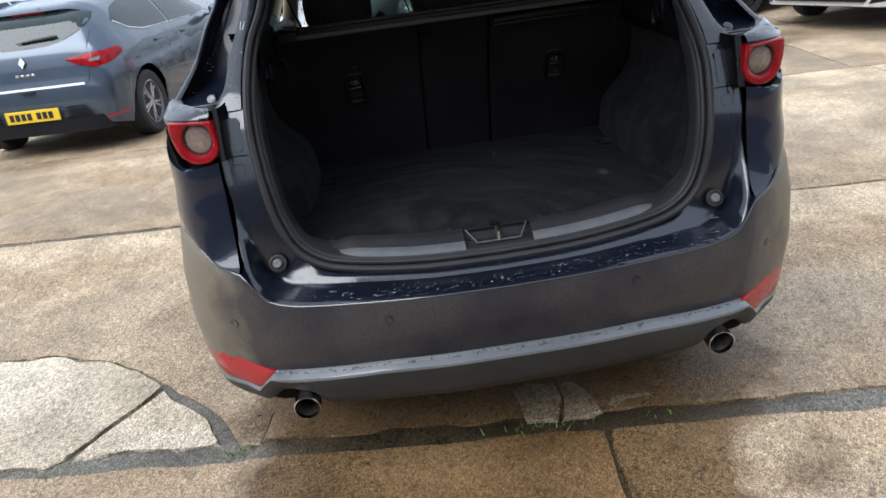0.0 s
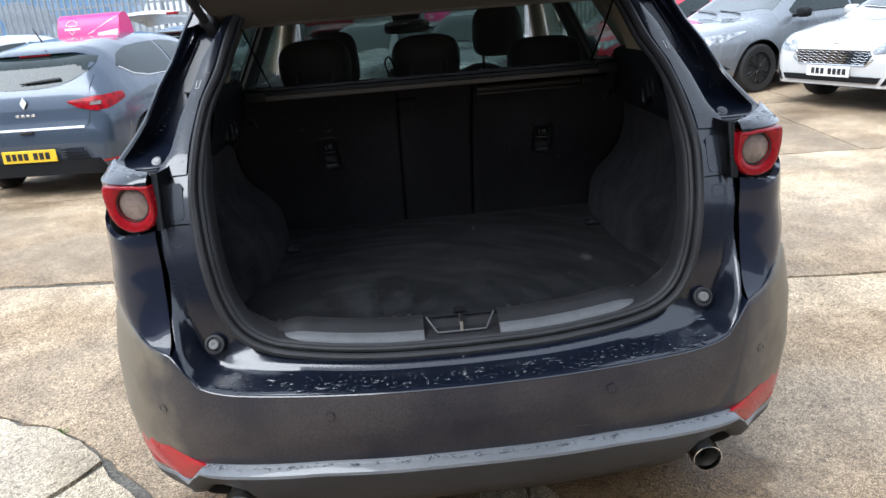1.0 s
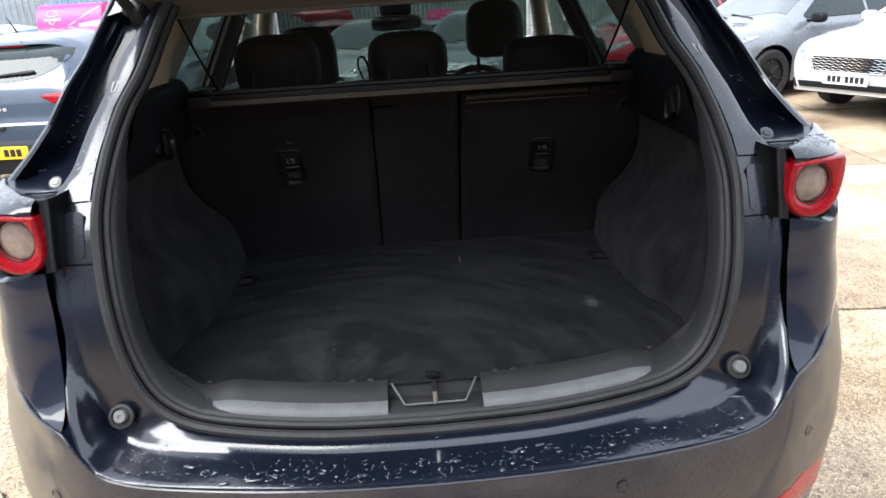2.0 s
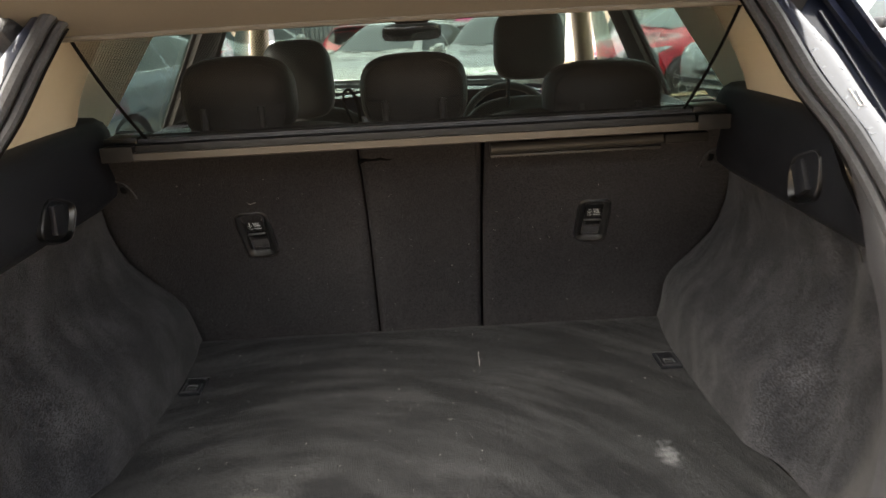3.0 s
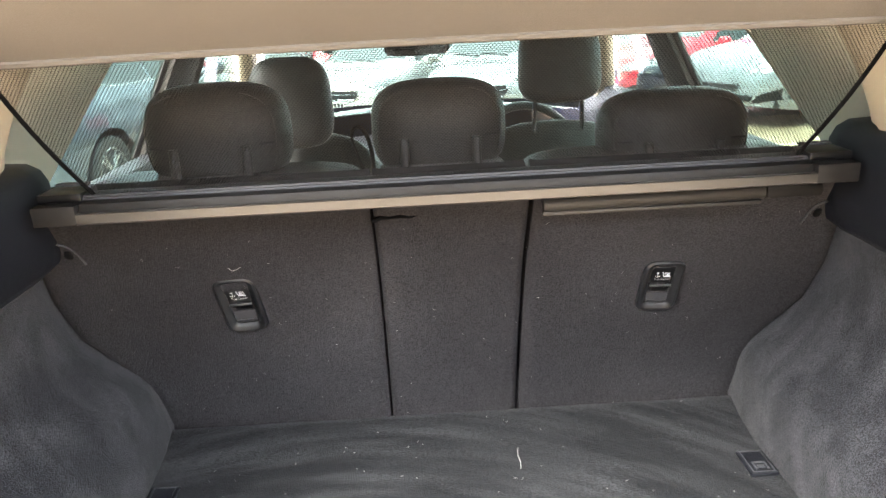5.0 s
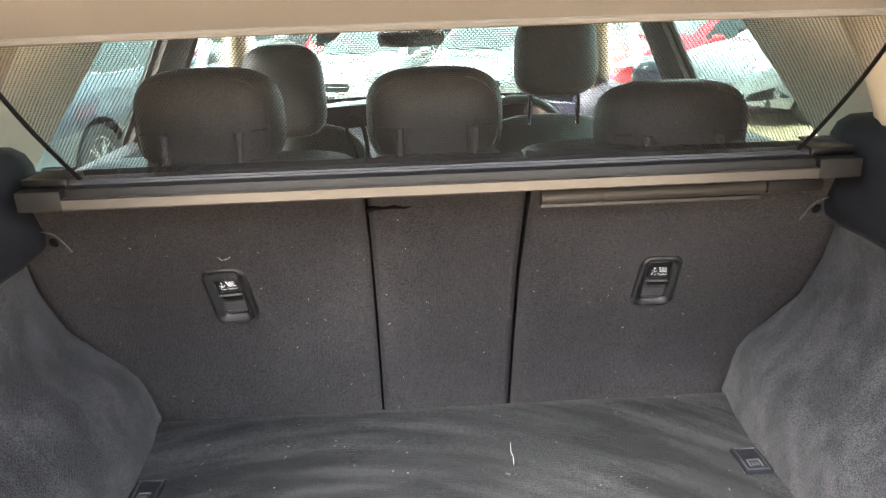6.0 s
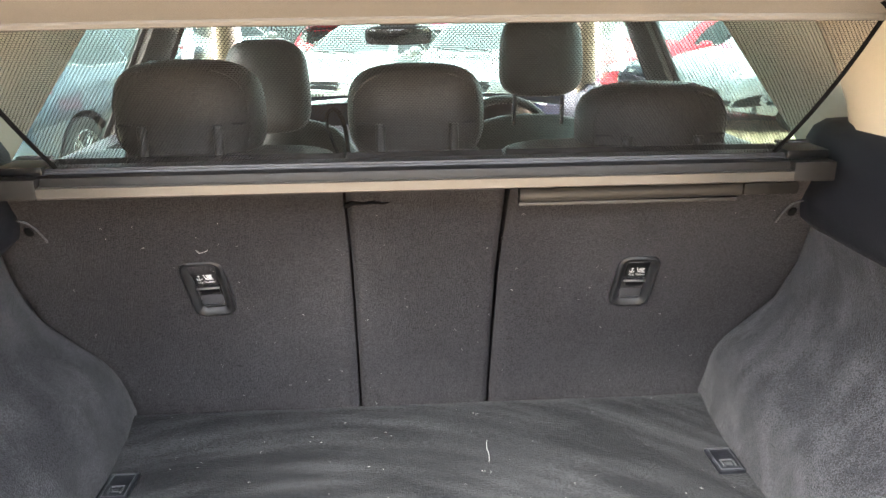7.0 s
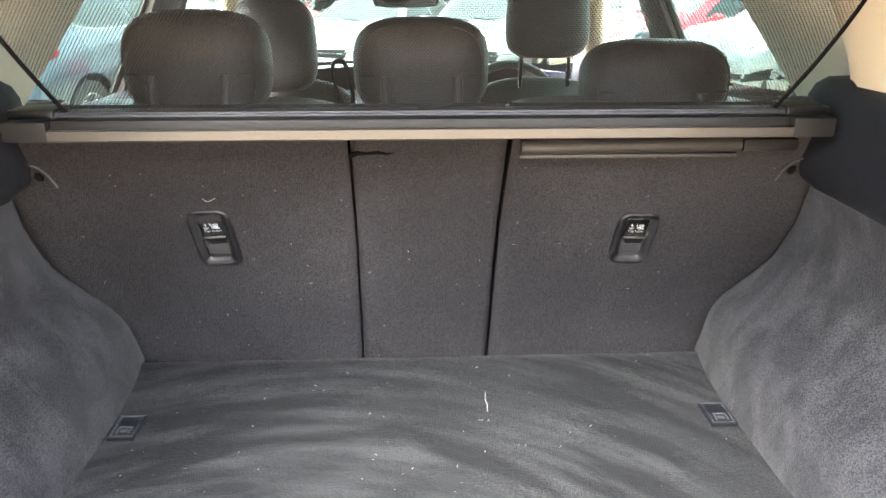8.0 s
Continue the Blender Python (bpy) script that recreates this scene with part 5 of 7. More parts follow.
def boot(car):
    # floor
    bm = bmesh.new()
    rows = []
    for k in range(61):
        y = 0.128 + 0.892 * k / 60
        w = x_floor(y) + 0.012
        rows.append([(x * w, y, 0.688 + 0.012 * max(0, (y - 0.8) / 0.25) ** 2 - 0.025 * max(0, (y - 0.985) / 0.03) ** 2 + 0.0015 * noise.noise((x * 6, y * 6, 0))) for x in np.linspace(-1, 1, 41)])
    grid(bm, rows)
    floor = part("boot_floor", bm, carpet, car, "black brushed boot carpet with pale lint")
    for s in (-1, 1):
        # side carpet over the wheel arch
        bm = bmesh.new()
        rows = []
        ys = [0.0] + [0.15 + 0.9 * k / 90 for k in range(91)]
        for i, y in enumerate(ys):
            row = []
            g = min(max((y - 0.37) / 0.11, 0), 1)
            g = g * g * (3 - 2 * g)
            m = min(max((0.30 - y) / 0.16, 0), 1)
            m = m * m * (3 - 2 * m)
            for k in range(len(ARCH)):
                xa = x_floor(y) + ARCH[k][0]
                xr = 0.585 + at(RECESS_Z, RECESS_X, ARCH[k][1])
                xm = at(RECESS_Z, MOUTH_X, ARCH[k][1])
                x = xa * g + xr * (1 - g)
                z = ARCH[k][1]
                yy = y
                if i == 0:
                    x, yy = xm, y_open(z) + 0.055
                else:
                    x = x * (1 - m) + xm * m
                    yy = max(y, y_open(z) + 0.06 + 0.006 * i) if y < 0.4 else y
                if s < 0:
                    x += left_ease(z) * g
                near = max(0, yy - (seat_point(0, z).y - 0.035)) / 0.035
                row.append((s * (x + 0.004 * near ** 2), yy, z))
            rows.append(row)
        grid(bm, rows)
        part("side_carpet", bm, side_carpet, car, "charcoal carpet over the wheel arch")
        # upper trim
        bm = bmesh.new()
        rows = []
        for i, y in enumerate([0.0] + [0.33 + 0.50 * k / 16 for k in range(17)] + [0.845, 0.85]):
            row = []
            end = (0, 0.012, 0.03)[max(0, i - 17)] if i > 17 else 0
            for k, (x, z) in enumerate(((0.645, 1.075), (0.628, 1.088), (0.606, 1.105), (0.597, 1.14), (0.592, 1.19), (0.595, 1.235), (0.604, 1.252), (0.622, 1.262), (0.67, 1.264))):
                yy = y_open(z) + 0.05 if i == 0 else max(y, y_open(z) + 0.055 + 0.006 * i)
                xm = x - 0.012 if i == 0 else x
                row.append((s * (xm + end * (1 if k < 7 else 0.4)), yy, z - end * 0.5 * (k > 4)))
            rows.append(row)
        grid(bm, rows)
        upper = part("upper_side_trim", bm, black_plastic, car, "black upper side trim of the boot")
        # release handle in its cup
        bm = bmesh.new()
        hx, hy, hz = s * 0.597, (0.575 if s < 0 else 0.465), (1.128 if s < 0 else 1.160)
        m = Matrix.Translation((hx, hy, hz)) @ pose(0, 0, 0, 0, 0, 90 * s) @ pose(0, 0, 0, 0, 20 * s, 0)
        def corner(a):
            power = lambda v: math.copysign(abs(v) ** 0.6, v)
            return power(math.cos(a)), power(math.sin(a))
        ring = [corner(a) for a in np.linspace(0, 2 * math.pi, 33)]
        lathe_rows = [[m @ Vector((0.047 * k * cx - 0.010 * cz * k, d, 0.036 * k * cz)) for cx, cz in ring[:-1]] for k, d in ((1.08, -0.004), (1.06, 0.004), (1.0, 0.006), (0.93, 0.003), (0.86, -0.001))]
        vs, _ = grid(bm, lathe_rows, True)
        fan(bm, vs[-1])
        cup = part("release_cup", bm, gloss_black, upper, "black oval cup of the seat release handle")
        bm = bmesh.new()
        rbox(bm, m @ Matrix.Translation((0.006, 0.006, 0.001)) @ pose(0, 0, 0, 0, 12, 0), (0.034, 0.012, 0.050), 0.005, 2)
        part("release_lever", bm, black_plastic, cup, "black paddle of the release handle")
        bm = bmesh.new()
        tube(bm, [m @ Vector((0.047 * cx - 0.010 * cz, 0.0065, 0.036 * cz)) for cx, cz in ring[4:-18] + ring[-18:-12]], 0.0016, 6)
        part("cup_rim", bm, trim_dark, cup)
        # pillar trim, in two cream pieces
        bm = bmesh.new()
        rows = []
        for i in range(9):
            f = i / 8
            z = 1.255 + 0.245 * f
            x = 0.615 - 0.125 * f ** 1.4
            near = y_open(z) + 0.045
            far = 0.79 + 0.04 * f
            rows.append([(s * (x + 0.004 * math.sin(math.pi * u / 8) + (0.02 if u == 8 else 0)), near + (far - near) * u / 8, z) for u in range(9)])
        grid(bm, rows)
        part("rear_pillar_trim", bm, cream, car, "cream rear pillar trim")
        bm = bmesh.new()
        rows = []
        for i in range(9):
            f = i / 8
            z = 1.14 + 0.36 * f
            x = 0.792 - 0.165 * f
            rows.append([(s * (x - 0.012 * math.sin(math.pi * u / 8)), 0.74 + (0.43 + 0.28 * f) * u / 8, z) for u in range(9)])
        plate(bm, rows, (s * 0.012, 0, 0))
        part("quarter_trim", bm, pale_trim, car, "pale cream quarter trim ahead of the rear pillar")
        # floor tie-down
        bm = bmesh.new()
        ty, tx = 0.775, (0.503 if s < 0 else 0.508)
        rbox(bm, Matrix.Translation((s * tx, ty, 0.692)), (0.046, 0.066, 0.007), 0.002)
        tie = part("tie_down", bm, black_plastic, floor, "black tie-down plate in the boot floor")
        bm = bmesh.new()
        loop = [(-0.018, -0.028), (0.018, -0.028), (0.018, 0.028), (-0.018, 0.028), (-0.018, -0.028)]
        tube(bm, [(s * tx + x, ty + y, 0.6955) for x, y in loop], 0.0011, 6)
        part("tie_rim", bm, grey_plastic, tie)
        bm = bmesh.new()
        tube(bm, [(s * tx + x, ty + y, 0.6965) for x, y in ((-0.010, -0.022), (-0.010, -0.004), (0.010, -0.004), (0.010, -0.022))], 0.0017, 6)
        rbox(bm, Matrix.Translation((s * tx, ty - 0.014, 0.696)), (0.012, 0.008, 0.002), 0.0008, 1)
        part("tie_loop", bm, grey_plastic, tie)
        # seat latch, hooded
        arc = [(0.602, 1.137), (0.594, 1.136), (0.584, 1.130), (0.578, 1.118), (0.575, 1.102), (0.5745, 1.093)]
        on_seat = lambda x, z, d: Vector((s * x, seat_point(0, z).y - d, z))
        bm = bmesh.new()
        pad(bm, Matrix.Translation(on_seat(0.600, 1.112, -0.001)) @ pose(0, 0, 0, 28, 0, 0), (0.050, 0.006, 0.056), 3.0, 24, 12)
        latch = part("seat_latch", bm, seat_cloth, car, "black hooded seat latch")
        bm = bmesh.new()
        tube(bm, curve([on_seat(x, z, 0.005) for x, z in arc], 16), 0.0016, 6)
        part("latch_rim", bm, grey_plastic, latch)
        bm = bmesh.new()
        pad(bm, Matrix.Translation(on_seat(0.592, 1.114, 0.004)) @ pose(0, 0, 0, 28, 0, 0), (0.013, 0.005, 0.018), 2.6, 14, 8)
        part("latch_hole", bm, cord_black, latch)
    # sill, following the seal
    line = curve([(x, y_open(z), z) for x, z in SEAL[:5]], 60)
    def sill_rows(side, steps):
        rows = []
        for d, dy in steps:
            row = []
            for p in line:
                if 0.086 <= p.x <= 0.545:
                    k = min(max((p.x - 0.38) / 0.17, 0), 1)
                    k = k * k * (3 - 2 * k)
                    row.append(Vector((side * (p.x - 0.5 * d * k), p.y + dy, p.z + d * (1 - 0.72 * k))))
            rows.append(row)
        return rows
    bm = bmesh.new()
    for side in (-1, 1):
        grid(bm, sill_rows(side, ((0.032, 0.014), (0.040, 0.017), (0.047, 0.021), (0.053, 0.030), (0.056, 0.042))))
    sill = part("boot_sill", bm, sill_plastic, car, "grey plastic boot sill plate")
    bm = bmesh.new()
    for side in (-1, 1):
        grid(bm, sill_rows(side, ((0.056, 0.042), (0.061, 0.050), (0.068, 0.062), (0.074, 0.076), (0.074, 0.092), (0.050, 0.096))))
    part("sill_back", bm, trim_dark, sill, "dark ribbed back edge of the boot sill")
    bm = bmesh.new()
    grid(bm, [[(x, y, z) for x in np.linspace(-0.112, 0.112, 14)] for y, z in ((0.060, 0.638), (0.070, 0.646), (0.078, 0.655), (0.10, 0.657), (0.128, 0.657), (0.140, 0.686))])
    part("sill_base", bm, trim_dark, sill)
    bm = bmesh.new()
    for s in (-1, 1):
        tube(bm, [(s * 0.060, 0.078, 0.668), (s * 0.086, 0.128, 0.690)], 0.0022, 6)
    tube(bm, [(-0.060, 0.078, 0.668), (0.060, 0.078, 0.668)], 0.0022, 6)
    part("latch_well", bm, sill_plastic, sill)
    bm = bmesh.new()
    tube(bm, [(0.0, 0.078, 0.668), (0.0, 0.080, 0.690), (0.0, 0.105, 0.692), (0.0, 0.122, 0.690), (0, 0.124, 0.668)], 0.0045, 8)
    part("striker", bm, steel, sill, "steel latch striker")
    bm = bmesh.new()
    rbox(bm, Matrix.Translation((-0.002, 0.136, 0.700)), (0.03, 0.012, 0.012), 0.003)
    part("striker_block", bm, black_plastic, sill)
    # ribbed carpet edge behind the sill
    for k in range(26):
        bm = bmesh.new()
        x = -0.46 + 0.92 * k / 25
        if abs(x) < 0.1:
            bm.free()
            continue
        rbox(bm, Matrix.Translation((x, 0.146 + 0.04 * (abs(x) / 0.5) ** 4, 0.690 + 0.012 * (abs(x) / 0.5) ** 4)), (0.012, 0.008, 0.008), 0.002, 1)
        part("edge_rib", bm, trim_dark, floor)


def seat_point(x, z):
    return Vector((x, at([0.5, 0.70, 0.85, 1.0, 1.09, 1.18, 1.23], [1.06, 1.015, 0.965, 0.905, 0.852, 0.79, 0.775], z), z))


def rear_seat(car):
    bench = part("rear_seat", pad(bmesh.new(), Matrix.Translation((0, 1.38, 0.56)), (1.32, 0.50, 0.2), 5), leather, car, "dark rear bench seat with folding backrests")
    for x0, x1 in ((-0.70, -0.1255), (-0.1210, 0.1285), (0.1330, 0.70)):
        bm = bmesh.new()
        rows = []
        zs = [0.60, 0.66, 0.70, 0.76, 0.84, 0.92, 1.0, 1.06, 1.12, 1.17, 1.20]
        for z in zs:
            lean = 0.0105 * (z - 0.70) / 0.47
            open_gap = 0.003 * (z - 0.70) / 0.47
            a, b = x0 + (lean if abs(x0) < 0.13 and x0 < 0 else 0) + (open_gap if 0 < x0 < 0.2 else 0), x1 + (lean if x1 < 0 else 0)
            row = []
            for u in range(49):
                f = u / 48
                edge = 0.010 * (max(0, 1 - f * (b - a) / 0.012) ** 2 + max(0, 1 - (1 - f) * (b - a) / 0.012) ** 2)
                p = seat_point(a + (b - a) * f, z)
                limit = at([q[1] for q in ARCH], [q[0] for q in ARCH], z) + x_floor(seat_point(0, z).y) + 0.001 if z < 1.09 else 0.64
                if p.x < 0:
                    limit += left_ease(z)
                if abs(p.x) > limit - 0.02:
                    p.x = math.copysign(limit - 0.02 + (abs(p.x) - limit + 0.02) / (0.70 - limit + 0.02) * 0.028, p.x)
                    edge = max(edge, 0.005 * ((abs(p.x) - limit + 0.02) / 0.028) ** 2)
                p.y += edge + 0.0015 * noise.noise((p.x * 9, z * 9, 2.0))
                row.append(p)
            rows.append(row)
        plate(bm, rows, (0, 0.07, 0.02))
        part("backrest", bm, seat_cloth, bench, "charcoal carpet-backed folding backrest")
    # closed back of the bench, behind the carpeted faces
    bm = bmesh.new()
    plate(bm, [[seat_point(x, z) + Vector((0, 0.095, 0)) for x in np.linspace(-0.73, 0.73, 9)] for z in (0.55, 0.75, 0.95, 1.1, 1.16)], (0, 0.012, 0))
    part("backrest_frame", bm, black_plastic, bench)
    # recessed top-tether pockets
    for x, z, h, lean in ((-0.359, 0.983, 0.122, 3.6), (0.373, 0.971, 0.112, -3.0)):
        tether(bench, x, z, h, lean)
    # padded backrest tops and headrests
    for x0, x1 in ((-0.62, -0.13), (-0.115, 0.12), (0.135, 0.62)):
        bm = bmesh.new()
        pad(bm, Matrix.Translation(((x0 + x1) / 2, 0.965, 1.14)), (x1 - x0, 0.20, 0.13), 5)
        part("backrest_top", bm, leather, bench)
    for x, w, top, h in ((-0.38, 0.245, 1.352, 0.18), (0.0, 0.234, 1.340, 0.165), (0.410, 0.258, 1.303, 0.15)):
        bm = bmesh.new()
        pad(bm, Matrix.Translation((x, 1.0, top - h / 2)), (w, 0.13, h), 3.1, 36, 20, bulge=0.06)
        rest = part("headrest", bm, leather, bench, "black leather headrest")
        for dx in (-0.06, 0.06):
            bm = bmesh.new()
            tube(bm, [(x + dx, 0.931, 1.17), (x + dx, 0.935, top - h * 0.55)], 0.008, 10)
            part("headrest_post", bm, leather, rest)
        bm = bmesh.new()
        tube(bm, [(x - w / 2 + 0.02, 0.952, top - h * 0.55), (x, 0.940, top - h * 0.57), (x + w / 2 - 0.02, 0.952, top - h * 0.55)], 0.0022, 6)
        part("headrest_seam", bm, rubber, rest)
        # side piping
        for e in (-1, 1):
            bm = bmesh.new()
            tube(bm, [(x + e * 0.44 * w * math.cos(a) ** 0.65, 0.9555, top - h / 2 + 0.44 * h * math.copysign(abs(math.sin(a)) ** 0.65, a)) for a in np.linspace(-0.5, 1.2, 18)], 0.0017, 6)
            part("headrest_piping", bm, leather, rest)
    # glints along the backrest tops, made as added bright strips
    for x0, x1 in ((-0.205, -0.105), (0.150, 0.195)):
        bm = bmesh.new()
        rbox(bm, Matrix.Translation(((x0 + x1) / 2, 0.884, 1.2015)) @ pose(0, 0, 0, 30, 0, 0), (x1 - x0, 0.007, 0.003), 0.001, 1)
        part("glint_strip", bm, steel, bench, "bright strip standing in for a glint on the backrest top")
    # belt guide loop
    bm = bmesh.new()
    tube(bm, curve([(-0.110, 0.885, 1.20), (-0.110, 0.88, 1.240), (-0.116, 0.876, 1.270), (-0.126, 0.876, 1.283), (-0.137, 0.877, 1.277), (-0.139, 0.88, 1.258), (-0.131, 0.884, 1.228), (-0.121, 0.885, 1.20)], 30), 0.0042, 8, 0.6)
    part("strap_loop", bm, cord_black, bench, "black webbing loop")
    # tear at the seam and the roll of trim under the cover bar
    bm = bmesh.new()
    tube(bm, [(0.145, 0.780, 1.168), (0.31, 0.780, 1.169), (0.475, 0.780, 1.170)], 0.0125, 12)
    rbox(bm, Matrix.Translation((0.31, 0.786, 1.152)), (0.33, 0.012, 0.006), 0.002)
    part("trim_roll", bm, trim_brown, bench, "grey rounded trim strip along the backrest top")
    bm = bmesh.new()
    rbox(bm, Matrix.Translation((0.522, 0.785, 1.168)), (0.085, 0.024, 0.020), 0.006)
    part("trim_end", bm, bar_dark, bench)
    bm = bmesh.new()
    tube(bm, [tuple(seat_point(x, z) + Vector((0, -0.001, 0))) for x, z in ((-0.112, 1.148), (-0.100, 1.1535), (-0.085, 1.152), (-0.07, 1.1545), (-0.056, 1.151), (-0.046, 1.1525))], [0.0045, 0.0040, 0.0022, 0.0034, 0.0018, 0.0008], 7)
    part("torn_stitch", bm, cord_black, bench)


def tether(bench, x, z, h, lean):
    """A recessed anchor pocket: rim, recess, bar and its printed mark."""
    m = Matrix.Translation(seat_point(x, z) + Vector((0, -0.004, 0))) @ pose(0, 0, 0, 90 + 22, 0, 0) @ pose(0, 0, 0, 0, 0, lean)
    w = 0.066
    def outline(dw, dh, r, n=6):
        pts = []
        for cx, cy, a0 in ((w / 2 + dw - r, h / 2 + dh - r, 0), (-w / 2 - dw + r, h / 2 + dh - r, 90), (-w / 2 - dw + r, -h / 2 - dh + r, 180), (w / 2 + dw - r, -h / 2 - dh + r, 270)):
            for k in range(n + 1):
                a = radians(a0 + 90 * k / n)
                pts.append((cx + r * math.cos(a), cy + r * math.sin(a)))
        return pts
    bm = bmesh.new()
    rings = []
    for dw, dh, r, d in ((0.003, 0.003, 0.018, -0.004), (0.002, 0.002, 0.018, 0.003), (-0.001, -0.001, 0.016, 0.0052), (-0.004, -0.004, 0.014, 0.0045), (-0.009, -0.009, 0.010, 0.001), (-0.0125, -0.0125, 0.008, -0.003), (-0.0135, -0.0135, 0.007, -0.011)):
        rings.append([m @ Vector((px, py, d)) for px, py in outline(dw, dh, r)])
    vs, _ = grid(bm, rings, True)
    fan(bm, vs[-1])
    pocket = part("tether_pocket", bm, pocket_plastic, bench, "black plastic top-tether anchor pocket")
    bm = bmesh.new()
    rbox(bm, m @ Matrix.Translation((0, 0.024, -0.003)), (0.040, 0.036, 0.003), 0.001, 1)
    part("mark_plate", bm, gloss_black, pocket)
    bm = bmesh.new()
    rbox(bm, m @ Matrix.Translation((0, 0.001, 0.0005)), (0.039, 0.0032, 0.003), 0.0012)
    part("tether_bar", bm, steel, pocket, "bright metal anchor bar")
    bm = bmesh.new()
    rbox(bm, m @ Matrix.Translation((0.002, -0.0095, -0.004)), (0.030, 0.009, 0.003), 0.0012)
    part("tether_flap", bm, gloss_black, pocket)
    bm = bmesh.new()
    rbox(bm, m @ Matrix.Translation((0, -0.025, -0.004)) @ pose(0, 0, 0, -14, 0, 0), (0.038, 0.024, 0.003), 0.001, 1)
    rbox(bm, m @ Matrix.Translation((0, -0.0385, -0.0005)), (0.036, 0.0035, 0.003), 0.0014)
    part("tether_ramp", bm, trim_dark, pocket)
    # mark: anchor, seat and two words
    bm = bmesh.new()
    a = m @ Matrix.Translation((-0.009, 0.025, -0.0012))
    tube(bm, [a @ Vector(p) for p in ((0, 0.005, 0), (0, -0.005, 0))], 0.00045, 5)
    tube(bm, [a @ Vector((0.0045 * math.sin(t), -0.001 - 0.0045 * math.cos(t), 0)) for t in np.linspace(-1.3, 1.3, 9)], 0.00045, 5)
    tube(bm, [a @ Vector(p) for p in ((-0.002, 0.0035, 0), (0.002, 0.0035, 0))], 0.0004, 5)
    b = m @ Matrix.Translation((0.006, 0.025, -0.0012))
    tube(bm, [b @ Vector(p) for p in ((-0.007, 0.006, 0), (-0.004, -0.004, 0), (0.008, -0.005, 0))], 0.0006, 5)
    for k in range(3):
        tube(bm, [b @ Vector(p) for p in ((-0.003, 0.004 - 0.0025 * k, 0), (0.006, 0.004 - 0.003 * k, 0))], 0.0005, 5)
    part("tether_mark", bm, faded_print, pocket, "white anchor and seat mark")
    txt = bpy.data.curves.new("tether_words", "FONT")
    txt.body, txt.size, txt.align_x = "Top Tether", 0.0062, "CENTER"
    txt.materials.append(faded_print)
    tmp = bpy.data.objects.new("tmp", txt)
    me = bpy.data.meshes.new_from_object(tmp)
    bpy.data.objects.remove(tmp)
    ob = new("tether_words", me)
    if not me.materials:
        me.materials.append(faded_print)
    ob.matrix_world = m @ Matrix.Translation((0.001, 0.0125, -0.0012))
    ob.parent = pocket


def front_cabin(car):
    for s, hx, top, hgt, w in ((-1, -0.376, 1.352, 0.24, 0.215), (1, 0.343, 1.408, 0.212, 0.215)):
        seat = part("front_seat", pad(bmesh.new(), Matrix.Translation((hx, 1.775, 0.825)) @ pose(0, 0, 0, -12, 0, 0), (0.48, 0.16, 0.62), 3.2), leather, car, "black leather front seat")
        bm = bmesh.new()
        pad(bm, Matrix.Translation((hx, 1.70, top - hgt / 2)) @ pose(0, 0, 0, -8, 0, 0), (w, 0.11, hgt), 3.6, 32, 18)
        for v in bm.verts:  # wider towards the foot
            v.co.x = hx + (v.co.x - hx) * (0.96 + 0.10 * (top - v.co.z) / hgt)
        part("headrest", bm, leather, seat)
        for dx in (-0.065, 0.065):
            bm = bmesh.new()
            tube(bm, [(hx + dx, 1.715, 1.118), (hx + dx, 1.70, top - hgt * 0.7)], 0.0065, 10)
            part("headrest_post", bm, chrome, seat, "chrome headrest post")
        bm = bmesh.new()
        pad(bm, Matrix.Translation((hx, 2.08, 0.58)), (0.52, 0.56, 0.18), 4)
        part("seat_base", bm, leather, seat)
    # dashboard, wheel and mirror
    bm = bmesh.new()
    rows = []
    for y, z in ((2.50, 0.60), (2.52, 0.77), (2.56, 0.845), (2.66, 0.865), (2.9, 0.875), (3.22, 0.89)):
        rows.append([(x, y + 0.06 * math.cos(x * 3), z - 0.03 * (abs(x) / 0.7) ** 2 + (0.02 if 0.15 < x < 0.55 and 2.54 < y < 2.8 else 0)) for x in np.linspace(-0.72, 0.72, 25)])
    grid(bm, rows)
    part("dashboard", bm, black_plastic, car, "black dashboard")
    bm = bmesh.new()
    m = Matrix.Translation((0.345, 2.36, 0.93)) @ pose(0, 0, 0, 65, 0, 0)
    tube(bm, [m @ Vector((0.183 * math.cos(a), 0.183 * math.sin(a), 0)) for a in np.linspace(0, 2 * math.pi, 41)], 0.0155, 10, caps=False)
    pad(bm, m @ Matrix.Translation((0, -0.01, -0.01)), (0.17, 0.13, 0.06), 3)
    for a in (0, 180, 270):
        rbox(bm, m @ pose(0, 0, 0, 0, 0, a) @ Matrix.Translation((0.12, 0, -0.01)), (0.12, 0.03, 0.02), 0.006)
    part("steering_wheel", bm, leather, car, "black leather steering wheel")
    bm = bmesh.new()
    pad(bm, Matrix.Translation((-0.035, 2.55, 1.325)) @ pose(0, 0, 0, 8, 0, 6), (0.25, 0.045, 0.07), 4)
    mirror = part("interior_mirror", bm, black_plastic, car, "black interior mirror under the roof")
    bm = bmesh.new()
    rbox(bm, Matrix.Translation((-0.035, 2.522, 1.322)) @ pose(0, 0, 0, 8, 0, 6), (0.23, 0.006, 0.054), 0.0025)
    part("mirror_glass", bm, chrome, mirror)
    bm = bmesh.new()
    pad(bm, Matrix.Translation((-0.035, 2.62, 1.40)), (0.16, 0.12, 0.10), 4)
    part("mirror_housing", bm, black_plastic, mirror)


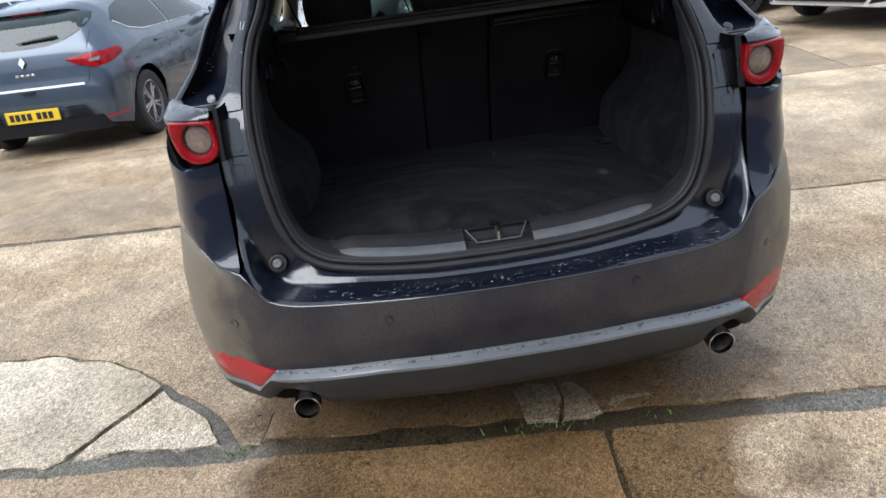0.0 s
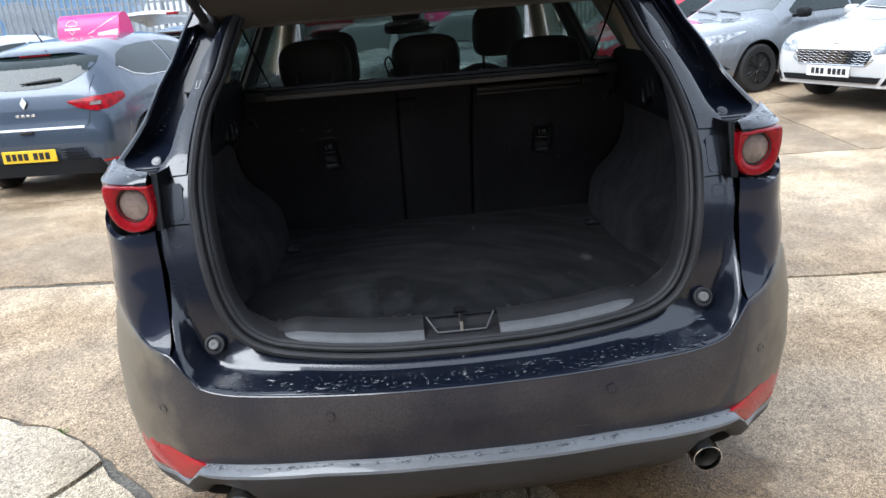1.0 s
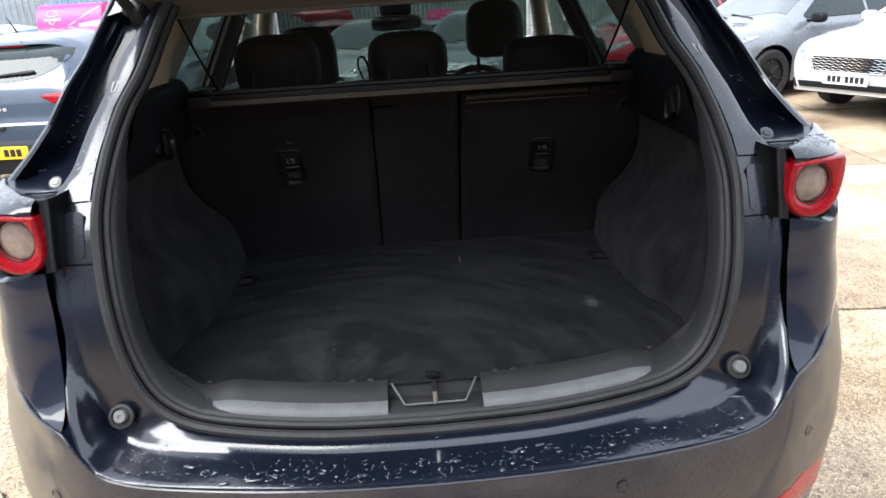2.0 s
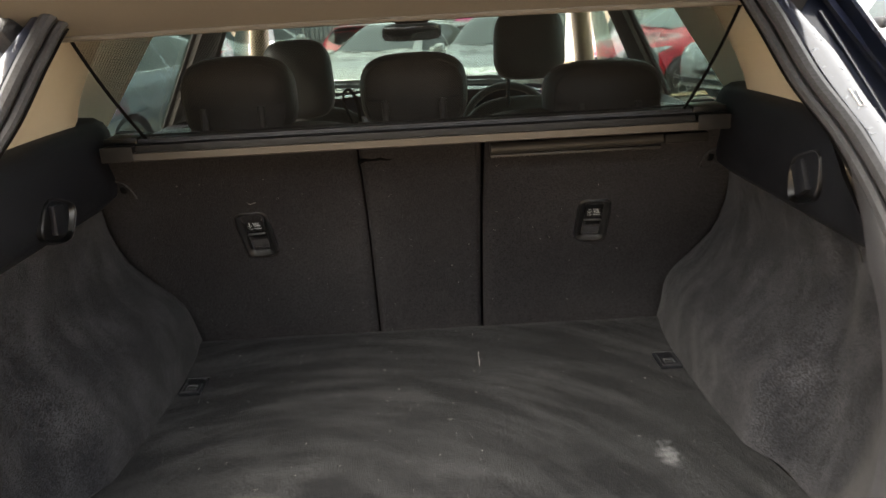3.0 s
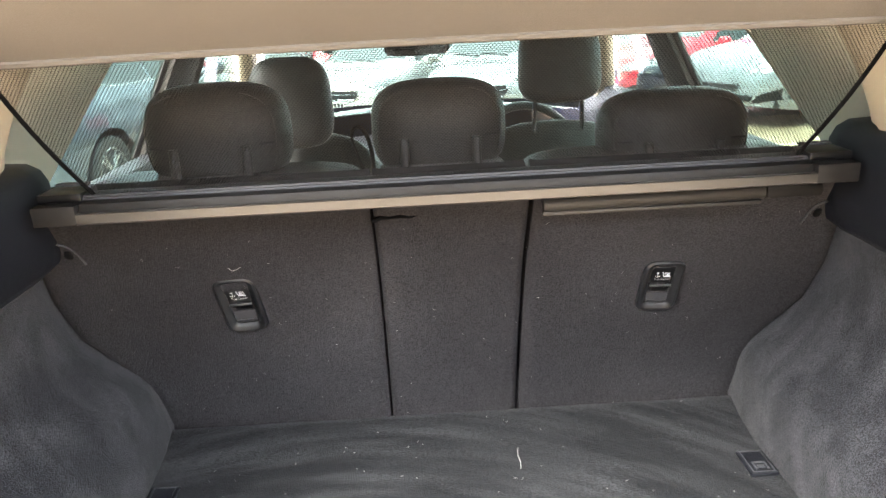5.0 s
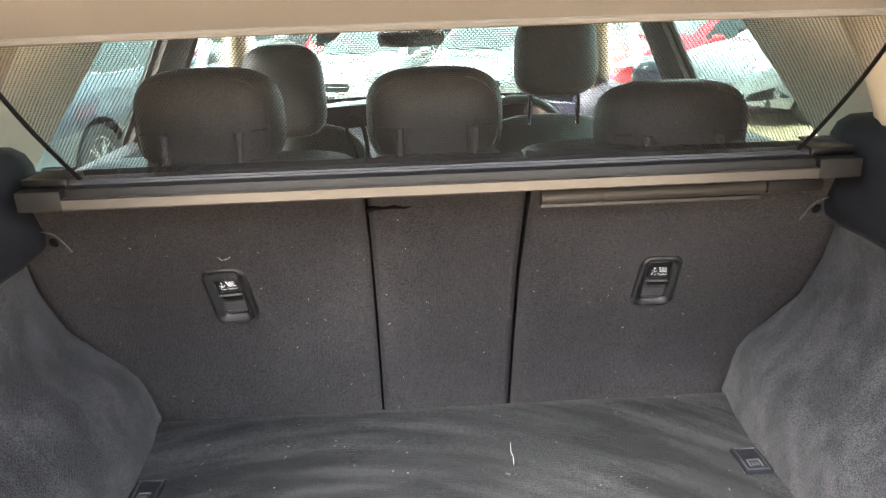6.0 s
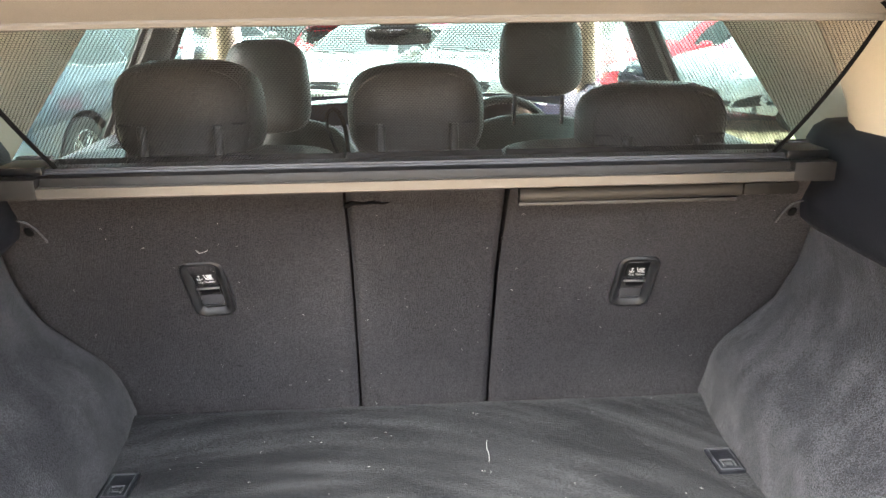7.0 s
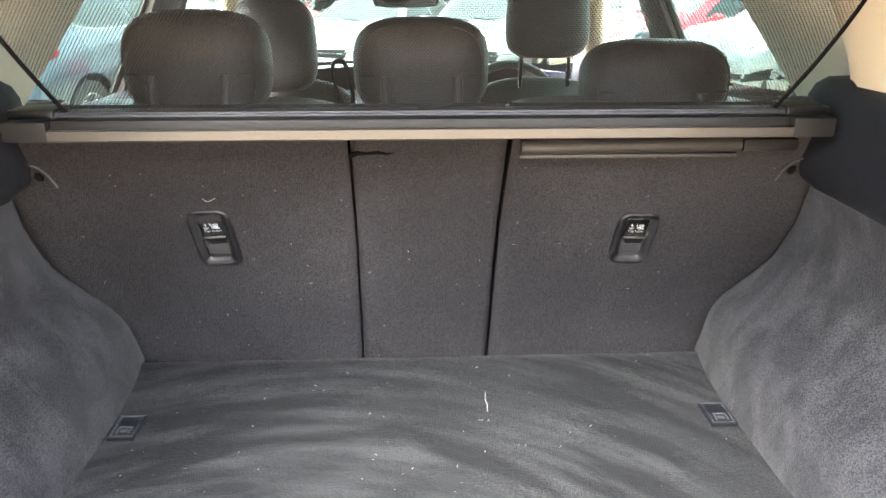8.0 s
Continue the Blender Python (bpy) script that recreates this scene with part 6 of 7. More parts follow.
def cargo_cover():
    cover = thing("cargo_cover", "roller cargo cover with grey bar and raised black mesh screen", "cargo cover", pose(0, 0.72, 1.2))
    inv = cover.matrix_world.inverted()
    def add(name, bm, mat, parent=cover, label=""):
        bmesh.ops.transform(bm, matrix=inv, verts=bm.verts[:])
        return part(name, bm, mat, parent, label)
    bm = bmesh.new()
    grid(bm, [[(x, y, z) for x in np.linspace(-0.512, 0.522, 24)] for y, z in ((0.735, 1.1915), (0.719, 1.1920), (0.7165, 1.194), (0.7165, 1.2065), (0.7185, 1.208), (0.728, 1.2085))])
    add("bar_face", bm, alloy_strip, label="satin grey front strip of the bar")
    bm = bmesh.new()
    rbox(bm, Matrix.Translation((0.005, 0.748, 1.2065)), (1.03, 0.05, 0.030), 0.009)
    add("bar", bm, bar_dark)
    bm = bmesh.new()
    rbox(bm, Matrix.Translation((0.005, 0.758, 1.224)), (1.03, 0.03, 0.010), 0.003)
    tube(bm, [(-0.51, 0.744, 1.2225), (0.52, 0.744, 1.2225)], 0.0035, 8)
    add("mesh_slot", bm, trim_dark)
    for s in (-1, 1):
        bm = bmesh.new()
        c = 0.545 * s + 0.005
        rbox(bm, Matrix.Translation((c, 0.744, 1.2060)), (0.060, 0.056, 0.0275), 0.0022)
        cap = add("end_cap", bm, bar_dark, label="dark grey plastic end cap")
        bm = bmesh.new()
        rbox(bm, Matrix.Translation((c - 0.002 * s, 0.764, 1.2265)), (0.062, 0.055, 0.013), 0.004)
        add("end_latch", bm, gloss_black, cap)
        bm = bmesh.new()
        rbox(bm, Matrix.Translation((c - 0.004 * s, 0.782, 1.237)), (0.046, 0.014, 0.004), 0.0015)
        add("latch_slide", bm, grey_plastic, cap)
    # mesh screen: a honeycomb net between bar and board
    lo_y, lo_z, hi_y, hi_z = 0.752, 1.224, 0.605, 1.418
    length = math.hypot(hi_y - lo_y, hi_z - lo_z)
    pitch, half = 0.0045, 0.00040
    r = 0.0020
    verts, faces = [], []
    def put(u, v):
        f = v / length
        wide = 0.498 + 0.034 * f
        return (max(-wide, min(wide, u)) + 0.005, lo_y + (hi_y - lo_y) * f - 0.012 * math.sin(math.pi * f), lo_z + (hi_z - lo_z) * f)
    rows_n = int(length / (1.5 * r)) + 1
    for j in range(rows_n):
        v = j * 1.5 * r
        shift = pitch / 2 if j % 2 else 0
        for i in range(-126, 127):
            u = i * pitch + shift
            if abs(u) > 0.535:
                continue
            a, b, c, d = (u - pitch / 2, v + r / 2), (u, v + r), (u + pitch / 2, v + r / 2), (u + pitch / 2, v - r / 2)
            for p, q in ((a, b), (b, c), (c, d)):
                dx, dy = q[0] - p[0], q[1] - p[1]
                n = math.hypot(dx, dy)
                ox, oy = -dy / n * half, dx / n * half
                k = len(verts)
                for w in ((p[0] + ox, p[1] + oy), (q[0] + ox, q[1] + oy), (q[0] - ox, q[1] - oy), (p[0] - ox, p[1] - oy)):
                    verts.append(inv @ Vector(put(w[0], min(max(w[1], 0), length))))
                faces.append((k, k + 1, k + 2, k + 3))
    me = bpy.data.meshes.new("mesh_screen")
    me.from_pydata(verts, [], faces)
    me.materials.append(net_black)
    net = new("mesh_screen", me)
    net.parent = cover
    tagged(net, "fine black honeycomb mesh screen", kind="stuff")
    for s in (-1, 1):
        bm = bmesh.new()
        tube(bm, [put(s * 0.6, length * f) for f in np.linspace(0, 1.0, 12)], 0.0031, 6)
        add("mesh_edge", bm, cord_black, label="black bound edge of the mesh")
    # board that rises with the tailgate
    bm = bmesh.new()
    rows = []
    for k in range(9):
        f = k / 8
        w = 0.578 + 0.11 * f
        rows.append([(x * w, 0.60 - 0.46 * f, 1.414 + 0.33 * f - 0.006 * math.sin(math.pi * f) + 0.004 * (1 - x * x)) for x in np.linspace(-1, 1, 21)])
    plate(bm, rows, (0, 0.008, 0.01))
    board = add("cover_board", bm, taupe, label="taupe cloth-covered board hanging from the tailgate")
    bm = bmesh.new()
    tube(bm, [(x * 0.578, 0.600, 1.414 + 0.004 * (1 - x * x)) for x in np.linspace(-1, 1, 21)], 0.0055, 8)
    add("board_hem", bm, taupe, board)


def lint():
    """Pale fluff on the carpets."""
    rng = random.Random(3)
    bm = bmesh.new()
    def fleck(p, along, across, size):
        n = rng.randint(2, 4)
        pts = [p]
        for _ in range(n):
            pts.append(pts[-1] + (along * rng.uniform(-1, 1) + across * rng.uniform(-1, 1)) * size)
        tube(bm, pts, rng.uniform(0.0001, 0.00018), 4)
    for _ in range(160):
        x, y = rng.uniform(-0.5, 0.5), rng.uniform(0.25, 1.0)
        fleck(Vector((x, y, 0.6905 + 0.012 * max(0, (y - 0.8) / 0.25) ** 2)), Vector((1, 0, 0)), Vector((0, 1, 0)), rng.uniform(0.001, 0.0035))
    for _ in range(100):
        x, z = rng.uniform(-0.58, 0.58), rng.uniform(0.72, 1.13)
        if abs(x) > 0.53 and z < 0.88:
            continue
        p = seat_point(x, z)
        fleck(p + Vector((0, -0.0015, 0)), Vector((1, 0, 0)), Vector((0, -0.3, 0.9)), rng.uniform(0.001, 0.004))
    tube(bm, [(0.108, 0.800, 0.691), (0.110, 0.82, 0.692), (0.108, 0.84, 0.691), (0.111, 0.865, 0.691)], [0.0003, 0.00055, 0.0005, 0.0003], 5)
    p = seat_point(-0.348, 1.064)
    tube(bm, [p + Vector(d) for d in ((-0.012, -0.002, 0.004), (-0.005, -0.003, -0.003), (0.003, -0.003, -0.001), (0.012, -0.002, 0.004))], 0.0004, 5)
    tagged(link("lint", bm, lint_white), "scattered pale lint and fluff on the boot carpet", "lint", kind="stuff")


def rain_beads():
    """Rain standing on the painted ledge, lamp caps and pillars."""
    rng = random.Random(11)
    bm = bmesh.new()
    def bead(p, normal, r):
        m = Matrix.Translation(p) @ normal.to_track_quat("Z", "Y").to_matrix().to_4x4() @ pose(0, 0, 0, 0, 0, rng.gauss(0, 25)) @ Matrix.Diagonal((rng.uniform(0.8, 1.6) if rng.random() < 0.6 else rng.uniform(2.0, 4.6), rng.uniform(0.7, 1.1), 0.40, 1))
        lathe(bm, [(r, 0), (r * 0.8, r * 0.6), (r * 0.35, r * 0.92), (0, r)], m, 8)
    for _ in range(620):
        x = rng.uniform(-0.58, 0.58)
        t = rng.random() ** 0.7
        f = 0.42 + 0.54 * t
        ax = at([p[0] for p in SEAL[:5]], [p[1] for p in SEAL[:5]], abs(x))
        y = y_open(ax) * (1 - f) + at([0, 0.2, 0.42, 0.56, 0.622], [-0.098, -0.092, -0.065, -0.040, -0.018], abs(x)) * f
        z = ax * (1 - f) + at([0, 0.42, 0.56, 0.622], [0.617, 0.618, 0.619, 0.628], abs(x)) * f
        bead(Vector((x, y, z)), Vector((0, 0, 1)), rng.uniform(0.0006, 0.0018) * (2.4 if rng.random() < 0.09 else 1))
    seam = [p for p in body_row(lambda p: grey_z(p) + 0.002, 0.006, 160) if abs(p.x) < 0.66]
    for _ in range(150):
        p = rng.choice(seam)
        bead(p + Vector((rng.uniform(-0.004, 0.004), -rng.uniform(0, 0.012), -rng.uniform(0, 0.004))), Vector((0, -0.5, 0.85)), rng.uniform(0.0008, 0.0024))
    for s in (-1, 1):
        for _ in range(70):
            g, f = rng.random(), rng.uniform(0.1, 0.95)
            x = at([0, 0.33, 0.66, 1], [0.698, 0.745, 0.79, 0.831], g) * (1 - f) + at([0, 0.33, 0.66, 1], [0.694, 0.735, 0.778, 0.802], g) * f
            y = at([0, 0.33, 0.66, 1], [0.114, 0.122, 0.146, 0.198], g) * (1 - f) + at([0, 0.33, 0.66, 1], [0.132, 0.165, 0.214, 0.245], g) * f - 0.002
            z = 1.1005 + 0.025 * f + 0.006 * math.sin(math.pi * f)
            bead(Vector((s * x, y, z)), Vector((0, -0.5, 0.85)), rng.uniform(0.0008, 0.0022))
        for _ in range(110):
            z = 1.12 + 0.26 * rng.random() ** 1.5
            a = at([q[1] for q in SEAL[5:14]], [q[0] for q in SEAL[5:14]], z) + 0.006
            b = at([1.10, 1.122, 1.158, 1.217, 1.288, 1.345, 1.376], [0.700, 0.687, 0.668, 0.655, 0.629, 0.610, 0.592], z) - 0.004
            bead(Vector((s * rng.uniform(a, b), y_open(z) - 0.001, z)), Vector((0, -0.75, 0.65)), rng.uniform(0.0006, 0.0015))
        for _ in range(45):
            g = rng.random()
            z = 1.13 + 0.12 * g
            x = at([1.13, 1.17, 1.215, 1.25], [0.792, 0.762, 0.732, 0.72], z) - 0.03 * rng.random()
            y = at([1.128, 1.17, 1.215, 1.25], [0.271, 0.305, 0.338, 0.367], z) + at([1.13, 1.155, 1.25], [0.05, 0.085, 0.08], z)
            bead(Vector((s * x, y - 0.004, z)), Vector((-s * 0.3, -0.85, 0.4)), rng.uniform(0.0007, 0.0016))
    tagged(link("rain_beads", bm, water_bead), "beads of rain on the painted bodywork", "rain drops", kind="stuff")


suv = thing("suv", "dark blue sport utility car, tailgate raised, boot empty", "car", pose(0, 0, 0))
suv_outside(suv)
tailgate(suv)
boot(suv)
rear_seat(suv)
front_cabin(suv)
cargo_cover()
lint()
rain_beads()


# ---------------------------------------------------------------- parked cars
class Shape:
    """Proportions of a car lofted from arches; y runs from the rear bumper forward."""

    def __init__(self, length, width, height, belt=0.92, hatch=0.45, nose=0.74):
        self.L, self.hw, self.H, self.belt = length, width / 2, height, belt
        self.axles = (0.155 * length, 0.155 * length + 0.635 * length)
        self.r = 0.31
        cowl = 0.755 * length
        # the centre line: rear bumper, tailgate, rear window, roof, windscreen, bonnet, nose
        self.line_y = [0.0, 0.012, 0.03, 0.075, 0.115, 0.30 * hatch / 0.45, hatch, hatch + 0.10, hatch + 0.45, 0.36 * length, 0.47 * length, 0.54 * length, 0.60 * length, cowl - 0.05, cowl, cowl + 0.06, 0.86 * length, 0.94 * length, length - 0.10, length - 0.03, length - 0.01, length]
        self.line_z = [0.50, 0.60, 0.66, 0.86, belt + 0.012, height - 0.215, height - 0.135, height - 0.085, height - 0.03, height, height - 0.012, height - 0.055, height - 0.14, belt + 0.045, belt + 0.005, belt - 0.012, belt - 0.055, belt - 0.115, nose, nose - 0.08, nose - 0.16, nose - 0.26]

    def plan(self, y):
        L = self.L
        return at([0, 0.03, 0.08, 0.18, 0.36, 0.62, L - 0.95, L - 0.5, L - 0.22, L - 0.09, L - 0.03, L], [0.80, 0.865, 0.91, 0.955, 0.985, 1.0, 1.0, 0.975, 0.915, 0.83, 0.765, 0.70], y)

    def top(self, y):
        return at(self.line_y, self.line_z, y)

    def half_width(self, y):
        return self.hw * self.plan(y)

    def deck(self, y):
        return min(self.belt, self.top(y))

    def low(self, y):
        z = 0.21 + at([0, 0.06, 0.9, 1.0], [0.06, 0.0, 0.0, 0.06], y / self.L)
        for c in self.axles:
            d = abs(y - c)
            if d < self.r + 0.055:
                z = max(z, self.r + math.sqrt((self.r + 0.055) ** 2 - d * d))
        return z

    def side_x(self, y, z):
        """Half the width of the body at that station and height."""
        k = self.belt
        w = self.half_width(y) * at([0.2, 0.30, 0.48, 0.66, k - 0.12, k - 0.02, k + 0.02, k + 0.18, k + 0.34, self.H], [0.925, 0.965, 1.0, 1.0, 0.985, 0.955, 0.93, 0.845, 0.755, 0.66], z)
        top = self.top(y) + 0.004
        q = min(max((z - 0.21) / (top - 0.21), 0), 1)
        n = at([0.6, k, k + 0.2, self.H], [9.0, 8.0, 7.0, 6.5], top)
        return w * (1 - q ** n) ** (1 / n)

    def find(self, x, z, a, b):
        """The station between a (outside) and b (inside) where the skin passes through (x, z)."""
        for _ in range(22):
            m = (a + b) / 2
            a, b = (a, m) if self.side_x(m, z) >= abs(x) and self.top(m) >= z else (m, b)
        return b

    def rear_y(self, x, z):
        return self.find(x, z, -0.02, 1.3)

    def front_y(self, x, z):
        return self.find(x, z, self.L + 0.02, 0.52 * self.L)

    def top_z(self, x, y):
        lo, hi = 0.3, self.top(y)
        for _ in range(22):
            m = (lo + hi) / 2
            lo, hi = (m, hi) if self.side_x(y, m) >= abs(x) else (lo, m)
        return lo

    def arch(self, y, n=30):
        """One half of the section at y, from the sill to the crown."""
        lo, hi = self.low(y), self.top(y)
        out = []
        for i in range(n + 1):
            f = 1 - (1 - i / n) ** 2.0
            z = lo + (hi - lo) * f
            out.append((self.side_x(y, z) if i < n else 0.0, z))
        # even the crown out across the width
        edge = out[int(n * 0.72)]
        crown = [(edge[0] * (1 - k / 10), self.top_z(edge[0] * (1 - k / 10), y)) for k in range(11)]
        return out[:int(n * 0.72)] + crown


def surface_plate(bm, shape, face, corners, lift=0.008, depth=0.02, nu=8, nv=5):
    """A fitting that follows the front or rear of a car: corners as (x, z), going round from the lower left."""
    (x0, z0), (x1, z1), (x2, z2), (x3, z3) = corners
    rows = []
    for j in range(nv + 1):
        v = j / nv
        row = []
        for i in range(nu + 1):
            u = i / nu
            x = (x0 + (x1 - x0) * u) * (1 - v) + (x3 + (x2 - x3) * u) * v
            z = (z0 + (z1 - z0) * u) * (1 - v) + (z3 + (z2 - z3) * u) * v
            y = shape.rear_y(x, z) - lift if face == "rear" else shape.front_y(x, z) + lift
            row.append((x, y, z))
        rows.append(row)
    plate(bm, rows, (0, depth if face == "rear" else -depth, 0))
    return bm


def parked_car(name, label, shape, paint, m, rims, sign="", group="cars parked in the yard", open_hatch=False, grille="mesh"):
    car = thing(name, label, "car", m, group)
    L, hw = shape.L, shape.hw
    # one skin, lofted from the rear bumper to the nose
    ys = sorted({round(v, 4) for v in [0.0, 0.006, 0.012, 0.02, 0.03, 0.045, 0.06, 0.075, 0.095, 0.115] + list(np.linspace(0.14, 0.80, 23)) + list(np.linspace(0.84, L - 0.5, 46)) + list(np.linspace(L - 0.46, L - 0.12, 12)) + [L - 0.10, L - 0.08, L - 0.06, L - 0.045, L - 0.03, L - 0.02, L - 0.01, L]})
    bm = bmesh.new()
    rows = []
    for y in ys:
        half = shape.arch(y)
        rows.append([(-x, y, z) for x, z in half] + [(x, y, z) for x, z in half[-2::-1]])
    grid(bm, rows)
    for y in (0.0, L):
        grid(bm, [[(x * t, y, z) for t in np.linspace(-1, 1, 15)] for x, z in shape.arch(y)[:-1]])
    bmesh.ops.remove_doubles(bm, verts=bm.verts[:], dist=0.0005)
    bmesh.ops.recalc_face_normals(bm, faces=bm.faces[:])
    part("body", bm, paint, car)
    # panes: rear window with a curved lower edge, windscreen, side windows
    k, H = shape.belt, shape.H
    bm = bmesh.new()
    rows = []
    for f in np.linspace(0, 1, 9):
        row = []
        for u in np.linspace(-1, 1, 25):
            wide = 0.70 - 0.06 * abs(0.45 - f)
            x = u * hw * wide
            lo_z, hi_z = k + 0.022 + 0.135 * abs(u) ** 3.2, H - 0.150 - 0.035 * abs(u) ** 3
            z = lo_z + (hi_z - lo_z) * f
            row.append((x, shape.rear_y(x, z) - 0.004, z))
        rows.append(row)
    plate(bm, rows, (0, 0.012, 0.004))
    part("rear_window", bm, dark_glass, car, "dark wet rear window")
    bm = bmesh.new()
    rows = []
    for f in np.linspace(0, 1, 9):
        y = 0.552 * L + (0.735 - 0.552) * L * f
        w = hw * (0.63 + 0.17 * f)
        rows.append([(w * u, y - 0.10 * u * u * f, shape.top_z(w * u, y - 0.10 * u * u * f) + 0.005) for u in np.linspace(-1, 1, 19)])
    plate(bm, rows, (0, -0.004, -0.012))
    part("windscreen", bm, screen_glass, car, "wet windscreen")
    for s in (-1, 1):
        for y0, y1, lows, tops in ((0.128 * L, 0.375 * L, (0.150, 0.075, 0.035, 0.030, 0.030), (0.170, 0.262, 0.315, 0.330, 0.335)), (0.388 * L, 0.655 * L, (0.030, 0.030, 0.026, 0.024, 0.030), (0.335, 0.330, 0.300, 0.215, 0.050))):
            bm = bmesh.new()
            rows = []
            for u in np.linspace(0, 1, 17):
                y = y0 + (y1 - y0) * u
                z0, z1 = k + at([0, 0.15, 0.4, 0.7, 1], lows, u), k + at([0, 0.15, 0.4, 0.7, 1], tops, u) * (H - k) / 0.44
                rows.append([(s * (shape.side_x(y, z0 + (z1 - z0) * v) + 0.005), y, z0 + (z1 - z0) * v) for v in np.linspace(0, 1, 6)])
            plate(bm, rows, (-s * 0.012, 0, 0))
            part("side_window", bm, dark_glass, car)
        # tailgate shut line
        bm = bmesh.new()
        tube(bm, [(s * x * hw, shape.rear_y(x * hw, z) - 0.001, z) for x, z in ((0.74, H - 0.19), (0.725, k + 0.10), (0.715, k), (0.71, 0.82), (0.70, 0.70), (0.665, 0.640))], 0.003, 5)
        part("tailgate_gap", bm, rubber, car)
    # underside, arches and wheels
    bm = bmesh.new()
    rbox(bm, Matrix.Translation((0, L / 2, 0.34)), (hw * 1.72, L * 0.93, 0.22), 0.04)
    part("underbody", bm, rubber, car)
    for c in shape.axles:
        for s in (-1, 1):
            wheel(car, s, c, shape.r, hw * 0.985, rims, 5 if rims is rim_silver else 6, 0.19)
    # trim
    for s in (-1, 1):
        bm = bmesh.new()
        y = L * 0.645
        pad(bm, Matrix.Translation((s * (hw + 0.10), y, shape.belt + 0.03)), (0.19, 0.13, 0.13), 3, 20, 12)
        tube(bm, [(s * (hw - 0.06), y + 0.01, shape.belt - 0.01), (s * (hw + 0.04), y, shape.belt)], 0.022, 8)
        part("door_mirror", bm, black_plastic if rims is rim_black else paint, car)
        bm = bmesh.new()
        tube(bm, [(s * (shape.side_x(L * f, z) + 0.005), L * f, z) for f, z in ((0.128, k + 0.150), (0.165, k + 0.070), (0.225, k + 0.030), (0.30, k + 0.025), (0.45, k + 0.024), (0.56, k + 0.020), (0.65, k + 0.024))], 0.006, 6)
        part("window_strip", bm, chrome if rims is rim_silver else rubber, car)
        for f in (0.44, 0.27):
            bm = bmesh.new()
            rbox(bm, Matrix.Translation((s * (shape.side_x(L * f, k - 0.10) + 0.006), L * f, k - 0.10)), (0.025, 0.17, 0.024), 0.008)
            part("door_handle", bm, paint, car)
        for f in (0.385, 0.655):
            bm = bmesh.new()
            tube(bm, [(s * shape.side_x(L * f, z), L * f, z) for z in (0.30, 0.5, 0.66, k - 0.10, k + 0.02)], 0.003, 5)
            part("door_gap", bm, rubber, car)
        # tail lamps
        bm = bmesh.new()
        rows = []
        for v in np.linspace(0, 1, 6):
            row = []
            for u in np.linspace(0, 1, 17):
                z = at([0, 0.18, 0.5, 1], [0.850, 0.800, 0.765, 0.845], u) * (1 - v) + at([0, 0.5, 0.85, 1], [0.860, 0.890, 0.902, 0.898], u) * v
                lift = 0.010 + 0.006 * math.sin(math.pi * v)
                if u < 0.5:
                    x = (0.48 + 0.60 * u) * hw
                    row.append((s * x, shape.rear_y(x, z) - lift, z))
                else:
                    y1 = shape.rear_y(0.78 * hw, z)
                    y1 += (0.31 - y1) * (2 * u - 1)
                    row.append((s * (shape.side_x(y1, z) + lift * (2 * u - 1)), y1 - lift * (2 - 2 * u), z))
            rows.append(row)
        plate(bm, rows, (-s * 0.012, 0.02, 0))
        tl = part("tail_lamp", bm, car_lens, car, "red tail lamp")
        bm = bmesh.new()
        surface_plate(bm, shape, "rear", ((s * 0.72 * hw, 0.815), (s * 0.84 * hw, 0.818), (s * 0.84 * hw, 0.850), (s * 0.74 * hw, 0.845)), 0.020, 0.01, 4, 3)
        part("reversing_lens", bm, clear_lens, tl)
        # rear reflectors
        bm = bmesh.new()
        surface_plate(bm, shape, "rear", ((s * 0.78 * hw, 0.315), (s * 0.93 * hw, 0.322), (s * 0.93 * hw, 0.342), (s * 0.78 * hw, 0.332)), 0.008, 0.02, 6, 2)
        part("reflector", bm, red_reflector, car)
        # headlamps
        bm = bmesh.new()
        surface_plate(bm, shape, "front", ((s * 0.46 * hw, 0.595), (s * 0.85 * hw, 0.64), (s * 0.90 * hw, 0.79), (s * 0.58 * hw, 0.715)), 0.010, 0.06, 10, 6)
        hl = part("headlamp", bm, head_lens, car, "clear headlamp")
        # the lamp sweeps back along the wing
        bm = bmesh.new()
        rows = []
        for u in np.linspace(0, 1, 12):
            y = L - 0.20 - 0.42 * u
            z0, z1 = 0.655 + 0.125 * u, 0.765 + 0.045 * u - 0.018 * u * u
            rows.append([(s * (shape.side_x(y, z0 + (z1 - z0) * v) + 0.007 + 0.006 * math.sin(math.pi * v)), y, z0 + (z1 - z0) * v) for v in np.linspace(0, 1, 6)])
        plate(bm, rows, (-s * 0.02, 0, 0))
        part("lamp_sweep", bm, head_lens, hl)
        bm = bmesh.new()
        c = Vector((s * 0.70 * hw, shape.front_y(0.70 * hw, 0.68) - 0.014, 0.68))
        lathe(bm, [(0.05, -0.01), (0.05, 0.02), (0.03, 0.028), (0, 0.03)], Matrix.Translation(c) @ Vector((s * 0.35, 1, 0.2)).to_track_quat("Z", "Y").to_matrix().to_4x4(), 20)
        part("lamp_bowl", bm, chrome, hl)
        # front lower vents
        bm = bmesh.new()
        surface_plate(bm, shape, "front", ((s * 0.66 * hw, 0.30), (s * 0.93 * hw, 0.34), (s * 0.90 * hw, 0.46), (s * 0.70 * hw, 0.38)), 0.006, 0.03, 6, 3)
        part("side_vent", bm, black_plastic, car)
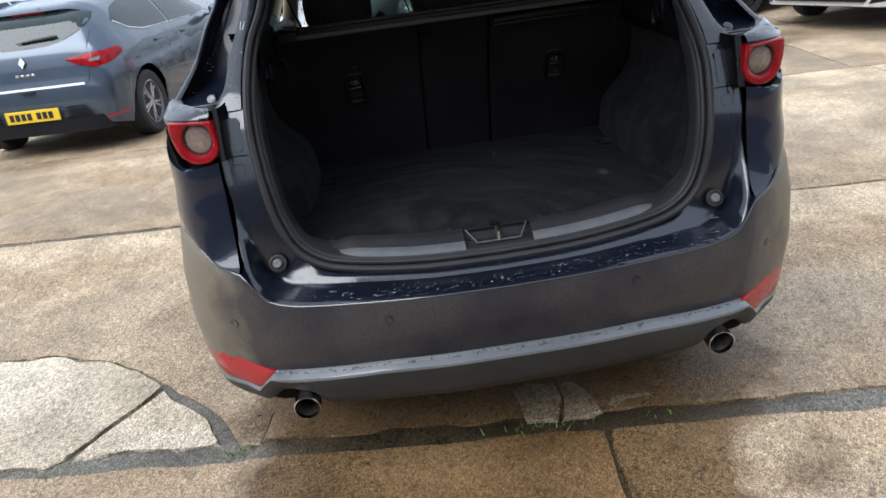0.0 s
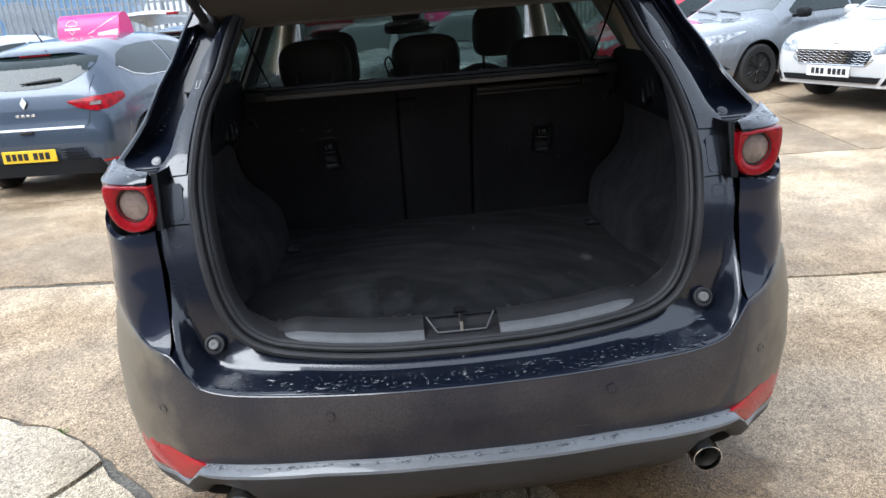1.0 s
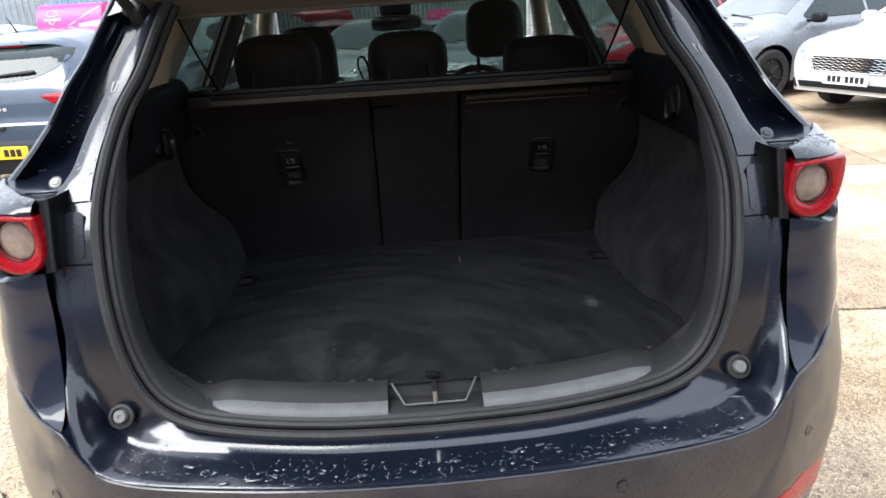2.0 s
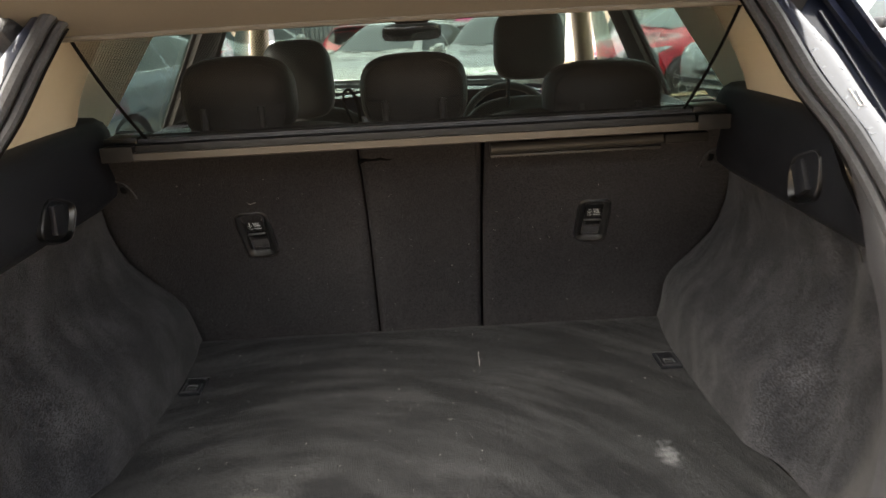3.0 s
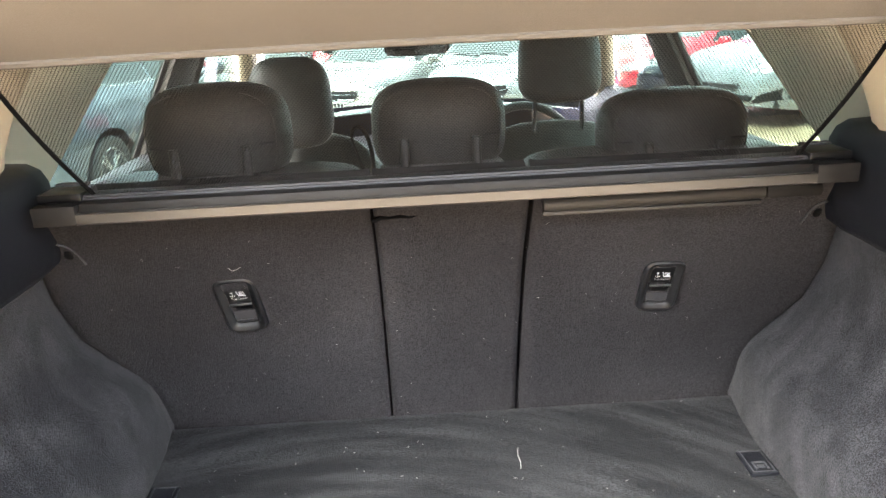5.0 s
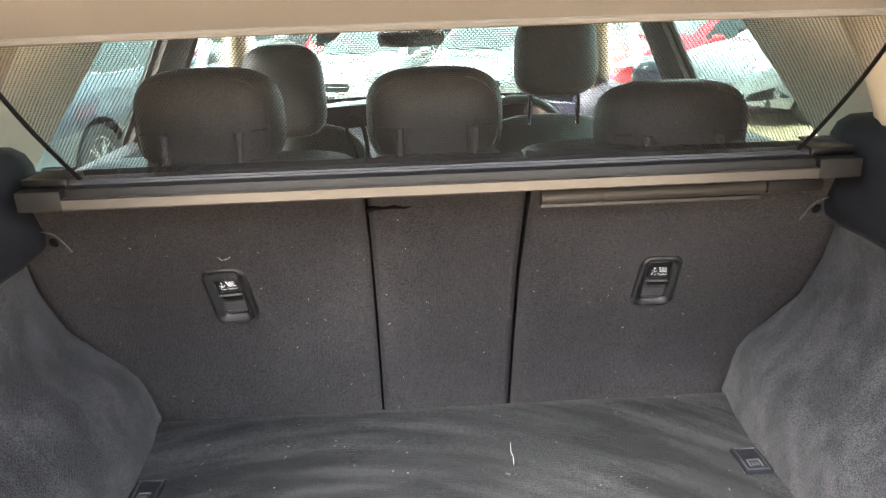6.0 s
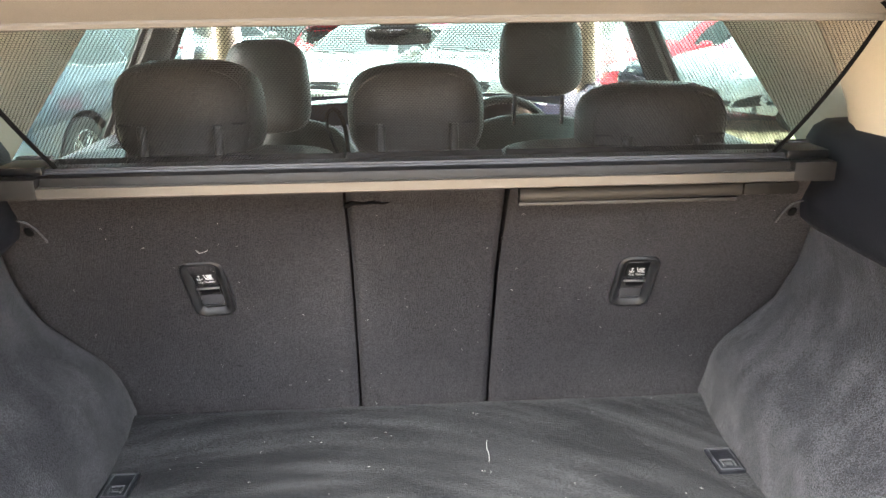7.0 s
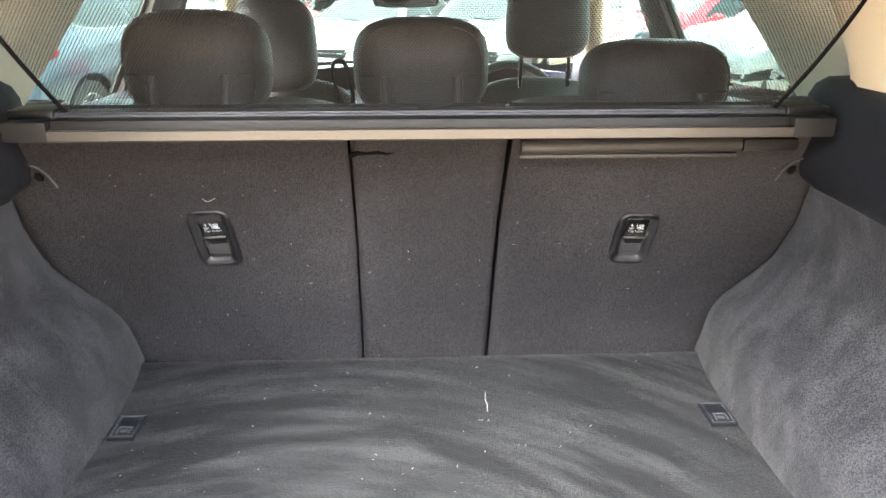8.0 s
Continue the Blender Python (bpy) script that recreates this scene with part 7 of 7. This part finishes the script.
    # rear: lower panel, boot line, strip, wiper, plate
    bm = bmesh.new()
    surface_plate(bm, shape, "rear", ((-0.84 * hw, 0.22), (0.84 * hw, 0.22), (0.74 * hw, 0.352), (-0.74 * hw, 0.352)), 0.010, 0.03, 16, 3)
    rear_low = part("rear_lower_panel", bm, black_plastic, car, "black lower rear panel")
    for s in (-1, 1):
        for k in range(4):
            bm = bmesh.new()
            surface_plate(bm, shape, "rear", ((s * 0.36 * hw, 0.36 + 0.026 * k), (s * (0.66 - 0.02 * k) * hw, 0.36 + 0.026 * k), (s * (0.66 - 0.02 * k) * hw, 0.374 + 0.026 * k), (s * 0.36 * hw, 0.374 + 0.026 * k)), 0.016, 0.01, 5, 1)
            part("vent_slat", bm, black_plastic, rear_low)
    bm = bmesh.new()
    surface_plate(bm, shape, "rear", ((-0.64 * hw, 0.627), (0.64 * hw, 0.627), (0.64 * hw, 0.647), (-0.64 * hw, 0.647)), 0.014, 0.02, 16, 1)
    part("boot_strip", bm, chrome, car, "bright strip along the boot edge")
    bm = bmesh.new()
    rbox(bm, Matrix.Translation((0, shape.rear_y(0, 0.61) - 0.014, 0.610)), (0.13, 0.02, 0.022), 0.006)
    part("boot_handle", bm, rubber, car)
    def number_plate(face, z, mat):
        y = shape.rear_y(0.1, z) - 0.022 if face == "rear" else shape.front_y(0.1, z) + 0.022
        bm = bmesh.new()
        rbox(bm, Matrix.Translation((0, y, z)), (0.52, 0.01, 0.111), 0.004, 1)
        np_ = part("number_plate", bm, mat, car, "number plate with plain dark bars")
        for x, w in ((-0.20, 0.042), (-0.143, 0.042), (-0.086, 0.042), (-0.029, 0.042), (0.062, 0.042), (0.119, 0.042), (0.176, 0.042)):
            bm = bmesh.new()
            rbox(bm, Matrix.Translation((x, y + (-0.006 if face == "rear" else 0.006), z)), (w, 0.004, 0.062), 0.001, 1)
            part("plate_bar", bm, ink, np_)
    number_plate("rear", 0.405, yellow_plate)
    if grille != "low":
        number_plate("front", 0.42, white_plate)
    bm = bmesh.new()
    yb = shape.rear_y(0, 0.865) - 0.012
    extrude_outline(bm, [(0, 0.055), (0.034, 0), (0, -0.055), (-0.034, 0)], Matrix.Translation((0, yb, 0.865)) @ pose(0, 0, 0, 76, 0, 0), 0.008, 0.003)
    part("badge", bm, chrome, car, "bright diamond badge")
    bm = bmesh.new()
    for k in range(4):
        rbox(bm, Matrix.Translation((-0.075 + 0.05 * k, shape.rear_y(0, 0.757) - 0.004, 0.757)), (0.036, 0.006, 0.022), 0.002, 1)
    part("badge_bars", bm, chrome, car)
    bm = bmesh.new()
    g = lambda x, z: (x, shape.rear_y(x, z) - 0.02, z)
    tube(bm, [g(x, shape.belt + 0.075 + 0.06 * x) for x in np.linspace(-0.04, 0.34, 7)], [0.004, 0.008, 0.011, 0.012, 0.013, 0.015, 0.012], 8)
    part("rear_wiper", bm, rubber, car)
    bm = bmesh.new()
    tip = shape.rear_y(0, shape.H - 0.15)
    rows = [[(x, tip + dy + 0.10 * (x / hw) ** 2, shape.top_z(x, tip + 0.30) - 0.062 + dz) for x in np.linspace(-hw * 0.62, hw * 0.62, 15)] for dy, dz in ((0.28, 0.058), (0.12, 0.034), (-0.02, 0.0), (-0.035, -0.014), (0.03, -0.03))]
    grid(bm, rows)
    part("roof_spoiler", bm, paint, car)
    bm = bmesh.new()
    rbox(bm, Matrix.Translation((0, tip - 0.004, shape.top_z(0, tip + 0.30) - 0.086)), (0.30, 0.05, 0.016), 0.004, 1)
    part("high_brake_light", bm, red_lens, car)
    # front grille
    if grille == "low":
        g0, g1, wide = 0.44, 0.475, 0.40
    else:
        g0, g1, wide = 0.49, 0.63, 0.52
    bm = bmesh.new()
    surface_plate(bm, shape, "front", ((-(wide - 0.08) * hw, g0), ((wide - 0.08) * hw, g0), (wide * hw, g1), (-wide * hw, g1)), 0.008, 0.03, 14, 4)
    gr = part("grille", bm, black_plastic, car, "black grille with bright wave bars" if grille == "wave" else "black grille")
    for k in range({"wave": 5, "low": 0}.get(grille, 2)):
        z = 0.505 + (0.027 if grille == "wave" else 0.07) * k
        bm = bmesh.new()
        w = (0.43 + 0.02 * k) * hw
        pts = []
        for x in np.linspace(-w, w, 41):
            zz = z + (0.007 * math.sin(x * 75 + k * 0.9) if grille == "wave" else 0)
            pts.append((x, shape.front_y(x, zz) + 0.012, zz))
        tube(bm, pts, 0.0045, 6)
        part("grille_bar", bm, chrome, gr)
    bm = bmesh.new()
    a, b, mid = wide - 0.08, wide - 0.04, (g0 + g1) / 2
    loop = [(-a, g0 - 0.003), (a, g0 - 0.003), (wide + 0.01, mid), (b, g1 + 0.005), (-b, g1 + 0.005), (-wide - 0.01, mid), (-a, g0 - 0.003)]
    tube(bm, [(x * hw, shape.front_y(x * hw, z) + 0.010, z) for x, z in loop], 0.007, 6)
    part("grille_surround", bm, rubber if grille == "low" else chrome, gr)
    bm = bmesh.new()
    surface_plate(bm, shape, "front", ((-0.60 * hw, 0.315), (0.60 * hw, 0.315), (0.64 * hw, 0.375), (-0.64 * hw, 0.375)), 0.008, 0.03, 14, 2)
    part("lower_intake", bm, black_plastic, car)
    bm = bmesh.new()
    pad(bm, Matrix.Translation((0, shape.front_y(0, 0.69) - 0.004, 0.685)) @ pose(0, 0, 0, -20, 0, 0), (0.10, 0.02, 0.045), 2.2, 20, 10)
    part("front_badge", bm, chrome, car)
    bm = bmesh.new()
    for s in (-0.35, 0.15):
        y0 = L * 0.758
        tube(bm, [(s * hw + 0.42 * t, y0 - 0.05 - 0.06 * t, shape.top_z(s * hw + 0.42 * t, y0 - 0.05 - 0.06 * t) + 0.014) for t in np.linspace(0, 1, 5)], 0.007, 6)
    part("windscreen_wiper", bm, rubber, car)
    bm = bmesh.new()
    tube(bm, [(0, L * 0.14, shape.H - 0.03), (0, L * 0.115, shape.H + 0.10)], [0.008, 0.003], 6)
    part("aerial", bm, rubber, car)
    if open_hatch:
        bm = bmesh.new()
        rows = []
        for f in np.linspace(0, 1, 7):
            rows.append([(x * hw * (0.66 + 0.1 * f), 0.12 * L - 0.80 * f + 0.02 * x * x, shape.H - 0.02 + 0.34 * f - 0.16 * f * f + 0.04 * (1 - x * x)) for x in np.linspace(-1, 1, 11)])
        plate(bm, rows, (0, 0.02, 0.05))
        hatch = part("raised_hatch", bm, paint, car, "raised tailgate")
        bm = bmesh.new()
        for s in (-1, 1):
            rbox(bm, Matrix.Translation((s * hw * 0.66, 0.10 * L - 0.72, shape.H + 0.185)), (0.2, 0.10, 0.05), 0.01, 1)
        part("hatch_lamp", bm, red_lens, hatch)
    if sign:
        roof_sign(m @ Matrix.Translation((0, L * (0.38 if sign == "roof" else 0.84), shape.top(L * 0.38) - 0.012 if sign == "roof" else shape.belt + 0.0)) @ Matrix.Diagonal((0.72, 0.72, 0.78, 1)))
    return car


def roof_sign(m):
    """A wedge-shaped advertising cover laid across a car."""
    sign = thing("car_sign", "magenta and white advertising cover laid across a car", "sign", m, "magenta advertising covers")
    bm = bmesh.new()
    rows = []
    for x in np.linspace(-0.47, 0.47, 13):
        rows.append([(x, -0.22, 0.0), (x, -0.19, 0.12), (x, -0.13, 0.235), (x, -0.05, 0.275), (x, 0.05, 0.275), (x, 0.13, 0.235), (x, 0.19, 0.12), (x, 0.22, 0.0)])
    vs, _ = grid(bm, rows)
    fan(bm, vs[0])
    fan(bm, vs[-1], True)
    part("cover", bm, pink_vinyl, sign)
    bm = bmesh.new()
    def on(x, z, lift=0.004):
        return (x, at([0, 0.12, 0.235], [-0.22, -0.19, -0.13], z) - lift, z)
    def strip(pts_low, pts_top):
        plate(bm, [[on(*p) for p in pts_low], [on(*p, ) for p in pts_top]], (0, 0.003, 0))
    strip([(-0.02, 0.02), (0.12, 0.08), (0.28, 0.15), (0.44, 0.225)], [(0.05, 0.035), (0.20, 0.125), (0.33, 0.19), (0.44, 0.232)])
    part("white_sweep", bm, white_print, sign)
    bm = bmesh.new()
    plate(bm, [[on(x, 0.015) for x in (0.14, 0.25, 0.36, 0.45)], [on(x, 0.03 + (x - 0.14) * 0.12) for x in (0.14, 0.25, 0.36, 0.45)]], (0, 0.003, 0))
    part("white_wedge", bm, white_print, sign)
    bm = bmesh.new()
    tube(bm, [on(x, z, 0.005) for x, z in ((-0.33, 0.15), (-0.31, 0.19), (-0.27, 0.205), (-0.22, 0.205), (-0.18, 0.185), (-0.16, 0.15), (-0.20, 0.135), (-0.29, 0.135), (-0.33, 0.15))], 0.006, 6)
    tube(bm, [on(x, z, 0.005) for x, z in ((-0.29, 0.07), (-0.245, 0.03), (-0.20, 0.07))], 0.006, 6)
    part("car_outline", bm, white_print, sign)
    bm = bmesh.new()
    plate(bm, [[on(x, 0.085) for x in (-0.36, -0.25, -0.12)], [on(x, 0.112) for x in (-0.36, -0.25, -0.12)]], (0, 0.003, 0))
    part("word_bar", bm, white_print, sign)


def heading(x, y, degrees):
    return pose(x, y, fall(x, y) - 0.002, 0, 0, degrees)


SUPERMINI = Shape(4.06, 1.73, 1.40, 0.955)
SALOON = Shape(4.35, 1.83, 1.46, 0.92, 0.6, 0.72)
SMALL = Shape(4.02, 1.74, 1.47, 0.93, 0.42, 0.76)
ROW = 110  # turn of the row that faces across the yard


def beside(corner, turn, dx, dy):
    """The pose whose point (dx, dy) of the car lies at corner."""
    a = radians(turn)
    return heading(corner[0] - (dx * math.cos(a) - dy * math.sin(a)), corner[1] - (dx * math.sin(a) + dy * math.cos(a)), turn)


parked_car("hatchback", "wet blue-grey hatchback with an advertising cover on its roof", SUPERMINI, bluegrey_paint, heading(-3.50, 5.11, -8), rim_silver, sign="roof")
parked_car("saloon_car", "white car with a chrome wave-pattern grille", SALOON, white_paint, beside((5.08, 7.08), ROW, 0.78, SALOON.axles[1]), rim_silver, grille="wave")
parked_car("hatchback", "grey hatchback with black alloy wheels", SMALL, grey_paint, beside((4.50, 7.70), ROW, -0.80, SMALL.axles[1]), rim_black, grille="low")
parked_car("hatchback", "red hatchback parked nose out in the row", SMALL, red_paint, beside((3.75, 10.2), ROW, -0.80, SMALL.axles[1]), rim_silver, sign="roof")
parked_car("hatchback", "white hatchback parked nose out in the row", SUPERMINI, white_paint, beside((4.1, 12.7), ROW, -0.80, SUPERMINI.axles[1]), rim_silver, sign="roof")
parked_car("hatchback", "white hatchback facing the dark blue car", SALOON, white_paint, beside((-1.42, 10.9), 158, 0.0, SALOON.L), rim_silver)
parked_car("hatchback", "silver hatchback facing the dark blue car", SMALL, silver_paint, beside((0.75, 9.9), 165, 0.0, SMALL.L), rim_silver)
parked_car("hatchback", "red hatchback with its tailgate raised", SMALL, red_paint, heading(-1.75, 16.2, -8), rim_silver, open_hatch=True)
parked_car("hatchback", "silver hatchback parked behind the others", SUPERMINI, silver_paint, heading(0.9, 17.5, -6), rim_silver, sign="roof")
parked_car("hatchback", "white hatchback with its tailgate raised near the fence", SUPERMINI, white_paint, heading(-8.6, 12.3, -20), rim_silver, open_hatch=True)
parked_car("hatchback", "white hatchback beside the blue-grey one", SMALL, white_paint, heading(-6.9, 9.2, -18), rim_silver)
parked_car("hatchback", "silver hatchback with an advertising cover on its roof", SMALL, silver_paint, heading(-4.3, 12.0, -20), rim_silver, sign="roof", open_hatch=True)


# ---------------------------------------------------------------- fence and wall
def palisade(x0, y0, x1, y1):
    length = math.hypot(x1 - x0, y1 - y0)
    turn = math.degrees(math.atan2(y1 - y0, x1 - x0))
    fence = thing("fence", "galvanised steel palisade fence along the yard", "fence", pose(x0, y0, 0, 0, 0, turn))
    def pale():
        bm = bmesh.new()
        prof = [(-0.033, 0.012), (-0.02, 0.0), (-0.008, -0.008), (0.008, -0.008), (0.02, 0.0), (0.033, 0.012)]
        rows = [[(x, y, z) for x, y in prof] for z in (0.05, 1.2, 2.25)]
        rows.append([(x * 0.35, y, 2.38 - 0.3 * abs(x)) for x, y in prof])
        plate(bm, rows, (0, 0.003, 0))
        return bm
    first = part("pale", pale(), galvanised, fence, smooth=False)
    for k in range(1, int(length / 0.15)):
        ob = new("pale", first.data)
        ob.parent = fence
        ob.location = (0.15 * k, 0, 0)
    for z in (0.45, 1.95):
        bm = bmesh.new()
        rbox(bm, Matrix.Translation((length / 2, 0.03, z)), (length, 0.045, 0.05), 0.004, 1)
        part("rail", bm, galvanised, fence)
    for k in range(int(length / 2.75) + 1):
        bm = bmesh.new()
        rbox(bm, Matrix.Translation((2.75 * k, 0.09, 1.2)), (0.055, 0.10, 2.4), 0.006, 1)
        part("post", bm, galvanised, fence)


palisade(-22, 17.5, -4.2, 16.4)
palisade(-4.2, 16.4, -4.2, 24.0)
palisade(-4.2, 24.0, 14.0, 24.0)


def far_wall():
    bm = bmesh.new()
    rbox(bm, pose(-16.5, 19.9, 2.6, 0, 0, -3.5), (24, 0.3, 5.2), 0.02, 1)
    wall = tagged(link("wall_north", bm, mural_blue), "painted mural wall behind the fence", "wall", kind="structure")
    rng = random.Random(8)
    for k in range(9):
        bm = bmesh.new()
        cx, cz, r = rng.uniform(-20, -6), rng.uniform(1.6, 3.6), rng.uniform(0.5, 1.2)
        pts = [(cx + r * (1 + 0.3 * math.sin(3 * a + k)) * math.cos(a), cz + r * 0.8 * math.sin(a)) for a in np.linspace(0, 2 * math.pi, 28)[:-1]]
        extrude_outline(bm, pts, pose(-5, 19.04, 0, 0, 0, -3.5) @ Matrix.Translation((5, 0, 0)) @ pose(0, 0, 0, 90, 0, 0), 0.01)
        part("painted_shape", bm, (mural_orange, galvanised, white_print)[k % 3], wall)


far_wall()


def lower_walls():
    """The walls that close the lower yard behind its fence."""
    for name, m, size in (("wall_east", pose(-4.5, 22.4, 2.2), (0.3, 6.6, 6.0)), ("wall_far", pose(7.0, 25.6, 2.2), (23.4, 0.3, 6.0))):
        bm = bmesh.new()
        rbox(bm, m, size, 0.02, 1)
        tagged(link(name, bm, pale_wall), "pale painted wall behind the fence of the lower yard", "wall", kind="structure")


lower_walls()


def near_wall():
    """An unseen plain wall added behind the camera, to close the yard and darken reflections."""
    bm = bmesh.new()
    rbox(bm, pose(0, -10.5, 3.2, 0, 0, -6.5), (60, 0.4, 6.4), 0.02, 1)
    tagged(link("wall_south", bm, dark_cladding), "plain dark grey clad wall, unseen, added to close the yard", "wall", kind="structure")


near_wall()
